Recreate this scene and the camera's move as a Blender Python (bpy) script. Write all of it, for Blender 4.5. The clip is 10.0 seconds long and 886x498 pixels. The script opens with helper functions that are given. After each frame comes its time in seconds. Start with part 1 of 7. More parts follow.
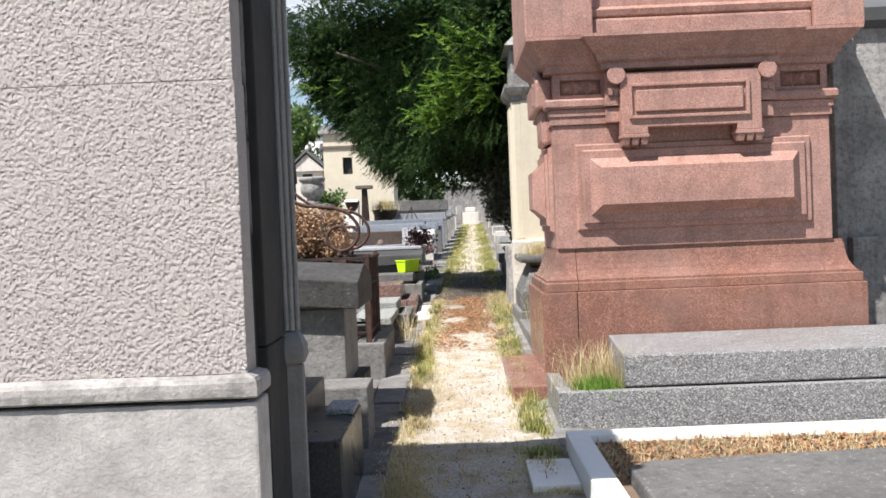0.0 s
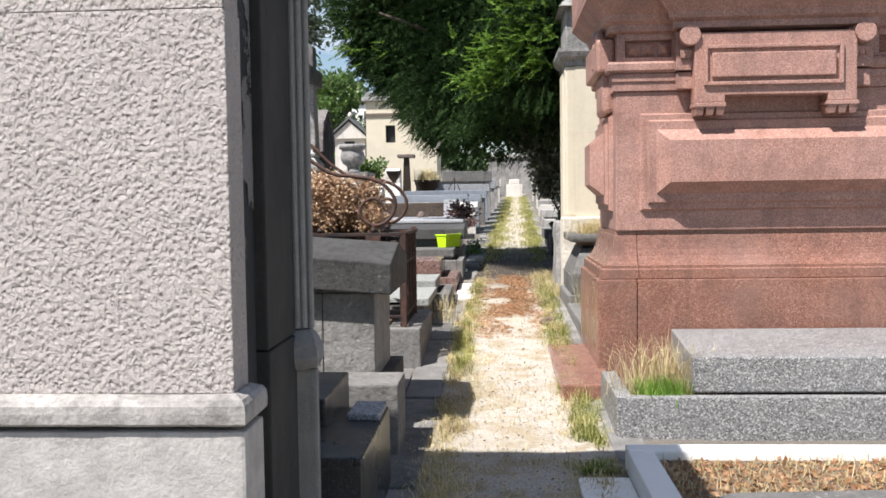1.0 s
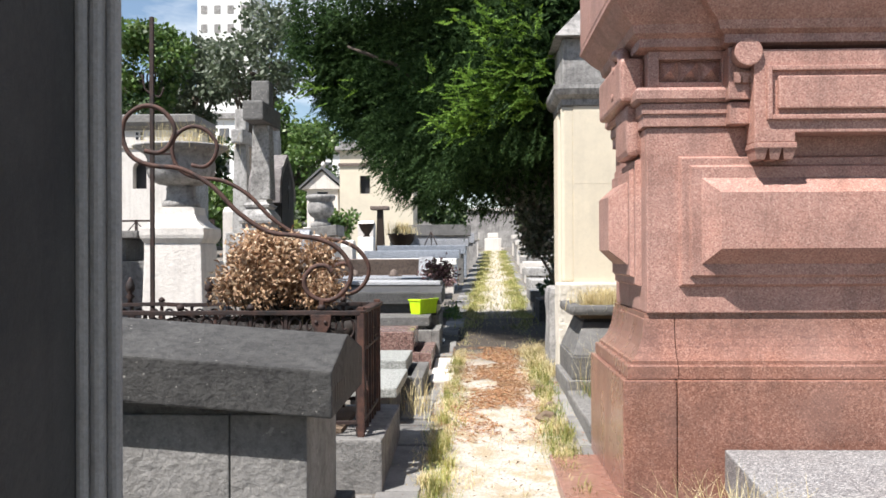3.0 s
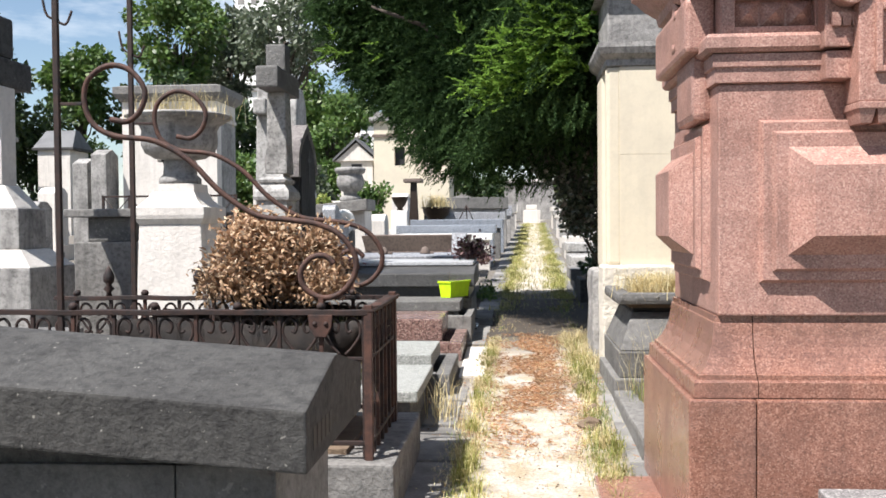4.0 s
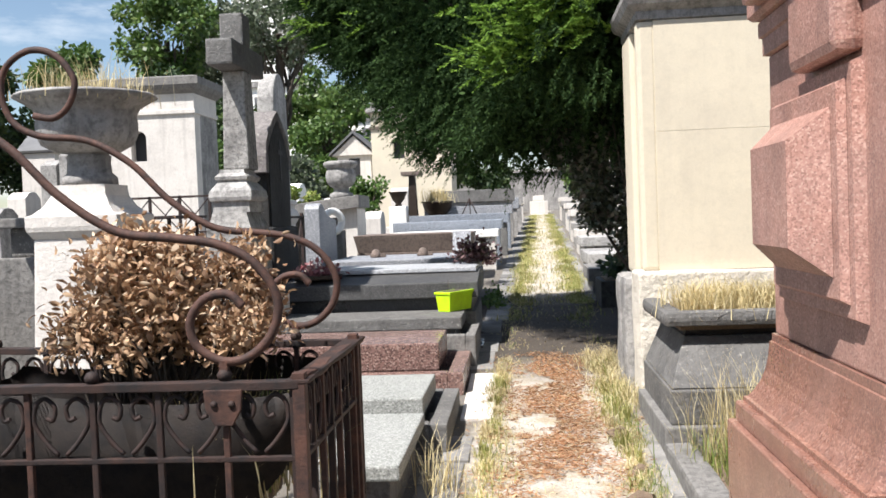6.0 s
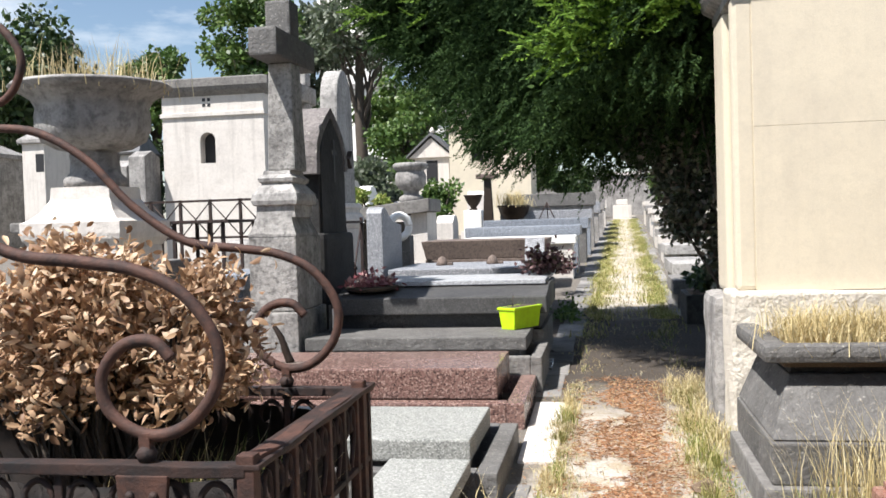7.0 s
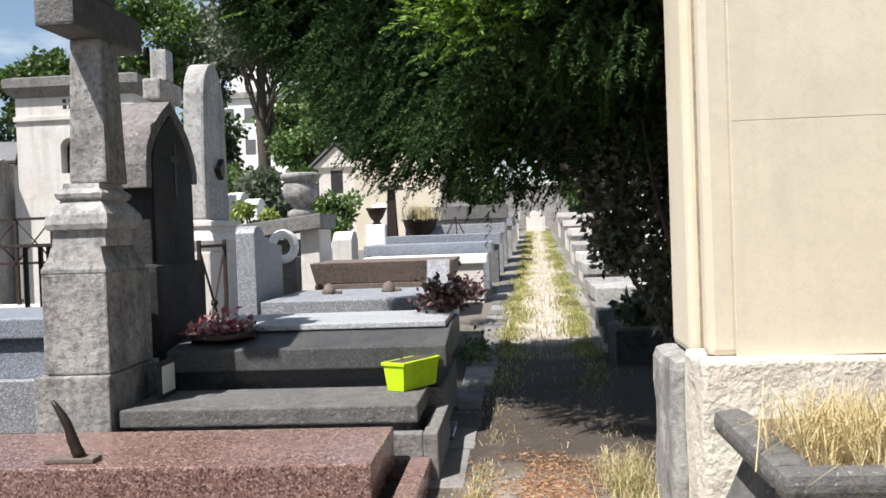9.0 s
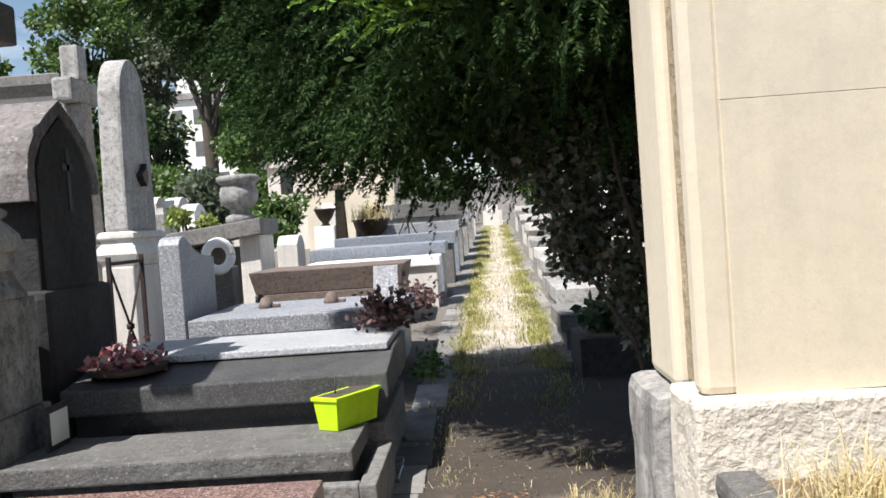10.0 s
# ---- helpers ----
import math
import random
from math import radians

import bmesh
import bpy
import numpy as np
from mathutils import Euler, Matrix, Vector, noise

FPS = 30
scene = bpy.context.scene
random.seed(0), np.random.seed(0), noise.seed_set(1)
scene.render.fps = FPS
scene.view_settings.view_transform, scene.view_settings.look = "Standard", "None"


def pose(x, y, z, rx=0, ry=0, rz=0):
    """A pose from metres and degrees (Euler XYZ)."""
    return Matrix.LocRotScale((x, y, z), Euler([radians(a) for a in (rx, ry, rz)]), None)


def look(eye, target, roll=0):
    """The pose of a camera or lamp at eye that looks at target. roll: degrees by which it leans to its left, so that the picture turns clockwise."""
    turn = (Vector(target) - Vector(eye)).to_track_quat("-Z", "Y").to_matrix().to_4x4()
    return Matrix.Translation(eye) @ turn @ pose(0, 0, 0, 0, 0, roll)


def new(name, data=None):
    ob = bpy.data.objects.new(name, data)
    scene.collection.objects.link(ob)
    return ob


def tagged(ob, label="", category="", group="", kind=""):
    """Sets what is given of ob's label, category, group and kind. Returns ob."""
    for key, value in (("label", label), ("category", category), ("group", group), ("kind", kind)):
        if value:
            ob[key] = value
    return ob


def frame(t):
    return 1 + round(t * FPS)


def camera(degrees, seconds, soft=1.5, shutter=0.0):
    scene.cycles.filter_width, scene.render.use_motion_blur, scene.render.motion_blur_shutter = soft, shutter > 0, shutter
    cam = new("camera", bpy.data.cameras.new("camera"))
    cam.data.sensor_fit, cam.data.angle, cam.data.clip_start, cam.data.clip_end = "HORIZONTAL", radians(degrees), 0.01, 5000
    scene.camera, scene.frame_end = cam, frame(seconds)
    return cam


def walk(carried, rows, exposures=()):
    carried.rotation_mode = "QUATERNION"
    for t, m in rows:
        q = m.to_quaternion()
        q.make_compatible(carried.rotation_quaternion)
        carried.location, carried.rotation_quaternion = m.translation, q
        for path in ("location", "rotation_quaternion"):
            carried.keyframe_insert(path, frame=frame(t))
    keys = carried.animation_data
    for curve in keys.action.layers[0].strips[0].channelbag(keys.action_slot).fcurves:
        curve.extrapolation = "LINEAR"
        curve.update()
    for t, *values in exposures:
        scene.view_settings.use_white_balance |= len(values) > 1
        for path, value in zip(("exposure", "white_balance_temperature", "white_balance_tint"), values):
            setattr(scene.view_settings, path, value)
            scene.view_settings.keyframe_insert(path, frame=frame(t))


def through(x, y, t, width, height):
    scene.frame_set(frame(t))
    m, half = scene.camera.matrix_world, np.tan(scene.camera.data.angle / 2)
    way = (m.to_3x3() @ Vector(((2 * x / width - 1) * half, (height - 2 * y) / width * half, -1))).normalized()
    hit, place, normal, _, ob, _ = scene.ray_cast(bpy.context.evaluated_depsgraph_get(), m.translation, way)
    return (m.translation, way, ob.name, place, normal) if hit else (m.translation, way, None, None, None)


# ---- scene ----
cam = camera(50.6, 10.0, soft=1.65)
METRES, EYE, TILT, LEAN, TURN = 8.0, 1.5, 0.0, 0.0, 0.8
ROWS = [
    (0.0, 0.0, 0.0, 0.0, -0.05, -1.22, 2.33),
    (0.5, 0.0079, 0.0387, 0.0024, 2.04, -2.66, 1.23),
    (1.0, -0.0024, 0.0879, 0.0037, 2.54, -2.94, 0.82),
    (1.5, -0.0088, 0.1365, 0.0052, 3.66, -2.9, 1.7),
    (2.0, -0.0044, 0.1831, 0.0089, 5.52, -3.85, 0.68),
    (2.5, -0.01, 0.2342, 0.0098, 1.56, -1.71, -1.94),
    (3.0, -0.0077, 0.2904, 0.0147, 1.13, 0.21, 0.26),
    (3.2, -0.0045, 0.3119, 0.0107, 3.07, 0.64, 0.64),
    (4.3, -0.0007, 0.4305, 0.0263, 3.61, -2.05, 0.6),
    (4.5, -0.0033, 0.452, 0.0238, 4.06, -2.01, 1.34),
    (5.0, 0.0012, 0.5022, 0.0236, 6.33, -2.15, 2.48),
    (5.2, 0.0003, 0.5211, 0.0272, 5.97, -2.2, 1.47),
    (6.3, -0.0017, 0.6247, 0.0301, 3.55, -1.6, 2.44),
    (6.5, 0.0023, 0.6436, 0.0273, 5.77, -1.12, 2.67),
    (7.0, 0.0087, 0.6971, 0.0332, 8.94, -1.61, 1.75),
    (7.5, 0.0056, 0.7487, 0.0366, 4.85, -2.52, 0.93),
    (8.0, 0.006, 0.8018, 0.0365, 7.78, -0.69, 3.12),
    (8.5, 0.0152, 0.8532, 0.0417, 8.92, -0.96, 2.78),
    (9.0, 0.011, 0.9113, 0.0456, 3.71, -1.17, 2.04),
    (9.5, 0.0098, 0.9569, 0.0472, 1.99, -1.33, 4.04),
    (10.0, 0.0203, 1.0101, 0.0536, 1.17, -1.61, 4.01),
]
walk(cam, [(t, pose(0, 0, EYE, TILT, LEAN, TURN) @ pose(METRES * x, METRES * y, METRES * z, 90 + pitch, roll, yaw)) for t, x, y, z, yaw, pitch, roll in ROWS],
     exposures=[(0.0, 0.85), (2.5, 0.86), (3.2, 1.0), (7.0, 0.95), (8.5, 0.83), (10.0, 0.84)])

# ---- world and sun ----
SUN_WAY = Vector((0.42, 0.46, -1.0)).normalized()
sun_data = bpy.data.lights.new("sun", "SUN")
sun_data.energy, sun_data.angle, sun_data.color = 5.0, radians(0.55), (1.0, 0.965, 0.945)
sun = new("sun", sun_data)
sun.matrix_world = look((0, 0, 30), Vector((0, 0, 30)) + SUN_WAY)
world = bpy.data.worlds.new("sky")
scene.world = world
world.use_nodes = True
wn, wl = world.node_tree.nodes, world.node_tree.links
sky = wn.new("ShaderNodeTexSky")
sky.sky_type, sky.sun_disc = "NISHITA", False
sky.sun_elevation = math.asin(-SUN_WAY.z)
sky.sun_rotation = math.atan2(-SUN_WAY.x, -SUN_WAY.y)
sky.air_density, sky.dust_density = 1.0, 0.6
wisp_vec = wn.new("ShaderNodeMapping")
wisp_vec.inputs["Scale"].default_value = (2.0, 2.0, 7.0)
wl.new(wn.new("ShaderNodeTexCoord").outputs["Generated"], wisp_vec.inputs["Vector"])
wisp = wn.new("ShaderNodeTexNoise")
wisp.inputs["Scale"].default_value, wisp.inputs["Detail"].default_value, wisp.inputs["Roughness"].default_value = 1.6, 7, 0.6
wl.new(wisp_vec.outputs["Vector"], wisp.inputs["Vector"])
wisp_ramp = wn.new("ShaderNodeValToRGB")
wisp_ramp.color_ramp.elements[0].position, wisp_ramp.color_ramp.elements[1].position = 0.5, 0.74
wl.new(wisp.outputs["Fac"], wisp_ramp.inputs["Fac"])
wisp_mix = wn.new("ShaderNodeMix")
wisp_mix.data_type = "RGBA"
wisp_mix.inputs[7].default_value = (8.5, 8.8, 9.2, 1)
wl.new(wisp_ramp.outputs["Color"], wisp_mix.inputs[0])
wl.new(sky.outputs["Color"], wisp_mix.inputs[6])
wl.new(wisp_mix.outputs[2], wn["Background"].inputs["Color"])
wn["Background"].inputs["Strength"].default_value = 0.074


# ---- materials ----
def nodes_of(name):
    m = bpy.data.materials.new(name)
    m.use_nodes = True
    return m, m.node_tree.nodes, m.node_tree.links


def noise_node(n, l, scale, detail=6, rough=0.6, vec=None, kind="noise"):
    t = n.new("ShaderNodeTexNoise" if kind == "noise" else "ShaderNodeTexVoronoi")
    t.inputs["Scale"].default_value = scale
    if kind == "noise":
        t.inputs["Detail"].default_value, t.inputs["Roughness"].default_value = detail, rough
    if vec:
        l.new(vec, t.inputs["Vector"])
    return t


def ramp_node(n, l, fac, stops):
    r = n.new("ShaderNodeValToRGB")
    els = r.color_ramp.elements
    while len(els) < len(stops):
        els.new(0.5)
    for e, (p, c) in zip(els, stops):
        e.position, e.color = p, (*c, 1) if len(c) == 3 else c
    l.new(fac, r.inputs["Fac"])
    return r


def mix_node(n, l, fac, a, b, mode="MIX"):
    m = n.new("ShaderNodeMix")
    m.data_type, m.blend_type = "RGBA", mode
    for sock, v in ((m.inputs[0], fac), (m.inputs[6], a), (m.inputs[7], b)):
        if isinstance(v, (int, float)):
            sock.default_value = v
        elif isinstance(v, tuple):
            sock.default_value = (*v, 1)
        else:
            l.new(v, sock)
    return m.outputs[2]


def bump_node(n, l, height, strength, distance, after=None):
    b = n.new("ShaderNodeBump")
    b.inputs["Strength"].default_value, b.inputs["Distance"].default_value = strength, distance
    l.new(height, b.inputs["Height"])
    if after:
        l.new(after, b.inputs["Normal"])
    return b.outputs["Normal"]


def stone(name, col, stain=None, amount=0.5, rough=0.85, relief=0.004, relief_scale=60, grain=0.12, stain_scale=2.2, streaks=0.0, lichen=0.0, stretch=1.0, lichen_scale=26, lichen_at=0.66, lichen_col=(0.52, 0.5, 0.44), vary=0.0, crust=0.0, swell=3.0, peck=0.0):
    """Weathered stone: fine grain, broad blotches, dark runs and pale lichen."""
    m, n, l = nodes_of(name)
    p = n["Principled BSDF"]
    pos = n.new("ShaderNodeNewGeometry").outputs["Position"]
    stain = stain or tuple(c * 0.45 for c in col)
    fine = noise_node(n, l, 140, 4, 0.7, pos)
    blot = noise_node(n, l, stain_scale, 8, 0.68, pos)
    g = ramp_node(n, l, fine.outputs["Fac"], [(0.3, tuple(c * (1 - grain) for c in col)), (0.7, tuple(min(1, c * (1 + grain)) for c in col))])
    f = ramp_node(n, l, blot.outputs["Fac"], [(0.62 - 0.3 * amount, (0, 0, 0)), (0.86 - 0.2 * amount, (amount, amount, amount))])
    c = mix_node(n, l, f.outputs["Color"], g.outputs["Color"], stain)
    if streaks:
        mp = n.new("ShaderNodeMapping")
        mp.inputs["Scale"].default_value = (9, 9, 0.7)
        l.new(pos, mp.inputs["Vector"])
        st = noise_node(n, l, 1.0, 5, 0.6, mp.outputs["Vector"])
        sr = ramp_node(n, l, st.outputs["Fac"], [(0.5, (0, 0, 0)), (0.72, (streaks, streaks, streaks))])
        c = mix_node(n, l, sr.outputs["Color"], c, tuple(v * 0.8 for v in stain))
    if lichen:
        li = noise_node(n, l, lichen_scale, 3 if lichen_scale > 10 else 7, 0.5 if lichen_scale > 10 else 0.62, pos)
        lr = ramp_node(n, l, li.outputs["Fac"], [(lichen_at, (0, 0, 0)), (lichen_at + 0.03, (lichen, lichen, lichen))])
        c = mix_node(n, l, lr.outputs["Color"], c, lichen_col)
    if crust:
        cr = noise_node(n, l, 24, 9, 0.75, pos)
        cf = ramp_node(n, l, cr.outputs["Fac"], [(0.47, (0, 0, 0)), (0.62, (crust,) * 3)])
        c = mix_node(n, l, cf.outputs["Color"], c, tuple(v * 0.55 for v in stain))
    if vary:
        info = n.new("ShaderNodeObjectInfo")
        tint = ramp_node(n, l, info.outputs["Random"], [(0.0, (1 - vary,) * 3), (1.0, (1 + vary * 0.4,) * 3)])
        c = mix_node(n, l, 1.0, c, tint.outputs["Color"], "MULTIPLY")
    l.new(c, p.inputs["Base Color"])
    rr = ramp_node(n, l, blot.outputs["Fac"], [(0.3, (rough - 0.1,) * 3), (0.75, (min(1, rough + 0.1),) * 3)])
    l.new(rr.outputs["Color"], p.inputs["Roughness"])
    mr = n.new("ShaderNodeMapping")
    mr.inputs["Scale"].default_value = (1, 1, stretch)
    l.new(pos, mr.inputs["Vector"])
    rel = noise_node(n, l, relief_scale, 5, 0.65, mr.outputs["Vector"])
    big = noise_node(n, l, relief_scale * 0.12, 5, 0.6, pos)
    b1 = bump_node(n, l, big.outputs["Fac"], 0.5, relief * swell)
    nb = bump_node(n, l, rel.outputs["Fac"], 0.7, relief, b1)
    if peck:
        # pits left by the hammer, uneven in size
        warp = noise_node(n, l, 9, 4, 0.6, pos)
        wv = n.new("ShaderNodeVectorMath")
        wv.operation = "MULTIPLY_ADD"
        wv.inputs[1].default_value = (0.05, 0.05, 0.05)
        l.new(warp.outputs["Color"], wv.inputs[0])
        l.new(pos, wv.inputs[2])
        pit = noise_node(n, l, 66, vec=wv.outputs[0], kind="voronoi")
        pr = ramp_node(n, l, pit.outputs["Distance"], [(0.05, (0, 0, 0)), (0.4, (0.75, 0.75, 0.75)), (0.8, (1, 1, 1))])
        nb = bump_node(n, l, pr.outputs["Color"], 0.8, peck, nb)
    l.new(nb, p.inputs["Normal"])
    return m


def granite(name, base, dark, light, scale=90, rough=0.35, dust=0.25, soot=0.0):
    """Polished or sawn granite: mineral specks, dust, slight wear."""
    m, n, l = nodes_of(name)
    p = n["Principled BSDF"]
    pos = n.new("ShaderNodeNewGeometry").outputs["Position"]
    v = noise_node(n, l, scale, kind="voronoi", vec=pos)
    sep = n.new("ShaderNodeSeparateColor")
    l.new(v.outputs["Color"], sep.inputs["Color"])
    r = ramp_node(n, l, sep.outputs[0], [(0.0, dark), (0.3, tuple(0.6 * a + 0.4 * b for a, b in zip(base, dark))), (0.45, base), (0.75, base), (0.95, light)])
    blot = noise_node(n, l, 1.7, 8, 0.65, pos)
    d = ramp_node(n, l, blot.outputs["Fac"], [(0.4, (0, 0, 0)), (0.75, (dust,) * 3)])
    c = mix_node(n, l, d.outputs["Color"], r.outputs["Color"], tuple(0.5 * a + 0.16 for a in base))
    if soot:
        # rain-washed grime: broad clouds and narrow runs
        mp = n.new("ShaderNodeMapping")
        mp.inputs["Scale"].default_value = (11, 11, 1.1)
        l.new(pos, mp.inputs["Vector"])
        for vec, sc, lo, hi in ((mp.outputs["Vector"], 1.0, 0.5, 0.75), (pos, 4.5, 0.46, 0.72)):
            sn = noise_node(n, l, sc, 7, 0.68, vec)
            sf = ramp_node(n, l, sn.outputs["Fac"], [(lo, (0, 0, 0)), (hi, (soot,) * 3)])
            c = mix_node(n, l, sf.outputs["Color"], c, tuple(0.3 * v + 0.012 for v in base))
    l.new(c, p.inputs["Base Color"])
    rr = ramp_node(n, l, blot.outputs["Fac"], [(0.35, (rough,) * 3), (0.75, (min(1, rough + 0.35),) * 3)])
    l.new(rr.outputs["Color"], p.inputs["Roughness"])
    fine = noise_node(n, l, 220, 3, 0.6, pos)
    l.new(bump_node(n, l, fine.outputs["Fac"], 0.25, 0.0012), p.inputs["Normal"])
    return m


def leafy(name, a, b, dry=None, rough=0.55, through=0.25, gloss=0.5):
    """Leaves: every leaf its own tint, light passing through."""
    m, n, l = nodes_of(name)
    p = n["Principled BSDF"]
    geo = n.new("ShaderNodeNewGeometry")
    stops = [(0.0, a), (0.75, b)] + ([(0.97, dry)] if dry else [])
    r = ramp_node(n, l, geo.outputs["Random Per Island"], stops)
    nz = noise_node(n, l, 1.3, 4, 0.6, geo.outputs["Position"])
    rr = ramp_node(n, l, nz.outputs["Fac"], [(0.3, (0.65, 0.65, 0.65)), (0.7, (1.2, 1.2, 1.2))])
    c = mix_node(n, l, 1.0, r.outputs["Color"], rr.outputs["Color"], "MULTIPLY")
    l.new(c, p.inputs["Base Color"])
    p.inputs["Roughness"].default_value = rough
    p.inputs["Specular IOR Level"].default_value = gloss
    tr = n.new("ShaderNodeBsdfTranslucent")
    l.new(c, tr.inputs["Color"])
    mx = n.new("ShaderNodeMixShader")
    mx.inputs[0].default_value = through
    l.new(p.outputs[0], mx.inputs[1])
    l.new(tr.outputs[0], mx.inputs[2])
    l.new(mx.outputs[0], n["Material Output"].inputs["Surface"])
    return m


def iron(name, col, rust, amount=0.6):
    m, n, l = nodes_of(name)
    p = n["Principled BSDF"]
    pos = n.new("ShaderNodeNewGeometry").outputs["Position"]
    z = noise_node(n, l, 18, 7, 0.7, pos)
    r = ramp_node(n, l, z.outputs["Fac"], [(0.5 - 0.3 * amount, col), (0.8 - 0.3 * amount, rust), (0.95, tuple(c * 0.5 for c in rust))])
    l.new(r.outputs["Color"], p.inputs["Base Color"])
    p.inputs["Roughness"].default_value, p.inputs["Metallic"].default_value = 0.75, 0.15
    f = noise_node(n, l, 160, 4, 0.6, pos)
    l.new(bump_node(n, l, f.outputs["Fac"], 0.6, 0.003), p.inputs["Normal"])
    return m


def plain(name, col, rough=0.5, metal=0.0):
    m, n, l = nodes_of(name)
    p = n["Principled BSDF"]
    pos = n.new("ShaderNodeNewGeometry").outputs["Position"]
    z = noise_node(n, l, 14, 5, 0.6, pos)
    r = ramp_node(n, l, z.outputs["Fac"], [(0.3, tuple(c * 0.85 for c in col)), (0.7, tuple(min(1, c * 1.1) for c in col))])
    l.new(r.outputs["Color"], p.inputs["Base Color"])
    p.inputs["Roughness"].default_value, p.inputs["Metallic"].default_value = rough, metal
    return m


M_HAMMERED = stone("bush_hammered_limestone", (0.485, 0.435, 0.41), (0.34, 0.305, 0.29), 0.45, 0.9, 0.022, 105, 0.16, 1.6, stretch=1.1, swell=0.8, peck=0.012)
M_LIME = stone("smooth_limestone", (0.45, 0.425, 0.4), (0.2, 0.185, 0.175), 0.72, 0.88, 0.005, 60, 0.12, 6.0, 0.3)
M_MOULD = stone("stained_limestone_moulding", (0.4, 0.375, 0.35), (0.12, 0.112, 0.105), 0.7, 0.9, 0.006, 50, 0.15, 5.0, 0.35, crust=0.45)
# tomb house side: its shade is put into this near-black stone colour
M_SIDESHADE = stone("weathered_shaded_limestone", (0.042, 0.04, 0.037), (0.018, 0.018, 0.018), 0.7, 0.9, 0.006, 50, 0.15, 2.4, 0.5)
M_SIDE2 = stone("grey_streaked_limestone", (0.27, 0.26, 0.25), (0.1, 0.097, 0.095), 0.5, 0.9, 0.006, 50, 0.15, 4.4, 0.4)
# blackened recess stone, made darker still with the side's shade
M_PEEL = stone("blackened_shaded_limestone", (0.028, 0.028, 0.03), (0.014, 0.014, 0.015), 0.5, 0.9, 0.008, 40, 0.15, 3.6)
M_PATCH = stone("pale_peeling_render", (0.18, 0.166, 0.162), (0.09, 0.085, 0.082), 0.5, 0.9, 0.004, 60, 0.2, 9.0)
M_RED = granite("red_granite", (0.4, 0.212, 0.165), (0.22, 0.107, 0.083), (0.52, 0.33, 0.265), 190, 0.38, 0.3, 0.5)
M_REDBASE = granite("red_granite_base", (0.265, 0.125, 0.088), (0.14, 0.063, 0.045), (0.38, 0.21, 0.155), 190, 0.14, 0.25, 0.4)
M_CREAM = stone("cream_limestone", (0.62, 0.55, 0.42), (0.47, 0.42, 0.34), 0.55, 0.9, 0.0012, 60, 0.05, 1.6, 0.16, crust=0.1)
M_CREAMBASE = stone("rough_cream_limestone", (0.62, 0.57, 0.48), (0.26, 0.24, 0.22), 0.5, 0.92, 0.022, 26, 0.1, 3.0)
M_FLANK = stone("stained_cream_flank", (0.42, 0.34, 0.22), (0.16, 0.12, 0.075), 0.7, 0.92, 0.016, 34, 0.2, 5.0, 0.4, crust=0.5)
M_SPECK = granite("speckled_grey_granite", (0.22, 0.215, 0.21), (0.04, 0.04, 0.045), (0.5, 0.485, 0.46), 150, 0.4, 0.3)
M_PALEGR = granite("pale_grey_granite", (0.23, 0.24, 0.255), (0.1, 0.1, 0.115), (0.5, 0.5, 0.51), 130, 0.4, 0.3)
M_GREENGR = granite("greenish_grey_granite", (0.28, 0.285, 0.26), (0.12, 0.125, 0.115), (0.46, 0.46, 0.43), 150, 0.5, 0.4)
M_PINKGR = granite("pink_polished_granite", (0.2, 0.118, 0.098), (0.05, 0.03, 0.028), (0.36, 0.25, 0.21), 110, 0.12, 0.1)
M_BLUEGR = granite("blue_grey_granite", (0.21, 0.235, 0.27), (0.08, 0.09, 0.105), (0.36, 0.38, 0.42), 140, 0.35, 0.3)
M_BLACK = granite("black_granite", (0.042, 0.042, 0.044), (0.018, 0.018, 0.019), (0.1, 0.1, 0.1), 160, 0.18, 0.45)
M_DARK = stone("blackened_stone", (0.06, 0.058, 0.054), (0.02, 0.019, 0.019), 0.7, 0.85, 0.008, 55, 0.25, 3.0, 0.0, 0.45, lichen_scale=60, lichen_at=0.7, crust=0.6)
M_NEARBLACK = stone("near_black_stone", (0.028, 0.027, 0.026), (0.012, 0.012, 0.012), 0.6, 0.88, 0.008, 50, 0.25, 3.0, 0.3, crust=0.5)
M_CROSS = stone("sooty_limestone", (0.37, 0.355, 0.33), (0.045, 0.043, 0.042), 0.66, 0.9, 0.011, 45, 0.2, 3.6, 0.45, crust=0.6)
M_DARKSLAB = stone("dark_grey_slab_stone", (0.14, 0.135, 0.127), (0.042, 0.04, 0.038), 0.65, 0.8, 0.012, 42, 0.2, 2.6, 0.0, 0.42, lichen_scale=48, lichen_at=0.62, crust=0.4)
M_BLACKLID = granite("weathered_black_granite", (0.05, 0.049, 0.047), (0.022, 0.021, 0.021), (0.1, 0.098, 0.095), 150, 0.45, 0.35, 0.4)
M_SKYSHEEN = granite("sky_sheen_granite", (0.4, 0.41, 0.42), (0.22, 0.22, 0.23), (0.55, 0.56, 0.57), 140, 0.3, 0.2)
M_JET = granite("jet_black_granite", (0.028, 0.028, 0.03), (0.012, 0.012, 0.013), (0.06, 0.06, 0.06), 160, 0.2, 0.2)
M_FRESH = leafy("young_green_grass", (0.14, 0.27, 0.035), (0.26, 0.42, 0.07), None, 0.6, 0.35)
M_CONC = stone("old_concrete", (0.21, 0.2, 0.186), (0.08, 0.077, 0.072), 0.6, 0.92, 0.01, 50, 0.15, 3.2, 0.4, crust=0.55)
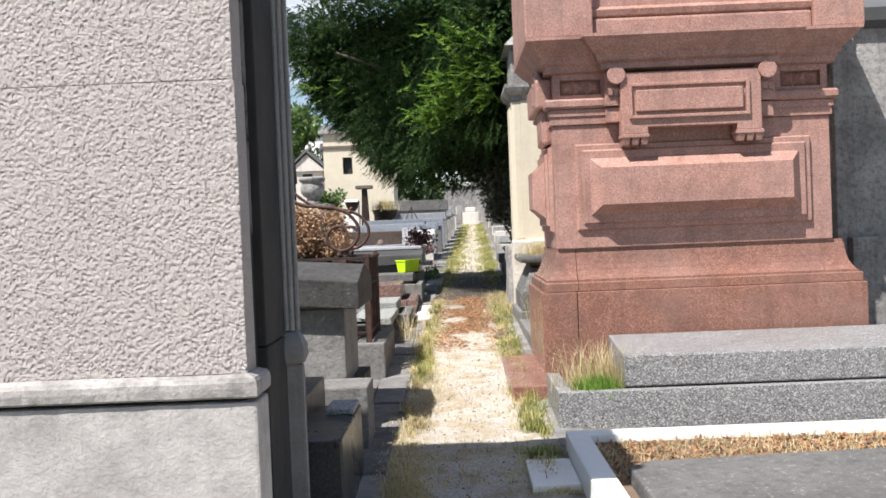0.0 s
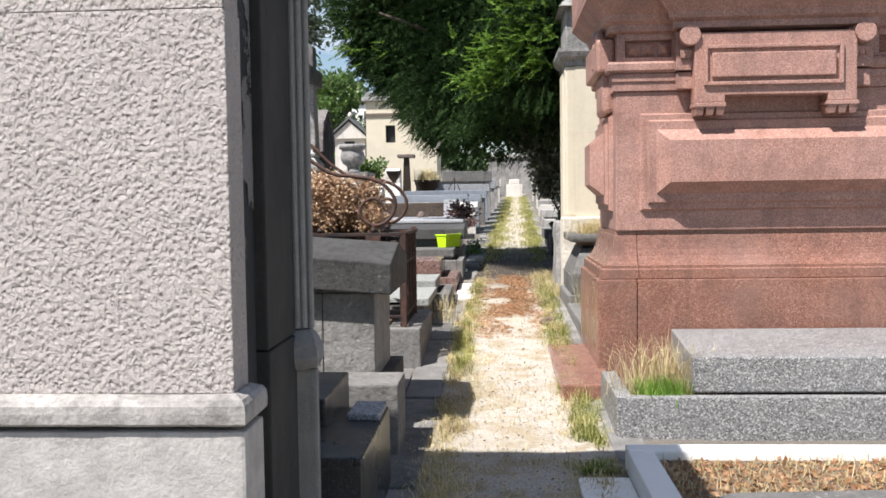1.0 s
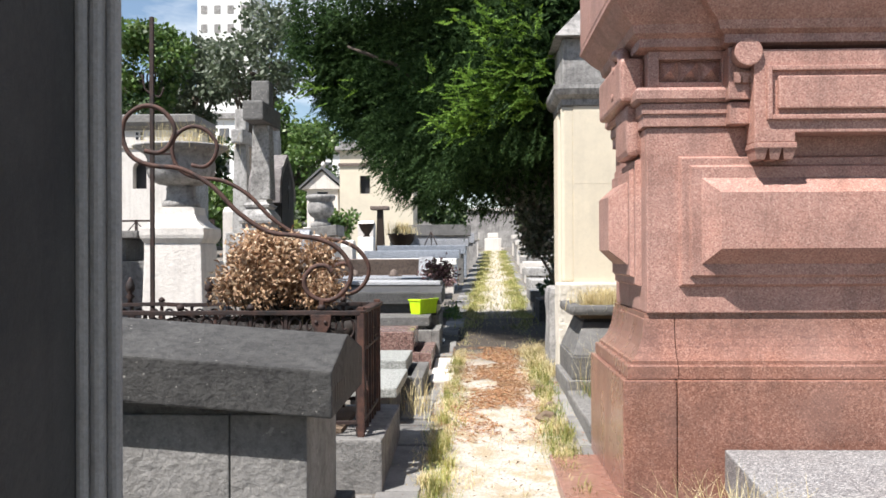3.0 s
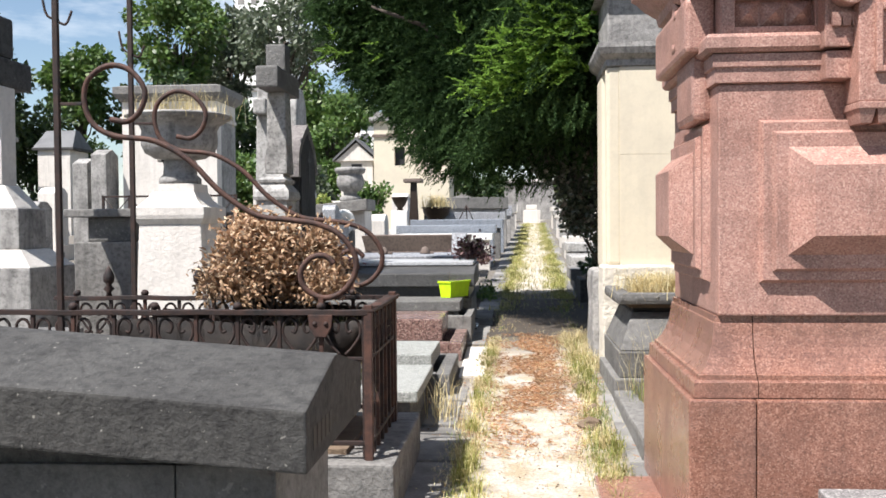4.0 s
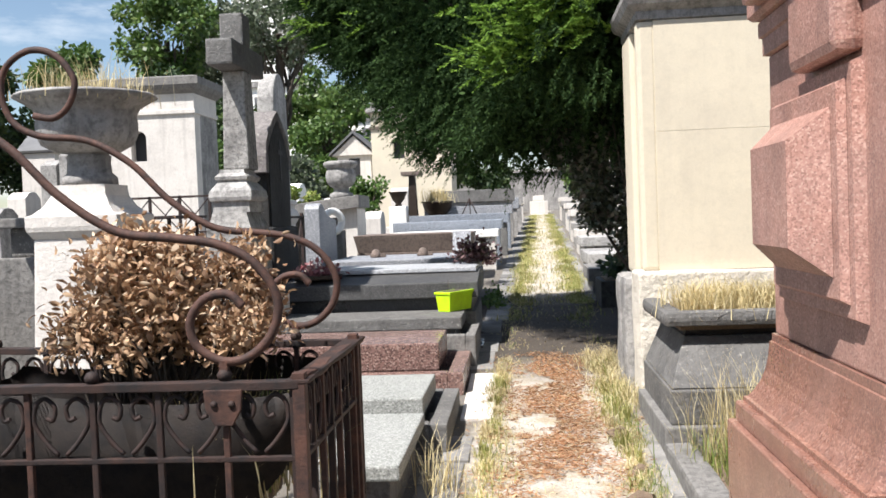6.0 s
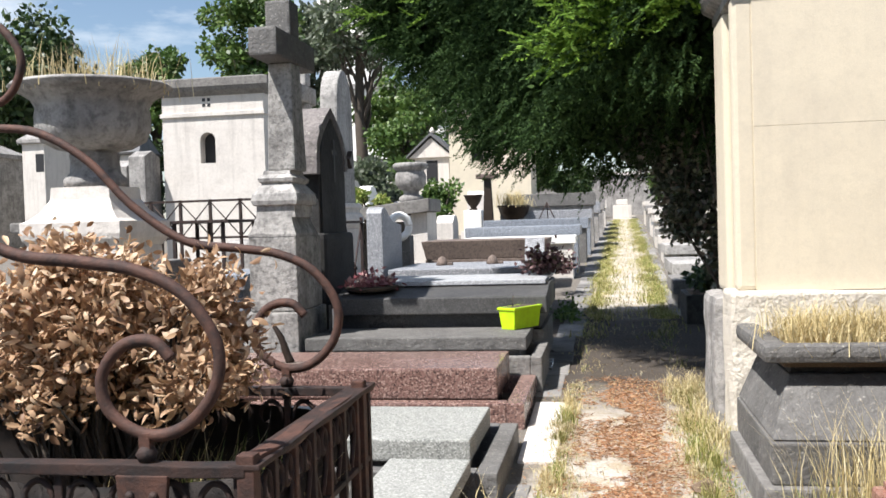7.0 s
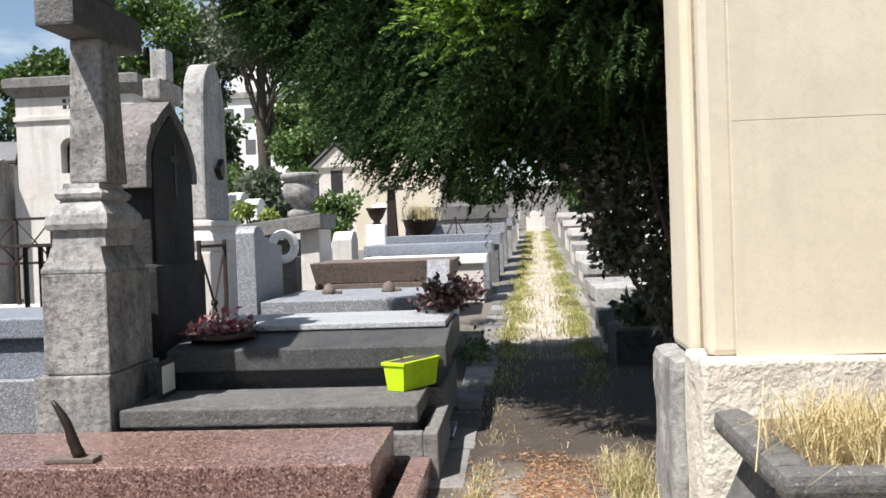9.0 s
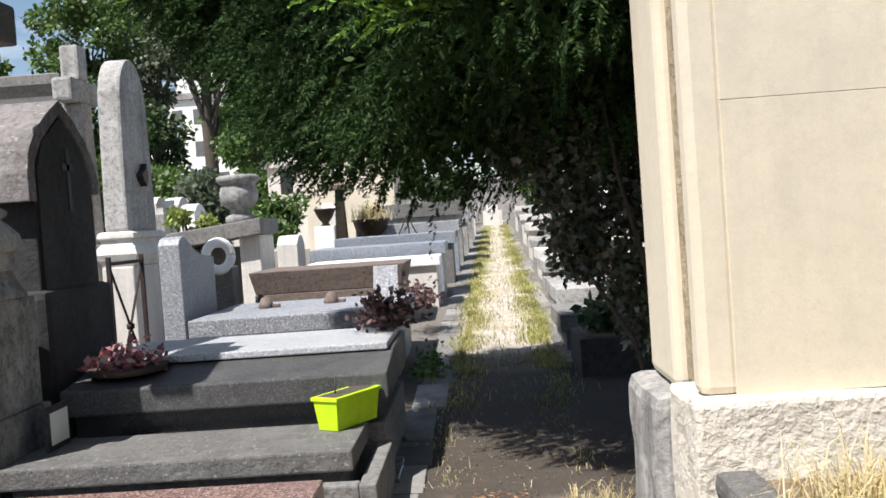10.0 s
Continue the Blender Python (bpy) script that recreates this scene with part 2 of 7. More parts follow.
M_RENDER = stone("cracked_grey_render", (0.25, 0.24, 0.225), (0.09, 0.086, 0.08), 0.6, 0.92, 0.014, 34, 0.15, 3.6, 0.35, 0.35, lichen_scale=30, lichen_at=0.66, crust=0.4)
M_GREY = stone("grey_weathered_limestone", (0.35, 0.335, 0.315), (0.07, 0.067, 0.065), 0.7, 0.9, 0.008, 45, 0.12, 2.6, 0.55, crust=0.5)
M_PALE = stone("pale_weathered_limestone", (0.62, 0.58, 0.53), (0.24, 0.22, 0.2), 0.36, 0.9, 0.007, 45, 0.1, 2.2, 0.28, crust=0.15)
M_STELE = stone("streaked_pale_limestone", (0.43, 0.415, 0.39), (0.12, 0.115, 0.11), 0.6, 0.9, 0.008, 45, 0.12, 2.6, 0.55, crust=0.55)
M_ROOFST = stone("lichened_roof_stone", (0.21, 0.19, 0.182), (0.07, 0.063, 0.06), 0.7, 0.92, 0.01, 45, 0.2, 3.0, 0.3, 0.3, lichen_at=0.62, crust=0.5)
M_WHITE = stone("white_washed_stone", (0.8, 0.79, 0.75), (0.5, 0.48, 0.44), 0.3, 0.85, 0.003, 60, 0.05, 3.0)
M_BROWNST = stone("brown_stone", (0.165, 0.125, 0.103), (0.075, 0.058, 0.05), 0.6, 0.85, 0.008, 45, 0.18, 3.0, 0.3, crust=0.5)
M_KERB = stone("path_edging_stone", (0.26, 0.25, 0.235), (0.09, 0.085, 0.078), 0.75, 0.92, 0.012, 40, 0.18, 4.5, vary=0.5)
M_TUB = iron("black_sheet_metal", (0.012, 0.012, 0.013), (0.04, 0.03, 0.025), 0.6)
M_SLATE = stone("slate_roof", (0.11, 0.112, 0.115), (0.05, 0.05, 0.052), 0.5, 0.7, 0.004, 40, 0.15, 2.0)
M_IRON = iron("rusted_wrought_iron", (0.012, 0.01, 0.01), (0.045, 0.022, 0.016), 0.5)
M_RUST = iron("rusty_iron", (0.025, 0.015, 0.013), (0.1, 0.045, 0.03), 0.5)
M_SOIL = stone("dry_soil", (0.17, 0.12, 0.08), (0.08, 0.055, 0.04), 0.5, 0.95, 0.02, 30, 0.3, 5.0)
M_VOID = plain("dark_opening", (0.012, 0.012, 0.014), 0.6)
M_LIMEPLASTIC = plain("lime_green_plastic", (0.5, 0.78, 0.01), 0.4)
M_BRONZE = plain("dark_bronze", (0.045, 0.032, 0.024), 0.5, 0.6)
M_FARGRASS = leafy("yellowing_grass", (0.2, 0.22, 0.06), (0.42, 0.4, 0.14), (0.6, 0.52, 0.26), 0.7, 0.3)
M_BARK = stone("bark", (0.07, 0.055, 0.042), (0.03, 0.025, 0.02), 0.5, 0.95, 0.02, 22, 0.3, 4.0)
M_YEW = leafy("yew_needles", (0.02, 0.042, 0.016), (0.05, 0.095, 0.03), (0.08, 0.14, 0.04), 0.7, 0.3, 0.1)
M_YEWLIT = leafy("sunlit_yew_tips", (0.1, 0.2, 0.03), (0.2, 0.33, 0.05), None, 0.6, 0.35, 0.2)
M_HOLLY = leafy("glossy_evergreen_leaves", (0.06, 0.08, 0.05), (0.16, 0.175, 0.11), (0.34, 0.28, 0.24), 0.28, 0.2)
M_TREE = leafy("broad_leaves", (0.05, 0.1, 0.022), (0.1, 0.175, 0.035), (0.16, 0.22, 0.06), 0.5, 0.3)
M_TREE2 = leafy("grey_green_leaves", (0.06, 0.085, 0.045), (0.12, 0.15, 0.085), (0.22, 0.24, 0.18), 0.5, 0.3)
M_TREE3 = leafy("dark_broad_leaves", (0.02, 0.045, 0.016), (0.05, 0.09, 0.025), (0.08, 0.12, 0.03), 0.5, 0.25)
M_DEAD = leafy("withered_brown_leaves", (0.24, 0.13, 0.07), (0.55, 0.36, 0.21), (0.76, 0.6, 0.42), 0.6, 0.25)
M_STRAW = leafy("dry_straw_grass", (0.45, 0.35, 0.16), (0.66, 0.56, 0.31), (0.75, 0.67, 0.45), 0.7, 0.3)
M_GRASS = leafy("fresh_grass", (0.12, 0.19, 0.03), (0.28, 0.34, 0.08), (0.5, 0.46, 0.18), 0.6, 0.35)
M_WEED = leafy("path_weeds", (0.2, 0.22, 0.05), (0.4, 0.38, 0.12), (0.62, 0.54, 0.28), 0.6, 0.35)
M_HEATHER = leafy("faded_heather", (0.09, 0.045, 0.05), (0.2, 0.11, 0.11), (0.12, 0.12, 0.05), 0.7, 0.2)
M_NEEDLE = leafy("fallen_brown_needles", (0.25, 0.115, 0.05), (0.42, 0.22, 0.11), (0.55, 0.38, 0.22), 0.8, 0.1)
M_CLOTH = leafy("faded_silk_flowers", (0.2, 0.05, 0.06), (0.34, 0.16, 0.17), (0.5, 0.42, 0.36), 0.8, 0.15)


# ---- mesh helpers ----
def level(y):
    """Height of the sloping ground at y."""
    return 0.05 * y if y < 8.4 else 0.42 + 0.033 * (y - 8.4)


def path_mid(y):
    return 0.06 + (0.021 * (y - 9) if y > 9 else 0)


def box(bm, x0, x1, y0, y1, z0, z1, bevel=0.01, cuts=0, jitter=0.0):
    vs = bmesh.ops.create_cube(bm, size=1.0)["verts"]
    for v in vs:
        v.co = Vector(((x0 + x1) / 2 + v.co.x * (x1 - x0), (y0 + y1) / 2 + v.co.y * (y1 - y0), (z0 + z1) / 2 + v.co.z * (z1 - z0)))
    if bevel:
        es = {e for v in vs for e in v.link_edges}
        bmesh.ops.bevel(bm, geom=list(es), offset=bevel, segments=2, profile=0.6, affect="EDGES")
    return bm


def prism(bm, pts, axis, a, b, bevel=0.0):
    """Extrude a closed outline along an axis: 'x' takes (y, z), 'y' takes (x, z), 'z' takes (x, y)."""
    def at(p, t):
        return {"x": (t, p[0], p[1]), "y": (p[0], t, p[1]), "z": (p[0], p[1], t)}[axis]
    lo = [bm.verts.new(at(p, a)) for p in pts]
    hi = [bm.verts.new(at(p, b)) for p in pts]
    fs = [bm.faces.new(lo), bm.faces.new(hi)]
    for i in range(len(pts)):
        j = (i + 1) % len(pts)
        fs.append(bm.faces.new((lo[i], lo[j], hi[j], hi[i])))
    bmesh.ops.recalc_face_normals(bm, faces=fs)
    if bevel:
        es = {e for f in fs for e in f.edges if e.calc_face_angle(0) > 0.5}
        bmesh.ops.bevel(bm, geom=list(es), offset=bevel, segments=2, profile=0.6, affect="EDGES")
    return bm


def frustum(bm, r0, r1, z0, z1, bevel=0.006):
    """Between two rectangles (x0, x1, y0, y1) at z0 and z1."""
    q = []
    for (x0, x1, y0, y1), z in ((r0, z0), (r1, z1)):
        q.append([bm.verts.new(p) for p in ((x0, y0, z), (x1, y0, z), (x1, y1, z), (x0, y1, z))])
    fs = [bm.faces.new(q[0]), bm.faces.new(q[1])]
    for i in range(4):
        j = (i + 1) % 4
        fs.append(bm.faces.new((q[0][i], q[0][j], q[1][j], q[1][i])))
    bmesh.ops.recalc_face_normals(bm, faces=fs)
    if bevel:
        bmesh.ops.bevel(bm, geom=list({e for f in fs for e in f.edges}), offset=bevel, segments=2, profile=0.6, affect="EDGES")
    return bm


def mould(bm, x0, x1, y0, y1, profile):
    """A block with a moulded outline: profile is (outset, z) from the bottom up."""
    rings = []
    for o, z in profile:
        rings.append([bm.verts.new(p) for p in ((x0 - o, y0 - o, z), (x1 + o, y0 - o, z), (x1 + o, y1 + o, z), (x0 - o, y1 + o, z))])
    fs = [bm.faces.new(rings[0]), bm.faces.new(rings[-1])]
    for a, b in zip(rings, rings[1:]):
        for i in range(4):
            j = (i + 1) % 4
            fs.append(bm.faces.new((a[i], a[j], b[j], b[i])))
    bmesh.ops.recalc_face_normals(bm, faces=fs)
    return bm


def lathe(bm, prof, cx, cy, seg=24):
    """Turn a profile of (radius, z) about a vertical axis."""
    rings = []
    for r, z in prof:
        rings.append([bm.verts.new((cx + r * math.cos(2 * math.pi * k / seg), cy + r * math.sin(2 * math.pi * k / seg), z)) for k in range(seg)])
    fs = [bm.faces.new(rings[0]), bm.faces.new(rings[-1])]
    for a, b in zip(rings, rings[1:]):
        for k in range(seg):
            j = (k + 1) % seg
            f = bm.faces.new((a[k], a[j], b[j], b[k]))
            f.smooth = True
            fs.append(f)
    bmesh.ops.recalc_face_normals(bm, faces=fs)
    return bm


def tube(bm, pts, r, seg=8, flat=1.0):
    """A bar along a line of points; flat squeezes it sideways."""
    pts = [Vector(p) for p in pts]
    rings = []
    for i, p in enumerate(pts):
        d = (pts[min(i + 1, len(pts) - 1)] - pts[max(i - 1, 0)]).normalized()
        up = Vector((0, 1, 0)) if abs(d.y) < 0.9 else Vector((1, 0, 0))
        u = d.cross(up).normalized()
        w = d.cross(u).normalized()
        rad = r[i] if isinstance(r, (list, tuple)) else r
        rings.append([bm.verts.new(p + rad * (u * math.cos(2 * math.pi * k / seg) + w * flat * math.sin(2 * math.pi * k / seg))) for k in range(seg)])
    for a, b in zip(rings, rings[1:]):
        for k in range(seg):
            j = (k + 1) % seg
            f = bm.faces.new((a[k], a[j], b[j], b[k]))
            f.smooth = True
    bm.faces.new(rings[0])
    bm.faces.new(rings[-1])
    bmesh.ops.recalc_face_normals(bm, faces=bm.faces[:])
    return bm


def arc_pts(cx, cz, r0, r1, a0, a1, y, n=24, axis="y"):
    """A spiral in an upright plane from angle a0 to a1 (degrees)."""
    out = []
    for i in range(n + 1):
        f = i / n
        a, r = radians(a0 + (a1 - a0) * f), r0 + (r1 - r0) * f
        c, s = cx + r * math.cos(a), cz + r * math.sin(a)
        out.append((c, y, s) if axis == "y" else (y, c, s))
    return out


def weather(bm, amp, scale=3.0):
    """Small unevenness over a whole mesh."""
    for v in bm.verts:
        n = noise.noise_vector(v.co * scale)
        v.co += n * amp
    return bm


def part(name, bm, material, parent=None, label=""):
    me = bpy.data.meshes.new(name)
    bm.to_mesh(me)
    bm.free()
    if material:
        me.materials.append(material)
    ob = new(name, me)
    if parent:
        ob.parent = parent
        ob.matrix_parent_inverse = parent.matrix_world.inverted()
    if label:
        tagged(ob, label)
    return ob


def thing(name, at, label, category, group="", kind=""):
    e = new(name)
    e.empty_display_size = 0.1
    e.matrix_world = Matrix.Translation(at)
    return tagged(e, label, category, group, kind)


def B():
    return bmesh.new()


def bx(*a, **k):
    return box(B(), *a, **k)


def mesh_from(name, verts, faces, material, smooth=False):
    me = bpy.data.meshes.new(name)
    me.from_pydata(verts.tolist() if hasattr(verts, "tolist") else verts, [], faces.tolist() if hasattr(faces, "tolist") else faces)
    me.materials.append(material)
    me.update()
    return me


def leaf_mesh(name, pos, along, size, width, material, rng, droop=0.2):
    """Many small bent leaves: a base, two sides and a tip each."""
    n = len(pos)
    along = along / np.maximum(np.linalg.norm(along, axis=1, keepdims=True), 1e-6)
    side = np.cross(along, rng.normal(size=(n, 3)))
    side /= np.maximum(np.linalg.norm(side, axis=1, keepdims=True), 1e-6)
    up = np.cross(side, along)
    size = np.asarray(size).reshape(-1, 1) * np.ones((n, 1))
    mid = pos + along * size * 0.45
    v = np.empty((n, 4, 3))
    v[:, 0] = pos
    v[:, 1] = mid + side * size * width - up * size * droop * 0.5
    v[:, 2] = pos + along * size - up * size * droop
    v[:, 3] = mid - side * size * width - up * size * droop * 0.5
    f = np.arange(n * 4).reshape(n, 4)
    return mesh_from(name, v.reshape(-1, 3), f, material)


def curled_leaves(name, pos, along, size, width, material, rng, curl=1.0):
    """Withered leaves: a spine that curls up with two cupped halves each."""
    n = len(pos)
    along = along / np.maximum(np.linalg.norm(along, axis=1, keepdims=True), 1e-6)
    side = np.cross(along, rng.normal(size=(n, 3)))
    side /= np.maximum(np.linalg.norm(side, axis=1, keepdims=True), 1e-6)
    up = np.cross(side, along)
    size = np.asarray(size).reshape(-1, 1)
    c = curl * rng.uniform(-0.6, 1.4, (n, 1))
    cup = rng.uniform(0.1, 0.9, (n, 1))
    wid = width * rng.uniform(0.7, 1.3, (n, 1))
    v = np.empty((n, 10, 3))
    spine = []
    for f in (0.0, 0.28, 0.62, 1.0):
        a = c * f
        spine.append(pos + size * (along * f * np.cos(a * 0.6) + up * f * np.sin(a)))
    v[:, 0], v[:, 9] = spine[0], spine[3]
    for k, (s, w) in enumerate(((1, 0.8), (2, 1.0))):
        lift = up * size * wid * w * cup
        v[:, 1 + 3 * k] = spine[s] - side * size * wid * w + lift
        v[:, 2 + 3 * k] = spine[s]
        v[:, 3 + 3 * k] = spine[s] + side * size * wid * w + lift
    v[:, 7], v[:, 8] = (v[:, 4] + spine[3]) / 2 - side * size * wid * 0.16, (v[:, 6] + spine[3]) / 2 + side * size * wid * 0.16
    base = (np.arange(n) * 10)[:, None]
    quads = [(base + np.array([[1, 2, 5, 4]])), (base + np.array([[2, 3, 6, 5]])), (base + np.array([[4, 5, 9, 7]])), (base + np.array([[5, 6, 8, 9]]))]
    tris = [(base + np.array([[0, 2, 1]])), (base + np.array([[0, 3, 2]]))]
    faces = np.concatenate(quads).tolist() + np.concatenate(tris).tolist()
    me = bpy.data.meshes.new(name)
    me.from_pydata(v.reshape(-1, 3).tolist(), [], faces)
    me.materials.append(material)
    for q in me.polygons:
        q.use_smooth = True
    return me


def blade_mesh(name, pos, height, lean, width, material, rng):
    """Grass blades: a bent strip with a pointed tip each."""
    n = len(pos)
    a = rng.uniform(0, 2 * np.pi, n)
    d = np.stack([np.cos(a), np.sin(a), np.zeros(n)], 1)
    s = np.stack([-np.sin(a), np.cos(a), np.zeros(n)], 1) * width
    h = np.asarray(height).reshape(-1, 1) * np.ones((n, 1))
    ln = np.asarray(lean).reshape(-1, 1) * np.ones((n, 1))
    z = np.array([[0, 0, 1.0]])
    v = np.empty((n, 5, 3))
    v[:, 0], v[:, 1] = pos - s, pos + s
    m = pos + d * h * ln * 0.35 + z * h * 0.6
    v[:, 2], v[:, 3] = m + s * 0.7, m - s * 0.7
    v[:, 4] = pos + d * h * ln + z * h * np.sqrt(np.maximum(0.05, 1 - 0.6 * ln * ln))
    base = np.arange(n) * 5
    f = [(b, b + 1, b + 2, b + 3) for b in base.tolist()] + [(b + 3, b + 2, b + 4) for b in base.tolist()]
    return mesh_from(name, v.reshape(-1, 3), f, material)


# ---- ground ----
def ground_material():
    m, n, l = nodes_of("dusty_path_ground")
    p = n["Principled BSDF"]
    pos = n.new("ShaderNodeNewGeometry").outputs["Position"]
    fine = noise_node(n, l, 60, 6, 0.7, pos)
    mid = noise_node(n, l, 5.5, 7, 0.65, pos)
    broad = noise_node(n, l, 0.9, 5, 0.6, pos)
    dust = ramp_node(n, l, fine.outputs["Fac"], [(0.3, (0.3, 0.27, 0.23)), (0.5, (0.45, 0.41, 0.355)), (0.72, (0.6, 0.57, 0.52))])
    straw = ramp_node(n, l, fine.outputs["Fac"], [(0.3, (0.23, 0.17, 0.1)), (0.7, (0.43, 0.35, 0.21))])
    f = ramp_node(n, l, mid.outputs["Fac"], [(0.46, (0, 0, 0)), (0.62, (0.8, 0.8, 0.8))])
    c = mix_node(n, l, f.outputs["Color"], dust.outputs["Color"], straw.outputs["Color"])
    g = ramp_node(n, l, broad.outputs["Fac"], [(0.5, (0, 0, 0)), (0.75, (0.5, 0.5, 0.5))])
    c = mix_node(n, l, g.outputs["Color"], c, (0.36, 0.31, 0.24))
    # trodden path in the middle, darker soil to its sides
    sep = n.new("ShaderNodeSeparateXYZ")
    l.new(pos, sep.inputs[0])

    def calc(op, a, b):
        k = n.new("ShaderNodeMath")
        k.operation = op
        for sock, v in zip(k.inputs, (a, b)):
            if isinstance(v, (int, float)):
                sock.default_value = v
            else:
                l.new(v, sock)
        return k.outputs[0]
    bend = calc("MULTIPLY", calc("MAXIMUM", calc("SUBTRACT", sep.outputs[1], 9.0), 0.0), 0.021)
    off = calc("ABSOLUTE", calc("SUBTRACT", calc("SUBTRACT", sep.outputs[0], bend), 0.06), 0.0)
    off = calc("ADD", off, calc("MULTIPLY", calc("SUBTRACT", mid.outputs["Fac"], 0.5), 0.3))
    edge = ramp_node(n, l, off, [(0.36, (0, 0, 0)), (0.56, (0.92, 0.92, 0.92))])
    soil = ramp_node(n, l, fine.outputs["Fac"], [(0.3, (0.07, 0.062, 0.052)), (0.7, (0.17, 0.152, 0.128))])
    c = mix_node(n, l, edge.outputs["Color"], c, soil.outputs["Color"])
    # the yew's shade on the path, painted into the ground as dark needle brown
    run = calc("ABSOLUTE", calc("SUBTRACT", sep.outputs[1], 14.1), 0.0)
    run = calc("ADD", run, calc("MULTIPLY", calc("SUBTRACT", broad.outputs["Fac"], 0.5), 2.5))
    yew_shade_f = ramp_node(n, l, calc("DIVIDE", run, 5.6), [(0.3, (0.95, 0.95, 0.95)), (0.55, (0, 0, 0))])
    yew_shade_c = ramp_node(n, l, fine.outputs["Fac"], [(0.3, (0.02, 0.015, 0.011)), (0.6, (0.05, 0.037, 0.026)), (0.8, (0.12, 0.09, 0.06))])
    c = mix_node(n, l, yew_shade_f.outputs["Color"], c, yew_shade_c.outputs["Color"])
    l.new(c, p.inputs["Base Color"])
    p.inputs["Roughness"].default_value = 0.95
    b1 = bump_node(n, l, mid.outputs["Fac"], 0.6, 0.03)
    l.new(bump_node(n, l, fine.outputs["Fac"], 0.8, 0.012, b1), p.inputs["Normal"])
    return m


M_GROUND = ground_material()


def ground():
    xs = [-400, -120, -40, -15, -6, -3, -1.6] + [-0.9 + 0.06 * i for i in range(36)] + [1.6, 3, 6, 15, 40, 120, 400]
    ys = [-60, -20, -6, 0] + [1 + 0.1 * i for i in range(180)] + [19 + 0.5 * i for i in range(60)] + [52, 60, 80, 120, 250, 500, 900]
    bm = B()
    rows = []
    for y in ys:
        z0 = level(min(y, 60))
        rows.append([bm.verts.new((x, y, z0 + (noise.noise(Vector((x * 3.2, y * 3.2, 0))) * 0.014 if abs(x) < 2 and 0 < y < 50 else 0))) for x in xs])
    for a, b in zip(rows, rows[1:]):
        for i in range(len(xs) - 1):
            bm.faces.new((a[i], a[i + 1], b[i + 1], b[i])).smooth = True
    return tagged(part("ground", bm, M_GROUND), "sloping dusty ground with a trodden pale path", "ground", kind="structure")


ground()


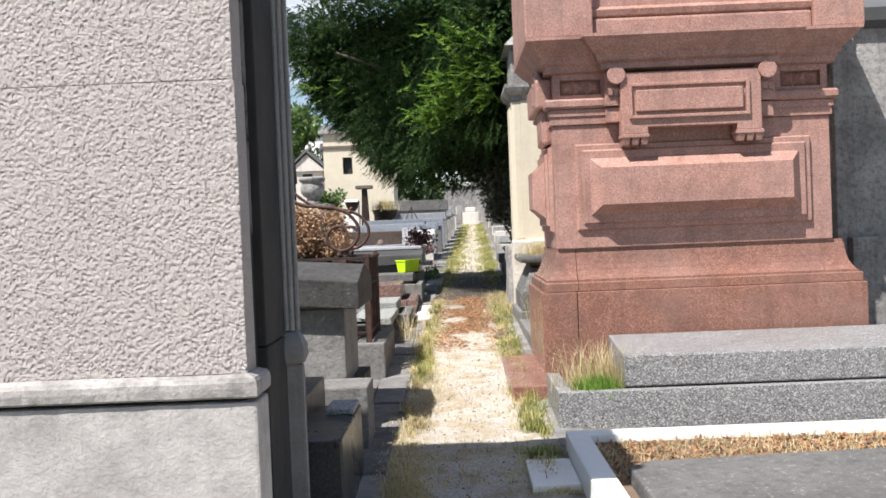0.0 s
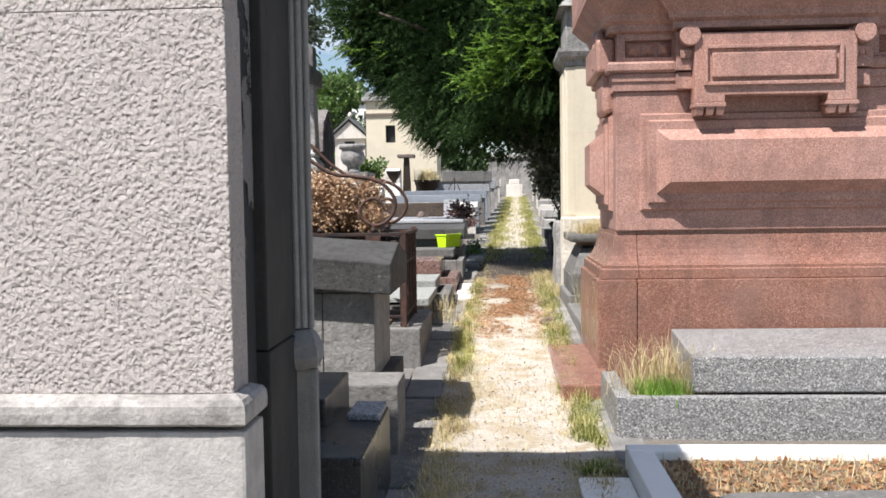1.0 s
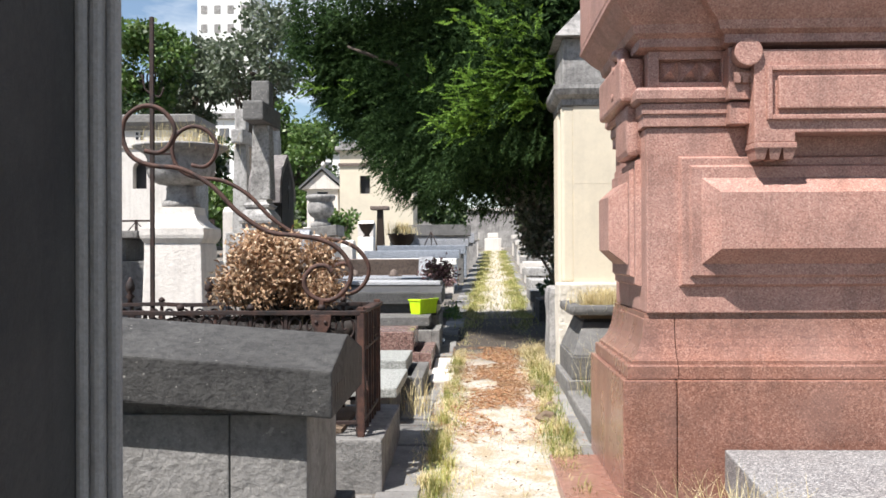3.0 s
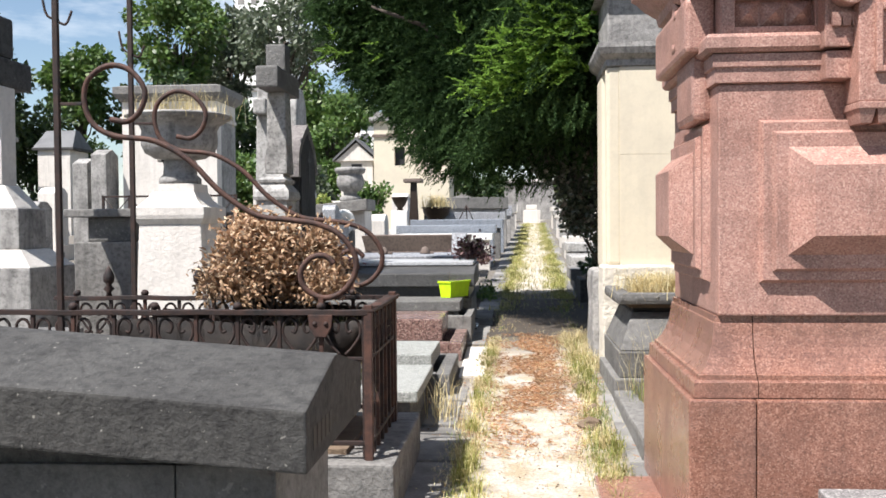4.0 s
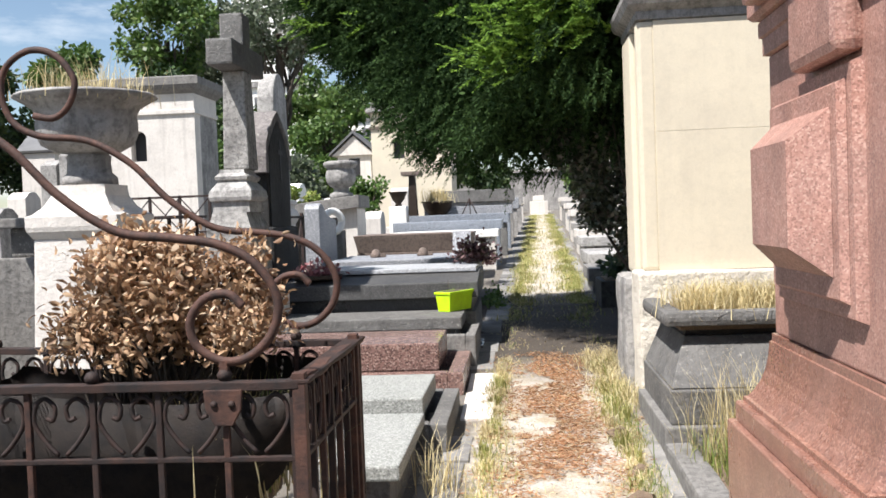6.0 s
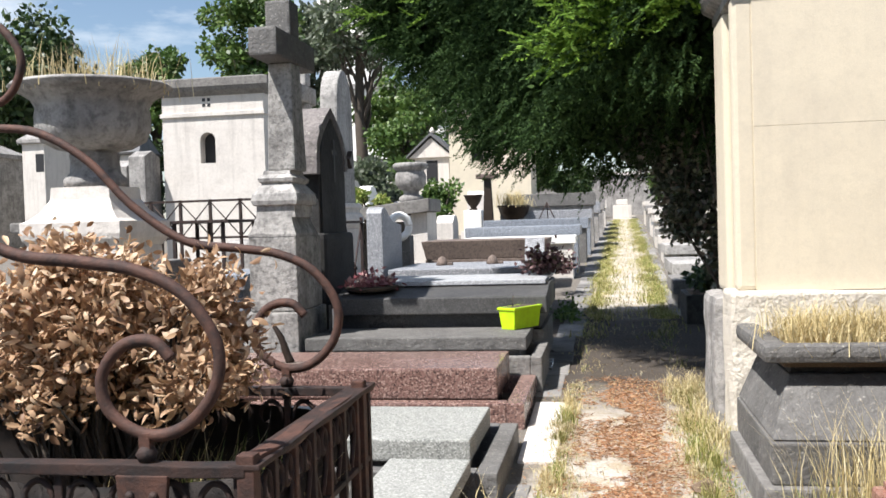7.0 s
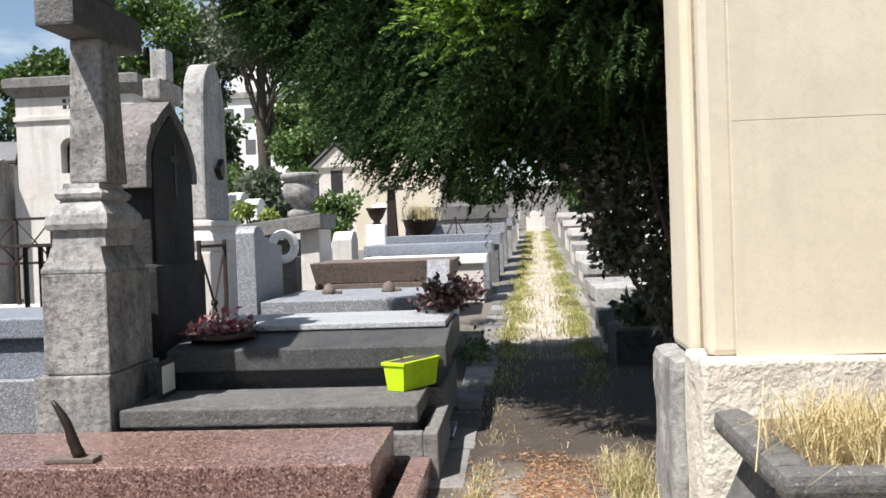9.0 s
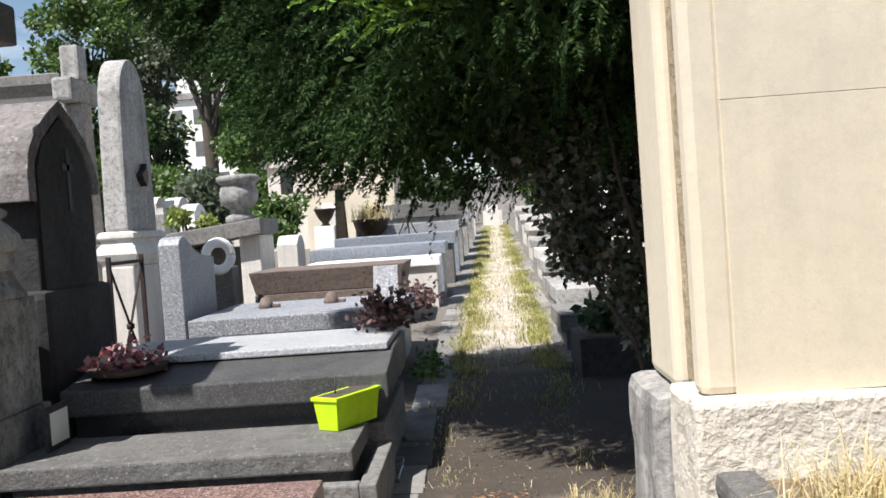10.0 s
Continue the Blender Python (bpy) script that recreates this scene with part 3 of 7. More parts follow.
# ---- white tomb house beside the start of the path ----
def white_tomb():
    t = thing("tomb_house", (-2.0, 3.3, level(3.3)), "pale bush-hammered limestone tomb house with blackened side, darkened as shade", "tomb")
    part("front_wall", bx(-3.6, -0.662, 2.87, 3.0, 1.986, 3.3, 0.003), M_HAMMERED, t, "bush-hammered limestone block")
    part("front_wall", bx(-3.6, -0.658, 2.871, 3.0, 1.08, 1.985, 0.003), M_HAMMERED, t, "bush-hammered limestone block")
    bm = mould(B(), -3.6, -0.652, 2.86, 3.01, [(0.0, 1.009), (0.026, 1.01), (0.031, 1.016), (0.032, 1.04), (0.03, 1.058), (0.022, 1.07), (0.008, 1.076), (0.0, 1.08)])
    bmesh.ops.subdivide_edges(bm, edges=[e for e in bm.edges if e.calc_length() > 0.6], cuts=60)
    part("plinth_moulding", weather(bm, 0.0022, 14), M_MOULD, t, "stained limestone moulding with worn edges")
    part("joint_bed", bx(-3.58, -0.67, 2.885, 3.0, 0.985, 1.02, 0.0), M_PEEL, t, "dark open joint")
    part("plinth", bx(-3.6, -0.626, 2.845, 3.02, 0.0, 0.995, 0.01), M_LIME, t, "smooth limestone plinth")
    rec = part("side_recess", bx(-3.55, -0.73, 3.0, 3.36, 0.0, 3.3, 0.004), M_PEEL, t, "blackened recess, darkened as shade, with peeling pale patches")
    # render still clinging to the recess, ragged where it has come away
    def peel(keep):
        bm = B()
        h = 0.006
        seen = {}

        def vert(a, b):
            if (a, b) not in seen:
                y, z = 3.01 + a * h, 1.0 + b * h
                seen[(a, b)] = bm.verts.new((-0.7265 + 0.0015 * noise.noise(Vector((0, y * 30, z * 30))), y, z))
            return seen[(a, b)]
        for a in range(57):
            for b in range(380):
                y, z = 3.01 + a * h, 1.0 + b * h
                if keep(y, z, noise.fractal(Vector((3.3, y * 13, z * 8)), 0.6, 2.2, 7)) > 0:
                    bm.faces.new((vert(a, b), vert(a + 1, b), vert(a + 1, b + 1), vert(a, b + 1)))
        part("peeling_render", bm, M_PATCH, rec, "ragged patch of pale peeling render")
    peel(lambda y, z, q: (0.05 + 0.12 * max(0, 1.86 - z) if z < 1.86 else 0.035 + 0.02 * (z - 1.86)) * 1.5 + 0.11 * q - (3.355 - y) if z > 1.6 else 0.1 - 1.2 * (1.6 - z) + 0.11 * q - (3.355 - y))
    peel(lambda y, z, q: 0.03 + 0.022 * q - math.hypot((y - 3.225) * (1.0 + 5 * max(0, z - 1.41)), (z - 1.41) * 0.8))
    peel(lambda y, z, q: 0.012 + 0.05 * q - (y - 3.1) * 0.6 - abs(z - 1.28) * 0.22)
    part("pilaster", bx(-3.55, -0.695, 3.36, 3.72, 1.104, 3.3, 0.008), M_SIDESHADE, t, "weathered pilaster darkened as shade")
    part("pilaster_base", bx(-3.55, -0.692, 3.362, 3.72, 0.0, 1.1, 0.008), M_SIDESHADE, t, "weathered pilaster foot darkened as shade")
    # three slim ribs stepping out round the corner
    prof = [(-0.76, 3.72), (-0.7, 3.72)]
    for cx, cy in ((-0.688, 3.722), (-0.668, 3.728), (-0.646, 3.74)):
        prof += [(cx + 0.0105 * math.cos(math.radians(a)), cy + 0.0105 * math.sin(math.radians(a))) for a in (200, 235, 270, 305, 340)]
    prof += [(-0.638, 3.752), (-0.66, 3.765), (-0.76, 3.765)]
    part("corner_moulding", prism(B(), prof, "z", 1.12, 3.3), M_SIDE2, t, "grey ribbed corner moulding")
    part("corner_base", bx(-0.76, -0.628, 3.722, 3.765, 0.0, 0.985, 0.01), M_SIDE2, t, "grey worn corner plinth")
    bm = mould(B(), -0.76, -0.65, 3.715, 3.775, [(0.0, 0.985), (0.028, 0.992), (0.038, 1.02), (0.034, 1.06), (0.016, 1.09), (0.0, 1.112)])
    bmesh.ops.subdivide_edges(bm, edges=bm.edges[:], cuts=3, use_grid_fill=True)
    weather(bm, 0.012, 16)
    part("corner_torus", bm, M_SIDE2, t, "rounded worn base moulding")
    bm = mould(B(), -3.6, -0.6, 2.85, 3.77, [(0.0, 3.3), (0.06, 3.34), (0.1, 3.42), (0.1, 3.5), (0.0, 3.56)])
    part("cornice", bm, M_LIME, t)
    part("back_wall", bx(-3.6, -0.78, 3.36, 3.76, 0, 3.3, 0.0), M_SIDESHADE, t)
    return t


white_tomb()


# ---- red granite monument ----
def red_monument():
    X0, X1, Y0, Y1 = 0.78, 2.75, 6.95, 7.95
    t = thing("red_monument", (1.8, 7.4, level(7)), "tall polished red granite monument with moulded panels", "monument")
    # plinth courses in two stones each
    for a, b in ((0.615, 0.87), (0.874, 2.98)):
        part("plinth_stone", bx(a, b, 6.84, 8.1, 0.28, 1.0, 0.008), M_REDBASE, t)
    for a, b, side in ((0.64, 0.884, 1), (0.888, 2.96, 2)):
        bm = B()
        prof = [(0.0, 1.004), (0.0, 1.062), (-0.006, 1.07), (-0.022, 1.07), (-0.022, 1.088), (-0.034, 1.09), (-0.052, 1.115), (-0.07, 1.15), (-0.083, 1.19), (-0.091, 1.235), (-0.096, 1.285), (-0.102, 1.287), (-0.102, 1.312)]
        rings = []
        for o, z in prof:
            xa = a - o if side == 1 else a
            xb = b + o if side == 2 else b
            rings.append([bm.verts.new(p) for p in ((xa, 6.87 - o, z), (xb, 6.87 - o, z), (xb, 8.07 + o, z), (xa, 8.07 + o, z))])
        bm.faces.new(rings[0]), bm.faces.new(rings[-1])
        for p, q in zip(rings, rings[1:]):
            for i in range(4):
                bm.faces.new((p[i], p[(i + 1) % 4], q[(i + 1) % 4], q[i]))
        bmesh.ops.recalc_face_normals(bm, faces=bm.faces[:])
        part("flared_base", bm, M_REDBASE, t, "concave flared base stone")
    part("shaft", bx(X0 - 0.03, X1 + 0.03, Y0, Y1, 1.314, 2.225, 0.008), M_RED, t, "red granite shaft")
    # front panel: frame, step and raised field
    def panel(axis, u0, u1, z0, z1, face):
        def slab(a, b, c, d, p0, p1, name, label, chamfer, up=None):
            bm = B()
            if axis == "front":
                r0, r1 = (a, b, c, d), (a + chamfer, b - chamfer, c + chamfer, d - chamfer)
                for q, yy in ((r0, face - p0), (r1, face - p1)):
                    [bm.verts.new(v) for v in ((q[0], yy, q[2]), (q[1], yy, q[2]), (q[1], yy, q[3]), (q[0], yy, q[3]))]
            else:
                r0, r1 = (a, b, c, d), (a + chamfer, b - chamfer, c + chamfer, d - chamfer)
                for q, xx in ((r0, face - p0), (r1, face - p1)):
                    [bm.verts.new(v) for v in ((xx, q[0], q[2]), (xx, q[1], q[2]), (xx, q[1], q[3]), (xx, q[0], q[3]))]
            bm.verts.ensure_lookup_table()
            v = bm.verts
            bm.faces.new(v[4:8]), bm.faces.new(v[0:4])
            for i in range(4):
                j = (i + 1) % 4
                bm.faces.new((v[i], v[j], v[4 + j], v[4 + i]))
            bmesh.ops.recalc_face_normals(bm, faces=bm.faces[:])
            return part(name, bm, M_RED, up or t, label)
        w, h = u1 - u0, z1 - z0
        fr = slab(u0, u1, z0, z1, 0.0, 0.028, "panel_frame", "moulded panel frame", 0.012)
        slab(u0 + 0.045, u1 - 0.045, z0 + 0.045, z1 - 0.045, 0.029, 0.05, "panel_step", "moulded panel step", 0.012, fr)
        slab(u0 + 0.1, u1 - 0.1, z0 + 0.11, z1 - 0.11, 0.051, 0.14, "panel_field", "raised bevelled panel", 0.075, fr)
    panel("front", 0.905, 2.632, 1.445, 2.082, Y0)
    panel("side", 7.1, 7.82, 1.44, 2.09, X0 - 0.03)
    # architrave, string course, frieze with sunk panels of diamond points, cornice
    bm = mould(B(), X0 - 0.034, X1 + 0.034, Y0 - 0.004, Y1, [(0.0, 2.226), (0.012, 2.23), (0.012, 2.285), (0.022, 2.29), (0.022, 2.338), (0.0, 2.34)])
    part("architrave", bm, M_RED, t, "banded red granite architrave")
    bm = mould(B(), X0 - 0.04, X1 + 0.04, Y0 - 0.005, Y1, [(0.0, 2.34), (0.03, 2.345), (0.045, 2.36), (0.045, 2.4), (0.035, 2.415), (0.0, 2.42)])
    part("string_course", bm, M_RED, t, "projecting string course")
    part("frieze", bx(X0 - 0.02, X1 + 0.02, Y0 + 0.03, Y1, 2.42, 2.6, 0.004), M_RED, t)
    for a, b in ((X0 - 0.02, 0.812), (1.116, 2.43), (2.72, X1 + 0.02)):
        part("frieze_face", bx(a, b, Y0 - 0.012, Y0 + 0.03, 2.42, 2.6, 0.004), M_RED, t)
    for a, b in ((0.812, 1.116), (2.43, 2.72)):
        part("sunk_frame", bx(a, b, Y0 - 0.012, Y0 + 0.03, 2.42, 2.446, 0.004), M_RED, t)
        part("sunk_frame", bx(a, b, Y0 - 0.012, Y0 + 0.03, 2.556, 2.6, 0.004), M_RED, t)
        w = (b - a) / 3
        for k in range(3):
            bm = B()
            c = a + w * (k + 0.5)
            vs = [bm.verts.new(p) for p in ((c - w * 0.47, Y0 + 0.03, 2.45), (c + w * 0.47, Y0 + 0.03, 2.45), (c + w * 0.47, Y0 + 0.03, 2.553), (c - w * 0.47, Y0 + 0.03, 2.553), (c, Y0 - 0.022, 2.5))]
            for i in range(4):
                bm.faces.new((vs[i], vs[(i + 1) % 4], vs[4]))
            part("diamond_point", bm, M_RED, t)
    cor = [(0.0, 2.6), (0.03, 2.61), (0.03, 2.65), (0.06, 2.67), (0.07, 2.71), (0.12, 2.755), (0.16, 2.805), (0.18, 2.82), (0.18, 2.842)]
    bm = mould(B(), X0 - 0.04, X1 + 0.04, Y0 - 0.02, Y1, cor)
    part("cornice", bm, M_RED, t, "moulded red granite cornice")
    bm = mould(B(), 1.13, 2.36, Y0 - 0.1, Y0, cor)
    part("cornice_break", bm, M_RED, t, "forward step of the cornice")
    part("attic", bx(0.56, 1.05, 6.8, 8.1, 2.846, 3.6, 0.012), M_RED, t, "plain red granite attic block")
    part("attic", bx(2.64, 3.0, 6.8, 8.1, 2.846, 3.6, 0.012), M_RED, t, "plain red granite attic block")
    part("attic_course", bx(1.054, 2.636, 6.84, 8.1, 2.846, 2.98, 0.02), M_RED, t)
    bm = mould(B(), 1.06, 2.63, 6.88, 8.05, [(0.0, 2.98), (0.03, 3.0), (0.04, 3.04), (0.0, 3.07), (0.0, 3.7)])
    part("attic_field", bm, M_RED, t)
    # cartouche with corner tabs, side discs and drops
    bm = B()
    prism(bm, [(1.229, 2.57), (1.229, 2.13), (1.42, 2.13), (1.42, 2.175), (2.06, 2.175), (2.06, 2.13), (2.238, 2.13), (2.238, 2.57)], "y", Y0 - 0.16, Y0, 0.006)
    tablet = part("cartouche", bm, M_RED, t, "stepped red granite tablet")
    for c, d, e, f in ((1.285, 1.309, 2.235, 2.49), (2.126, 2.15, 2.235, 2.49), (1.309, 2.126, 2.235, 2.259), (1.309, 2.126, 2.466, 2.49)):
        part("cartouche_border", bx(c, d, Y0 - 0.182, Y0 - 0.16, e, f, 0.005), M_RED, tablet, "raised border moulding")
    part("cartouche_field", bx(1.335, 2.1, Y0 - 0.19, Y0 - 0.16, 2.285, 2.44, 0.008), M_RED, tablet, "raised plain field")
    for c in (1.2, 2.285):
        brk = part("bracket", bx(c - 0.075, c + 0.075, Y0 - 0.1, Y0 - 0.004, 2.345, 2.595, 0.006), M_RED, t)
        part("bracket", bx(c - 0.065, c + 0.065, Y0 - 0.08, Y0 - 0.004, 2.228, 2.335, 0.006), M_RED, t)
        bm = B()
        pts = [(c + 0.066 * math.cos(a), 2.556 + 0.066 * math.sin(a)) for a in np.linspace(0, 2 * math.pi, 25)[:-1].tolist()]
        prism(bm, pts, "y", Y0 - 0.18, Y0 - 0.05, 0.006)
        part("disc", bm, M_RED, brk, "round red granite boss")
        for k in range(3):
            bm = B()
            frustum(bm, (c - 0.05 + 0.036 * k, c - 0.022 + 0.036 * k, Y0 - 0.12, Y0 - 0.08), (c - 0.056 + 0.036 * k, c - 0.016 + 0.036 * k, Y0 - 0.125, Y0 - 0.07), 2.42, 2.47, 0.002)
            part("drop", bm, M_RED, brk)
    for c in (1.325, 2.15):
        foot = part("tab_foot", bx(c - 0.1, c + 0.1, Y0 - 0.17, Y0, 2.102, 2.129, 0.004), M_RED, t)
        for k in range(3):
            bm = B()
            a = c - 0.065 + 0.065 * k
            frustum(bm, (a - 0.02, a + 0.02, Y0 - 0.15, Y0 - 0.03), (a - 0.03, a + 0.03, Y0 - 0.165, Y0 - 0.01), 2.05, 2.102, 0.002)
            part("drop", bm, M_RED, foot)
    # carved scroll on the path side
    bm = B()
    pts = arc_pts(7.3, 2.52, 0.16, 0.03, 200, -340, X0 - 0.1, 40, "x")
    tube(bm, pts, 0.035, 6, 1.4)
    part("scroll", bm, M_RED, t, "carved scroll bracket")
    part("scroll_block", bx(X0 - 0.14, X0 - 0.02, 7.05, 7.85, 2.37, 2.59, 0.02), M_RED, t)
    part("scroll_foot", bx(X0 - 0.1, X0 - 0.02, 7.1, 7.5, 2.1, 2.37, 0.03), M_RED, t)
    part("step", bx(0.34, 0.66, 6.3, 7.9, 0.2, 0.42, 0.012), M_REDBASE, t, "low red granite step")
    return t


red_monument()


# ---- cream tomb house behind the planter ----
def cream_tomb():
    t = thing("cream_tomb_house", (1.8, 11.6, level(11)), "cream limestone tomb house with rough weathered base", "tomb")
    x, y = 0.71, 10.98
    for z0, z1 in ((1.335, 2.2425), (2.244, 2.96)):
        part("front_block", bx(x + 0.108, 3.2, y, y + 0.9, z0, z1, 0.0012), M_CREAM, t, "smooth cream ashlar")
    part("corner_roll", bx(x, x + 0.125, y + 0.005, y + 0.125, 1.335, 2.96, 0.028), M_CREAM, t, "rounded cream corner shaft")
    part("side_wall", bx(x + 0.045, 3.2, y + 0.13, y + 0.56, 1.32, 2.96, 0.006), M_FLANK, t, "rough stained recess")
    part("rear_pilaster", bx(x + 0.0, 3.2, y + 0.4, y + 0.85, 1.29, 2.96, 0.03), M_CREAM, t, "cream corner pilaster")
    bm = bx(x - 0.04, 3.25, y - 0.06, y + 0.33, 0.35, 1.33, 0.02)
    bmesh.ops.subdivide_edges(bm, edges=bm.edges[:], cuts=6, use_grid_fill=True)
    weather(bm, 0.012, 9)
    part("base_block", bm, M_CREAMBASE, t, "rough-hewn weathered base")
    bm = bx(x - 0.09, 3.25, y + 0.36, y + 0.92, 0.35, 1.28, 0.05)
    bmesh.ops.subdivide_edges(bm, edges=bm.edges[:], cuts=6, use_grid_fill=True)
    weather(bm, 0.014, 7)
    part("base_block", bm, M_GREY, t, "grey crumbling base block")
    bm = mould(B(), x + 0.03, 3.2, y + 0.02, y + 0.85, [(0.0, 2.96), (0.03, 2.97), (0.03, 3.02), (0.08, 3.06), (0.1, 3.11), (0.1, 3.15), (0.0, 3.16)])
    part("cornice", bm, M_GREY, t, "weathered grey cornice")
    part("attic", bx(x + 0.02, 3.2, y + 0.04, y + 0.9, 3.16, 3.6, 0.015), M_GREY, t, "grey attic course")
    part("roof", frustum(B(), (x - 0.06, 3.3, y - 0.06, y + 1.0), (x + 0.3, 3.0, y + 0.2, y + 0.8), 3.6, 4.0), M_GREY, t)
    return t


cream_tomb()


# ---- stepped stone planter in front of the cream tomb ----
def stone_planter():
    t = thing("stone_planter", (1.4, 10.2, level(10)), "dark stone planter on a stepped base, full of dry grass", "planter")
    x0, x1, y0, y1 = 0.66, 2.3, 9.6, 10.7
    part("lower_base", bx(x0 - 0.04, x1, y0 + 0.0, y1, 0.35, 0.62, 0.012), M_CONC, t, "grey stone base")
    part("base", bx(x0, x1, y0 + 0.05, y1, 0.62, 0.8, 0.01), M_DARKSLAB, t)
    frust = frustum(B(), (x0 + 0.01, x1, y0 + 0.08, y1), (x0 + 0.12, x1, y0 + 0.3, y1), 0.806, 1.05, 0.006)
    part("battered_body", frust, M_DARKSLAB, t, "sloping dark stone body")
    part("neck", bx(x0 + 0.13, x1, y0 + 0.33, y1, 1.05, 1.12, 0.004), M_DARK, t)
    for a, b, c, d in ((x0, x1, y0 + 0.2, y0 + 0.32), (x0, x0 + 0.12, y0 + 0.32, y1)):
        part("rim", bx(a, b, c, d, 1.11, 1.19, 0.03), M_DARKSLAB, t, "rounded dark stone rim")
    part("soil", bx(x0 + 0.1, x1, y0 + 0.3, y1, 1.08, 1.15, 0.0), M_SOIL, t, "dry soil")
    return t


stone_planter()


# ---- left row: graves lie across, foot to the path ----
def slab_tomb(name, label, mat, y0, y1, x0, x1, ztop, thick, base_mat=None, kerb_z=0.0, kerb_out=0.16, kerb_w=0.1, inset=0.05, ch=0.012, group="graves along the path", taper=0.0):
    """A flat tomb: a thick slab on its base, with a kerb frame round it where there is one."""
    g = level((y0 + y1) / 2) - 0.06
    t = thing(name, ((x0 + x1) / 2, (y0 + y1) / 2, g), label, "grave", group)
    if taper:
        part("slab", frustum(B(), (x0 + taper, x1 - taper, y0 + taper, y1 - taper), (x0, x1, y0, y1), ztop - thick, ztop, ch), mat, t)
    else:
        part("slab", bx(x0, x1, y0, y1, ztop - thick, ztop, ch), mat, t)
    if ztop - thick > g + 0.03:
        part("base", bx(x0 + inset, x1 - inset, y0 + inset, y1 - inset, g, ztop - thick, 0.008), base_mat or mat, t)
    if kerb_z:
        o, w = kerb_out, kerb_w
        for a, b, c, d in ((x1 + o - w, x1 + o, y0 - o, y1 + o), (x0 - o, x1 + o - w, y0 - o, y0 - o + w), (x0 - o, x1 + o - w, y1 + o - w, y1 + o)):
            part("kerb", bx(a, b, c, d, g, kerb_z, 0.01), base_mat or mat, t)
    return t


def lid_tomb():
    t = thing("lidded_tomb", (-1.6, 5.96, level(6)), "blackened stone tomb with a roof-shaped lid", "tomb")
    xe = -0.6
    bm = B()
    prism(bm, [(5.54, 1.045), (5.54, 1.21), (5.93, 1.298), (5.99, 1.298), (6.41, 1.21), (6.41, 1.045)], "x", -2.7, xe + 0.012, 0.008)
    for v in bm.verts:
        v.co.z -= 0.078 * (v.co.x - xe)
    part("lid", bm, M_DARK, t, "black roof-shaped stone lid")
    part("body", bx(-2.6, -0.97, 5.625, 6.32, 0.58, 1.045, 0.006), M_RENDER, t, "cracked grey rendered body")
    part("body", bx(-0.965, -0.69, 5.625, 6.32, 0.58, 1.045, 0.006), M_RENDER, t, "cracked grey rendered body")
    part("bed", prism(B(), [(-2.58, 1.046), (-0.7, 1.046), (-0.7, 1.05), (-2.58, 1.195)], "y", 5.64, 6.31), M_CONC, t, "mortar bed under the tilted lid")
    part("plinth", bx(-2.7, -0.62, 5.601, 6.42, 0.2, 0.58, 0.01), M_DARK, t)
    part("kerb", bx(-2.7, -0.53, 5.25, 5.6, 0.2, 0.63, 0.01), M_CONC, t, "grey concrete kerb")
    for k in range(5):
        part("inscription_bar", bx(xe + 0.008, xe + 0.0135, 5.62 + 0.055 * k, 5.655 + 0.055 * k, 1.09, 1.15, 0.0), M_VOID, t, "illegible cut lettering")
    return t


lid_tomb()


def dark_tomb():
    t = thing("dark_granite_tomb", (-1.6, 4.6, level(4.5)), "black granite tomb with a vase socket block", "grave", "graves along the path")
    part("slab", bx(-2.7, -0.75, 4.5, 5.12, 0.15, 0.72, 0.01), M_JET, t)
    part("foot_block", bx(-2.4, -0.53, 4.05, 4.9, 0.1, 0.6, 0.01), M_JET, t, "black granite foot block")
    part("foot_cap", bx(-0.68, -0.54, 4.62, 4.88, 0.6, 0.63, 0.008), M_PALEGR, t, "pale granite cap")
    return t


dark_tomb()


def railed_plot():
    t = thing("railed_grave_base", (-1.4, 7.7, level(7.7)), "worn concrete grave kerb carrying a railing", "grave", "graves along the path")
    for a, b, c, d in ((-2.5, -0.58, 7.2, 7.4), (-0.82, -0.58, 7.4, 8.15), (-2.5, -0.58, 8.15, 8.35)):
        bm = bx(a, b, c, d, 0.25, 0.64, 0.014)
        part("kerb", weather(bm, 0.006, 6), M_CONC, t)
    part("slab", bx(-2.5, -0.62, 6.55, 7.19, 0.22, 0.36, 0.012), M_CONC, t, "low worn concrete slab")
    part("soil", bx(-2.4, -0.82, 7.4, 8.15, 0.3, 0.66, 0.0), M_SOIL, t, "bare soil")
    return t


railed_plot()


# sagging sheet-metal tub hung inside the railing
def plant_tub():
    t = thing("plant_tub", (-1.25, 7.77, 0.66), "sagging black sheet-metal plant tub inside a railing", "planter")
    x0, x1, y0, y1, top = -1.95, -0.7, 7.4, 8.12, 1.245
    bm = B()
    rows = []
    for i in range(25):
        u = i / 24
        x = x0 + (x1 - x0) * u
        zb = top - 0.03 - 0.54 * max(0.0, math.sin(math.pi * u)) ** 0.75
        dip = 0.02 * math.sin(7 * u)
        rows.append([bm.verts.new(p) for p in ((x, y0, top + dip), (x, y0 + 0.03, (top + zb) / 2), (x, y0 + 0.1, zb), (x, y1 - 0.1, zb), (x, y1 - 0.03, (top + zb) / 2), (x, y1, top - dip))])
    for p, q in zip(rows, rows[1:]):
        for k in range(5):
            bm.faces.new((p[k], q[k], q[k + 1], p[k + 1])).smooth = True
    bmesh.ops.solidify(bm, geom=bm.faces[:], thickness=0.006)
    part("tub", bm, M_TUB, t)
    part("soil", bx(-1.72, -0.95, 7.5, 8.02, 0.8, 0.9, 0.02), M_SOIL, t, "dry dark soil")


plant_tub()


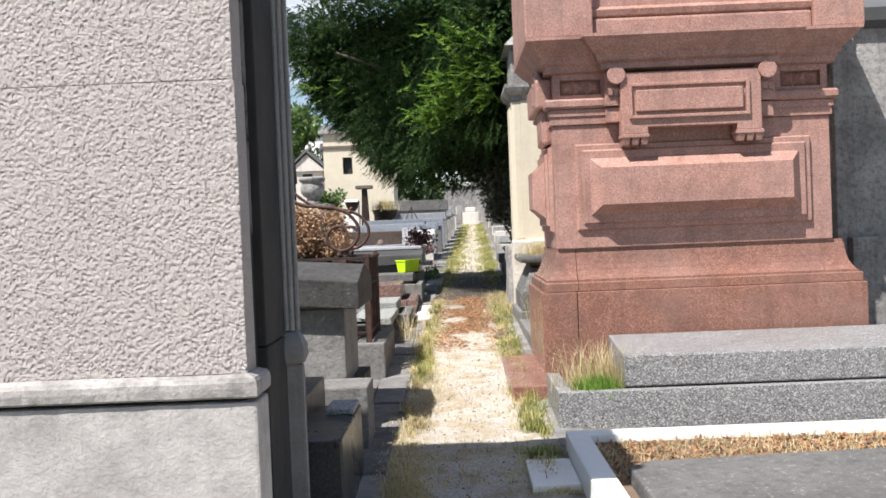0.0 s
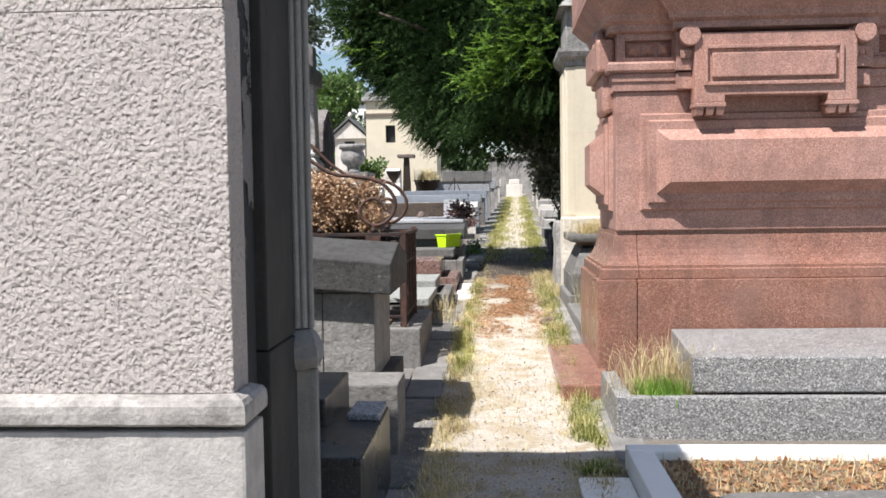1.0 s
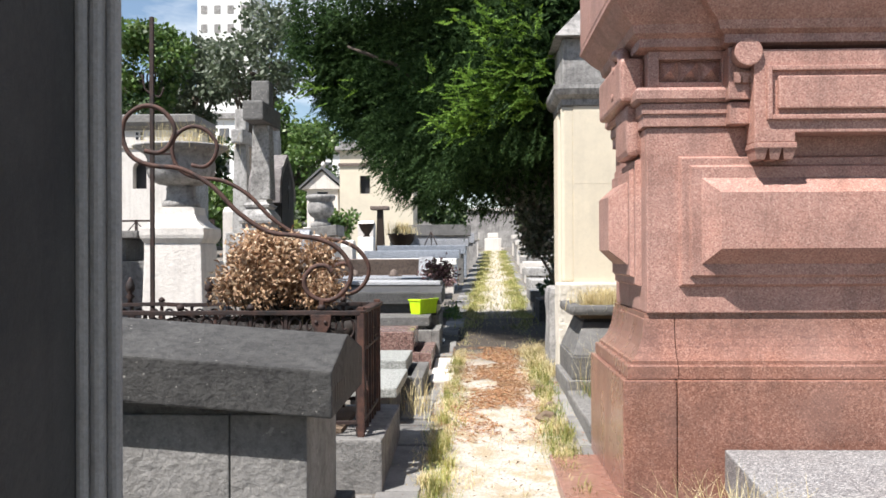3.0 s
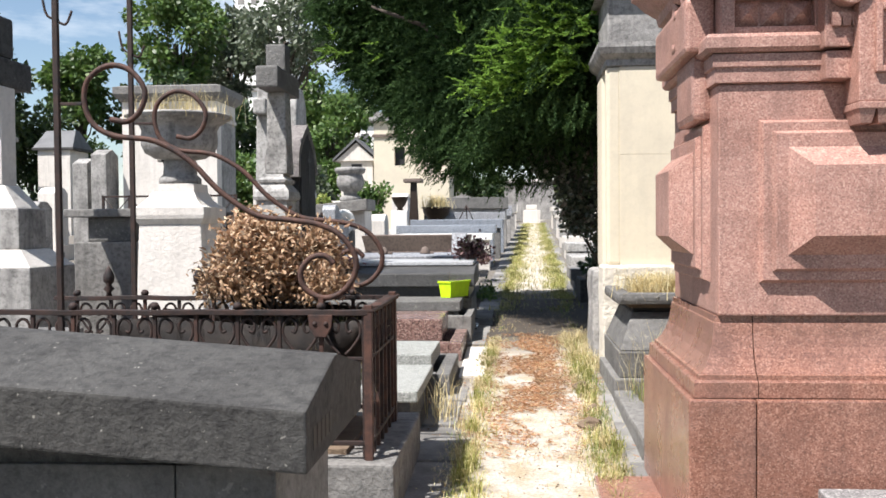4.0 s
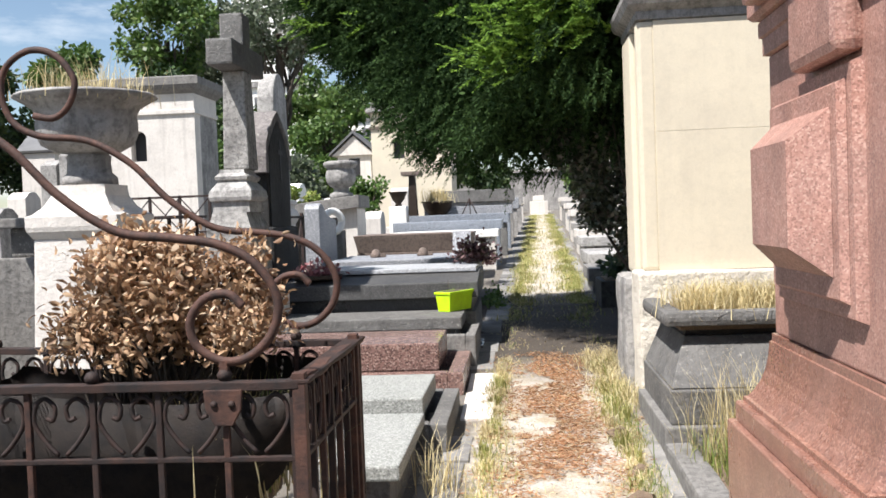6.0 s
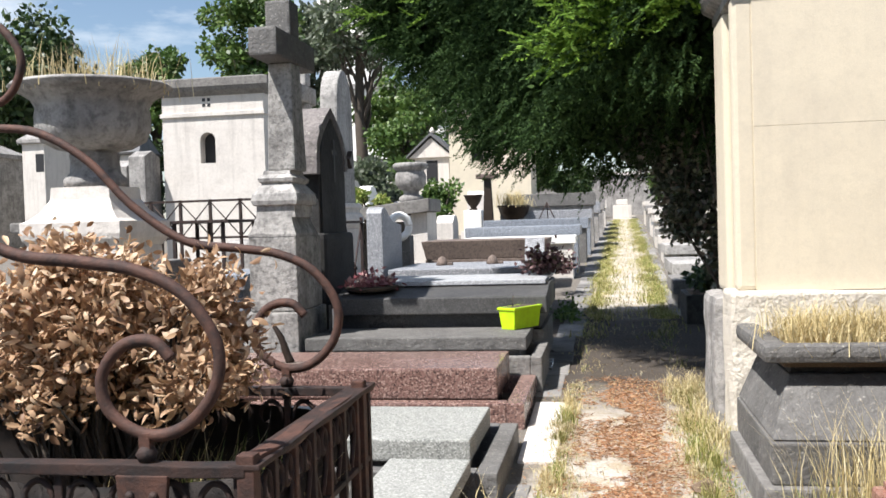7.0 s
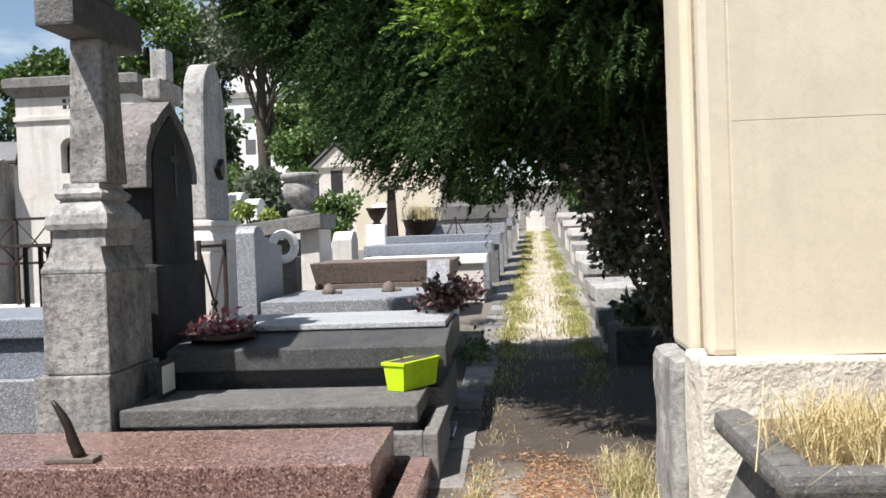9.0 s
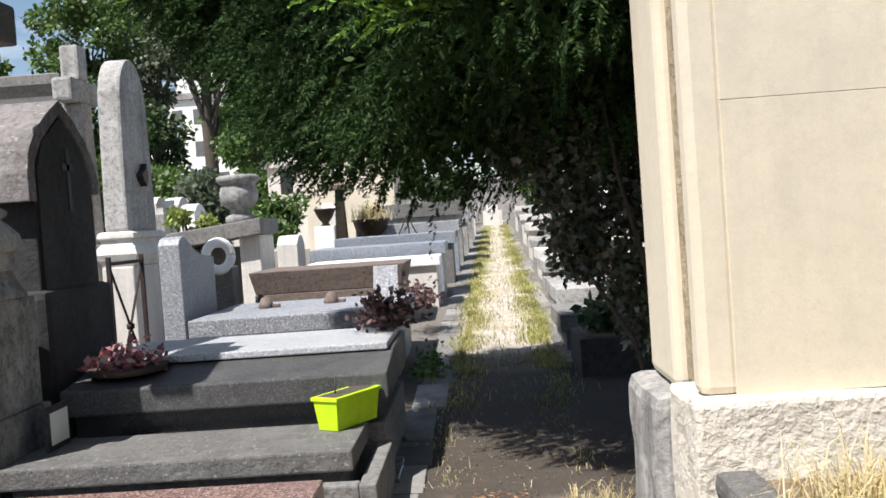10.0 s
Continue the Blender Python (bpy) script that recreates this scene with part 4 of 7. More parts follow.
# ---- wrought iron railing with scrolled stays ----
def smooth_line(pts, n=8):
    """A smooth line through control points."""
    p = [Vector(q) for q in pts]
    p = [2 * p[0] - p[1]] + p + [2 * p[-1] - p[-2]]
    out = []
    for i in range(1, len(p) - 2):
        for k in range(n):
            t = k / n
            a, b, c, d = p[i - 1:i + 3]
            out.append(0.5 * ((2 * b) + (c - a) * t + (2 * a - 5 * b + 4 * c - d) * t * t + (3 * b - 3 * c + d - a) * t ** 3))
    out.append(p[-2])
    return out


def scroll_stay(t, y):
    loop = [(-1.86, y, 2.17), (-1.78, y, 2.16), (-1.72, y, 2.21), (-1.7, y, 2.3), (-1.77, y, 2.39), (-1.87, y, 2.41), (-1.96, y, 2.35), (-1.98, y, 2.25), (-1.94, y, 2.15), (-1.84, y, 2.095)]
    ess = [(-1.66, y, 2.07), (-1.5, y, 1.98), (-1.36, y, 1.84), (-1.2, y, 1.735), (-1.04, y, 1.71), (-0.92, y, 1.69), (-0.82, y, 1.64), (-0.755, y, 1.545), (-0.765, y, 1.45), (-0.83, y, 1.38), (-0.91, y, 1.365),
           (-0.985, y, 1.41), (-1.0, y, 1.48), (-0.955, y, 1.54), (-0.89, y, 1.55), (-0.85, y, 1.515)]
    stay = part("scroll_stay", tube(B(), smooth_line(loop + ess, 8), 0.013, 8, 0.9), M_RUST, t, "long rusty S-scroll")
    part("scroll_foot", bx(-0.922, -0.898, y - 0.011, y + 0.011, 1.28, 1.37, 0.002), M_RUST, stay)


def railing():
    t = thing("grave_railing", (-1.6, 7.7, 0.64), "rusted wrought iron grave railing with scroll frieze", "railing")
    zt, zb = 1.3, 0.645

    def bar(x0, x1, y0, y1, z0, z1, name="rail", mat=None, bev=0.003):
        part(name, bx(x0, x1, y0, y1, z0, z1, bev), mat or M_IRON, t)

    def hearts(u0, u1, c, axis):
        """Two facing C-scrolls under the top rail."""
        m, w = (u0 + u1) / 2, (u1 - u0) / 2 - 0.012
        for s in (-1, 1):
            pts = [(m + s * 0.012, zt - 0.19), (m + s * w * 0.55, zt - 0.155), (m + s * w * 0.95, zt - 0.1), (m + s * w * 0.85, zt - 0.045), (m + s * w * 0.5, zt - 0.03), (m + s * w * 0.2, zt - 0.055), (m + s * w * 0.28, zt - 0.09), (m + s * w * 0.5, zt - 0.085)]
            p3 = [(p[0], c, p[1]) if axis == "x" else (c, p[0], p[1]) for p in pts]
            part("frieze_scroll", tube(B(), smooth_line(p3, 4), 0.007, 5), M_IRON, t)

    for y in (7.29, 8.12):
        bm = bx(-2.55, -0.7, y - 0.02, y + 0.02, zt - 0.012, zt + 0.012, 0.003)
        bmesh.ops.subdivide_edges(bm, edges=[e for e in bm.edges if e.calc_length() > 0.5], cuts=14)
        part("top_rail", weather(bm, 0.008, 4), M_IRON, t)
        bar(-2.55, -0.7, y - 0.01, y + 0.01, zt - 0.215, zt - 0.2)
        bar(-2.55, -0.7, y - 0.012, y + 0.012, zb + 0.06, zb + 0.08)
        xs = [-0.72 - 0.19 * k for k in range(10)]
        for k, x in enumerate(xs):
            bar(x - 0.009, x + 0.009, y - 0.009, y + 0.009, zb, zt - 0.01, "baluster", M_RUST if k % 3 == 1 else M_IRON)
            if k + 1 < len(xs):
                hearts(xs[k + 1], x, y, "x")
            if k % 2 == 1:
                part("knob", lathe(B(), [(0.001, zt + 0.01), (0.017, zt + 0.014), (0.022, zt + 0.028), (0.014, zt + 0.042), (0.001, zt + 0.046)], x, y, 10), M_IRON, t)
    x = -0.7
    bm = bx(x - 0.02, x + 0.02, 7.29, 8.2, zt - 0.012, zt + 0.012, 0.003)
    bmesh.ops.subdivide_edges(bm, edges=[e for e in bm.edges if e.calc_length() > 0.5], cuts=10)
    part("top_rail", weather(bm, 0.014, 5), M_RUST, t)
    bar(x - 0.035, x + 0.03, 7.27, 8.2, zt + 0.0, zt + 0.012, "rail_cap", M_IRON)
    bar(x - 0.01, x + 0.01, 7.29, 8.2, zt - 0.215, zt - 0.2)
    bar(x - 0.012, x + 0.012, 7.29, 8.2, zb + 0.06, zb + 0.08)
    for k in range(8):
        y = 7.29 + 0.13 * k
        bar(x - 0.011, x + 0.011, y - 0.011, y + 0.011, zb, zt - 0.01, "baluster", M_RUST if k % 2 == 0 else M_IRON)
        if k < 7:
            hearts(y, y + 0.13, x, "y")
    for y in (7.29, 8.12):
        bar(x - 0.018, x + 0.018, y - 0.018, y + 0.018, zb - 0.02, zt + 0.03, "corner_post", M_RUST)
        bar(-2.12, -2.095, y - 0.0125, y + 0.0125, zb, 3.1, "tall_post", M_IRON)
        scroll_stay(t, y)
        part("hook", tube(B(), smooth_line([(-2.108, y, 2.62), (-2.06, y, 2.6), (-2.03, y, 2.66)], 5), 0.006, 5), M_IRON, t)
        part("hook", tube(B(), smooth_line([(-2.108, y, 2.62), (-2.15, y, 2.65), (-2.17, y, 2.74)], 5), 0.006, 5), M_IRON, t)
        bar(-2.108, -1.99, y - 0.006, y + 0.006, 2.235, 2.25, "tie_bar")
    bm = B()
    prism(bm, [(-0.965, 1.29), (-0.855, 1.29), (-0.86, 1.235), (-0.885, 1.19), (-0.935, 1.19), (-0.96, 1.235)], "y", 7.262, 7.276, 0.003)
    plate = part("rivet_plate", bm, M_RUST, t, "rusty riveted plate")
    for c in (-0.935, -0.885):
        bm = lathe(B(), [(0.001, 0), (0.011, 0.0), (0.008, 0.006), (0.001, 0.008)], 0, 0, 10)
        bmesh.ops.rotate(bm, verts=bm.verts, cent=(0, 0, 0), matrix=Matrix.Rotation(radians(90), 3, "X"))
        bmesh.ops.translate(bm, verts=bm.verts, vec=(c, 7.262, 1.25))
        part("rivet", bm, M_IRON, plate)
    for x in (-1.75, -2.25):
        part("acorn_finial", lathe(B(), [(0.001, zt), (0.02, zt), (0.012, zt + 0.03), (0.03, zt + 0.05), (0.012, zt + 0.07), (0.028, zt + 0.09), (0.03, zt + 0.12), (0.012, zt + 0.16), (0.001, zt + 0.175)], x, 8.12, 12), M_IRON, t, "black acorn finial")
    return t


railing()

slab_tomb("grave_slab", "pale speckled granite slab on a low grey kerb", M_GREENGR, 8.66, 9.72, -1.0, -0.625, 0.7, 0.07, M_CONC)
slab_tomb("grave_slab", "grey stone slab on a dark base", M_GREENGR, 9.88, 10.66, -2.05, -0.65, 0.75, 0.11, M_DARKSLAB, kerb_z=0.63, kerb_out=0.14, kerb_w=0.1)
slab_tomb("grave_slab", "polished pink granite slab on a granite kerb", M_PINKGR, 11.32, 12.1, -2.95, -0.685, 0.855, 0.195, M_PINKGR, kerb_z=0.672, kerb_out=0.18, kerb_w=0.11)
slab_tomb("grave_slab", "dark grey stone slab with lichen patches", M_DARKSLAB, 12.29, 12.92, -2.24, -0.58, 0.93, 0.1, M_CONC, kerb_z=0.8, kerb_out=0.115, kerb_w=0.08)


def black_tomb():
    t = thing("black_tomb", (-1.4, 13.5, level(13.5)), "tall polished black granite tomb with a heavy lid", "grave", "graves along the path")
    bm = B()
    prism(bm, [(12.99, 1.025), (12.99, 1.165), (13.5, 1.235), (14.3, 1.235), (14.3, 1.025)], "x", -2.23, -0.47, 0.012)
    part("lid", bm, M_BLACKLID, t, "black granite lid with a sloping front")
    # pale layer standing in for the sky reflected on the polished lid
    part("sheen_slab", bx(-2.2, -0.5, 13.4, 14.26, 1.232, 1.272, 0.008), M_SKYSHEEN, t, "pale grey lid top, reflected sky put into its colour")
    part("body", bx(-2.18, -0.53, 13.05, 14.24, 0.9, 1.022, 0.006), M_JET, t, "recessed black band")
    part("body", bx(-2.21, -0.5, 13.0, 14.28, 0.6, 0.9, 0.008), M_CONC, t, "grey stone body")
    part("base", bx(-2.25, -0.44, 12.96, 14.32, 0.4, 0.6, 0.01), M_BLACK, t)
    return t


black_tomb()
slab_tomb("grave_slab", "low grey slab behind the railing", M_DARKSLAB, 8.6, 9.4, -4.6, -3.0, 1.0, 0.14, M_CONC, group="graves behind the railing")
slab_tomb("grave_slab", "low blue-grey granite slab behind the railing", M_BLUEGR, 7.3, 8.3, -4.9, -3.0, 0.95, 0.14, M_CONC, group="graves behind the railing")
slab_tomb("grave_slab", "blue-grey granite slab beside a pedestal", M_BLUEGR, 11.6, 12.6, -5.9, -4.6, 1.3, 0.2, M_PALEGR, group="graves behind the railing")
slab_tomb("grave_slab", "pale grey granite slab with small ornaments", M_PALEGR, 15.86, 17.5, -2.42, -0.62, 1.25, 0.15, M_PALEGR)
slab_tomb("grave_slab", "brown stone tomb with tapering sides", M_BROWNST, 18.85, 20.1, -2.62, -0.8, 1.5, 0.27, M_BROWNST, taper=0.06)
slab_tomb("grave_slab", "white washed slab tomb", M_WHITE, 20.35, 21.2, -2.2, -0.45, 1.5, 0.12, M_PALE)
slab_tomb("grave_slab", "blue-grey granite slab tomb", M_BLUEGR, 21.4, 22.6, -2.35, -0.4, 1.66, 0.17, M_BLUEGR)
slab_tomb("grave_slab", "blue-grey granite slab tomb", M_BLUEGR, 23.5, 24.6, -2.3, -0.3, 1.78, 0.2, M_DARKSLAB)
slab_tomb("grave_slab", "pale blue-grey granite slab tomb", M_PALEGR, 25.6, 26.7, -2.2, -0.25, 1.96, 0.2, M_BLUEGR)
slab_tomb("grave_slab", "long dark stone slab tomb", M_DARKSLAB, 28.0, 29.2, -2.2, -0.2, 2.38, 0.3, M_GREY)
slab_tomb("grave_slab", "plain grey granite slab tomb", M_PALEGR, 30.5, 31.8, -2.2, -0.1, 2.2, 0.3, M_GREY)
slab_tomb("grave_slab", "weathered grey stone slab tomb", M_GREY, 33.0, 34.4, -2.2, 0.0, 2.3, 0.3, M_GREY)
slab_tomb("grave_slab", "weathered grey stone slab tomb", M_GREY, 36.0, 37.5, -2.2, 0.05, 2.4, 0.3, M_GREY)
slab_tomb("grave_slab", "pale stone slab tomb", M_PALE, 39.5, 41, -2.2, 0.1, 2.4, 0.3, M_PALE)


# ---- standing stones of the left row, facing the path ----
def cross_monument():
    t = thing("stone_cross", (-2.48, 12.55, level(12.5)), "tall weathered grey stone cross on a stepped pedestal", "cross")
    part("foot", bx(-2.7, -2.27, 12.25, 12.98, 0.4, 1.13, 0.012), M_CROSS, t, "grey stone block")
    part("die", bx(-2.65, -2.275, 12.28, 12.9, 1.134, 1.7, 0.012), M_CROSS, t, "grey stone block")
    bm = mould(B(), -2.65, -2.275, 12.28, 12.82, [(0.0, 1.7), (0.0, 1.72), (-0.012, 1.745), (-0.03, 1.79), (-0.045, 1.84)])
    part("shoulder", weather(bm, 0.006, 8), M_CROSS, t, "worn sloping shoulder")
    bm = mould(B(), -2.6, -2.29, 12.33, 12.76, [(0.0, 1.84), (-0.005, 1.93), (0.02, 1.94), (0.028, 1.97), (0.02, 2.02), (-0.015, 2.07), (-0.04, 2.1), (-0.02, 2.115), (-0.015, 2.14), (-0.05, 2.17), (-0.055, 2.2)])
    part("moulded_neck", weather(bm, 0.005, 8), M_STELE, t, "pale worn moulded neck")
    part("shaft", frustum(B(), (-2.525, -2.305, 12.41, 12.7), (-2.505, -2.325, 12.44, 12.67), 2.2, 3.02, 0.015), M_CROSS, t)
    part("arm", bx(-2.53, -2.31, 12.1, 13.02, 3.02, 3.23, 0.02), M_DARKSLAB, t)
    part("head", bx(-2.52, -2.32, 12.45, 12.67, 3.23, 3.5, 0.02), M_DARKSLAB, t)
    return t


cross_monument()


def gothic_stele():
    t = thing("gothic_headstone", (-2.45, 13.4, level(13.4)), "dark gabled gothic headstone with a cut cross", "headstone")
    prof = [(13.14, 0.5), (13.14, 2.42), (13.22, 2.58), (13.5, 2.74), (13.78, 2.58), (13.9, 2.4), (13.93, 2.2), (13.93, 0.5)]
    part("stele", prism(B(), prof, "x", -2.68, -2.35, 0.012), M_NEARBLACK, t)
    part("face", prism(B(), [(13.17, 0.6), (13.17, 2.38), (13.25, 2.54), (13.5, 2.7), (13.75, 2.54), (13.86, 2.38), (13.89, 2.2), (13.89, 0.6)], "x", -2.35, -2.335, 0.004), M_NEARBLACK, t, "near-black face")
    near = [(13.5, 2.8), (13.32, 2.7), (13.18, 2.6), (13.08, 2.48), (13.045, 2.35), (13.045, 2.2)]
    far = [(13.5, 2.8), (13.68, 2.7), (13.84, 2.58), (13.94, 2.46), (13.99, 2.34), (13.99, 2.26)]
    for name, line, s in (("roof_slope", near, 1), ("roof_slope", far, -1)):
        back = [(y + s * 0.09, z) if k > 3 else (y + s * 0.06, z - 0.06) for k, (y, z) in enumerate(line)]
        back[0] = (13.5, 2.72)
        part(name, prism(B(), line + back[::-1], "x", -2.7, -2.33, 0.006), M_ROOFST, t, "weathered stone roof with a hollow curve")
    part("shoulder", bx(-2.7, -2.29, 13.06, 14.0, 0.45, 1.71, 0.05), M_NEARBLACK, t, "near-black lower block")
    part("cut_cross", bx(-2.34, -2.33, 13.54, 13.58, 2.15, 2.52, 0.0), M_VOID, t)
    part("cut_cross", bx(-2.34, -2.33, 13.48, 13.64, 2.39, 2.43, 0.0), M_VOID, t)
    return t


gothic_stele()


def round_stele():
    t = thing("round_headed_stele", (-3.4, 17.4, level(17.6)), "tall pale round-headed stele on a stepped foot", "headstone")
    c, w = 17.42, 0.36
    prof = [(c - w - 0.06, 2.06), (c - w, 3.3)] + [(c - w * math.cos(a), 3.3 + 0.48 * math.sin(a)) for a in np.linspace(0, math.pi, 13)[1:-1].tolist()] + [(c + w, 3.3), (c + w + 0.06, 2.06)]
    part("stele", prism(B(), prof, "x", -3.52, -3.29, 0.03), M_STELE, t)
    bm = mould(B(), -3.56, -3.25, c - 0.44, c + 0.44, [(0.0, 1.72), (0.03, 1.78), (0.05, 1.84), (0.03, 1.9), (0.0, 1.94), (0.0, 1.98), (0.025, 2.0), (0.02, 2.04), (-0.01, 2.06)])
    part("moulding", weather(bm, 0.006, 7), M_PALE, t, "pale worn moulding")
    part("pedestal", bx(-3.56, -3.25, c - 0.46, c + 0.46, 0.6, 1.72, 0.015), M_PALE, t, "pale stone pedestal")
    bm = B()
    prism(bm, [(c - 0.1, 2.62), (c - 0.02, 2.66), (c + 0.06, 2.74), (c + 0.09, 2.6), (c + 0.03, 2.5), (c - 0.06, 2.56)], "x", -3.29, -3.22, 0.012)
    part("bronze_boss", bm, M_BRONZE, t, "small dark bronze ornament")
    return t


round_stele()


def iron_gate():
    t = thing("iron_gate", (-2.55, 14.9, level(14.9)), "narrow black iron grave gate with crossed bars", "gate")
    x = -2.55
    for y in (14.6, 15.25):
        part("post", bx(x - 0.015, x + 0.015, y - 0.015, y + 0.015, 0.6, 1.85, 0.002), M_IRON, t)
    for z in (0.85, 1.8):
        part("rail", bx(x - 0.012, x + 0.012, 14.6, 15.25, z - 0.012, z + 0.012, 0.002), M_IRON, t)
    part("brace", tube(B(), [(x, 14.6, 0.86), (x, 15.25, 1.79)], 0.01, 5), M_IRON, t)
    part("brace", tube(B(), [(x, 14.6, 1.79), (x, 15.25, 0.86)], 0.01, 5), M_IRON, t)
    part("knot", lathe(B(), [(0.001, 1.29), (0.03, 1.31), (0.03, 1.34), (0.001, 1.36)], x, 14.925, 10), M_IRON, t)
    return t


iron_gate()


def rear_cross():
    x, y = -3.86, 17.4
    t = thing("rear_stone_cross", (x, y, level(y)), "pale grey stone cross standing behind the graves", "cross")
    part("pedestal", bx(x - 0.2, x + 0.2, y - 0.28, y + 0.28, 0.6, 1.95, 0.015), M_STELE, t)
    part("shaft", frustum(B(), (x - 0.13, x + 0.13, y - 0.14, y + 0.14), (x - 0.1, x + 0.1, y - 0.11, y + 0.11), 1.95, 3.37, 0.02), M_STELE, t)
    part("arm", bx(x - 0.1, x + 0.1, y - 0.33, y + 0.33, 3.37, 3.6, 0.03), M_STELE, t)
    part("head", bx(x - 0.095, x + 0.095, y - 0.11, y + 0.11, 3.6, 3.95, 0.03), M_STELE, t)
    return t


rear_cross()


def easel():
    t = thing("plaque_easel", (-1.1, 24.0, 1.78), "small black metal easel on a granite slab", "easel")
    for a, b in (((-1.25, 23.9, 1.78), (-1.1, 24.0, 2.1)), ((-0.95, 23.9, 1.78), (-1.1, 24.0, 2.1)), ((-1.1, 24.25, 1.78), (-1.1, 24.0, 2.1))):
        part("leg", tube(B(), [a, b], 0.012, 5), M_IRON, t)
    return t


easel()


def curved_headstone():
    t = thing("curved_headstone", (-2.65, 16.7, level(17)), "pale grey granite headstone with a swept top", "headstone")
    prof = [(16.2, 0.7), (16.2, 1.9), (16.24, 1.95), (16.33, 1.97), (16.45, 1.94), (16.6, 1.86), (16.8, 1.8), (17.0, 1.78), (17.25, 1.76), (17.25, 0.7)]
    part("stone", prism(B(), prof, "x", -2.74, -2.55, 0.012), M_PALEGR, t)
    return t


curved_headstone()


def stone_wreath():
    t = thing("stone_wreath", (-2.85, 18.5, 0.75), "pale carved stone wreath on a dark stand", "wreath")
    pts = [(-2.85 + 0.115 * math.cos(a), 18.5 + 0.1 * math.cos(a), 1.73 + 0.155 * math.sin(a)) for a in np.linspace(0, 2 * math.pi, 29).tolist()]
    part("ring", tube(B(), pts, 0.055, 8), M_WHITE, t)
    part("stand", bx(-2.98, -2.72, 18.55, 18.85, 0.75, 1.6, 0.02), M_DARKSLAB, t)
    return t


stone_wreath()


def table_tomb():
    t = thing("table_tomb", (-3.4, 20.4, level(20.4)), "concrete table tomb with a heavy sloping top", "tomb")
    bm = B()
    prism(bm, [(-4.4, 1.98), (-2.72, 2.16), (-2.72, 1.95), (-4.4, 1.78)], "y", 20.1, 21.2, 0.015)
    part("top", bm, M_CONC, t, "heavy concrete top")
    part("leg", bx(-3.05, -2.78, 20.25, 21.1, 0.7, 1.94, 0.012), M_PALE, t)
    part("leg", bx(-4.3, -4.0, 20.25, 21.1, 0.7, 1.8, 0.012), M_PALE, t)
    part("back", bx(-4.0, -3.05, 20.7, 21.0, 0.7, 1.8, 0.01), M_DARKSLAB, t)
    return t


table_tomb()


def urn(name, label, cx, cy, z, prof, mat, category="urn"):
    t = thing(name, (cx, cy, z), label, category)
    part("bowl", lathe(B(), [(r, z + h) for r, h in prof], cx, cy, 28), mat, t)
    return t


urn("stone_urn", "squat grey stone urn with a heavy rim", -3.12, 20.7, 2.1, [(0.16, 0.0), (0.2, 0.03), (0.2, 0.1), (0.13, 0.14), (0.13, 0.2), (0.2, 0.24), (0.25, 0.32), (0.26, 0.42), (0.24, 0.5), (0.22, 0.53), (0.27, 0.56), (0.29, 0.6), (0.29, 0.64), (0.25, 0.66), (0.001, 0.66)], M_GREY)


def big_vase():
    t = thing("stone_vase", (-2.5, 9.85, level(9.8)), "large grey stone garden vase on a moulded pedestal", "vase")
    cx, cy = -2.47, 9.85
    prof = [(0.15, 1.99), (0.15, 2.03), (0.12, 2.06), (0.115, 2.12), (0.12, 2.15), (0.105, 2.165), (0.18, 2.178), (0.245, 2.215), (0.27, 2.27), (0.272, 2.33), (0.265, 2.375), (0.285, 2.415), (0.335, 2.448), (0.385, 2.475), (0.37, 2.49), (0.32, 2.485), (0.3, 2.44), (0.001, 2.43)]
    part("bowl", lathe(B(), prof, cx, cy, 40), M_GREY, t, "turned stone bowl")
    bm = mould(B(), cx - 0.235, cx + 0.235, cy - 0.235, cy + 0.235, [(-0.01, 1.7), (0.015, 1.74), (0.02, 1.765), (0.02, 1.82), (-0.01, 1.835), (-0.05, 1.875), (-0.08, 1.93), (-0.085, 1.99)])
    part("pedestal_cap", bm, M_PALE, t, "moulded stone cap")
    part("pedestal", frustum(B(), (cx - 0.25, cx + 0.25, cy - 0.25, cy + 0.25), (cx - 0.225, cx + 0.225, cy - 0.225, cy + 0.225), 0.9, 1.7, 0.01), M_PALE, t)
    part("pedestal_foot", bx(cx - 0.31, cx + 0.31, cy - 0.31, cy + 0.31, 0.4, 0.9, 0.012), M_PALE, t)
    return t


big_vase()


def left_cross():
    t = thing("pedestal_cross", (-4.4, 10.95, level(11)), "grey stone cross on a pale stepped pedestal", "cross")
    part("block", bx(-4.9, -4.02, 10.6, 11.4, 0.45, 1.35, 0.015), M_GREY, t)
    part("cap", frustum(B(), (-4.9, -4.02, 10.6, 11.4), (-4.75, -4.18, 10.75, 11.25), 1.35, 1.5, 0.01), M_PALE, t)
    part("die", bx(-4.73, -4.2, 10.77, 11.23, 1.5, 1.85, 0.012), M_GREY, t)
    part("neck", frustum(B(), (-4.7, -4.23, 10.8, 11.2), (-4.6, -4.38, 10.88, 11.12), 1.85, 2.05, 0.01), M_PALE, t)
    part("shaft", bx(-4.6, -4.4, 10.88, 11.12, 2.05, 2.9, 0.012), M_PALE, t)
    part("arm", bx(-4.61, -4.39, 10.6, 11.4, 2.9, 3.15, 0.03), M_DARK, t)
    part("head", bx(-4.6, -4.4, 10.88, 11.12, 3.15, 3.5, 0.03), M_DARK, t)
    return t


left_cross()


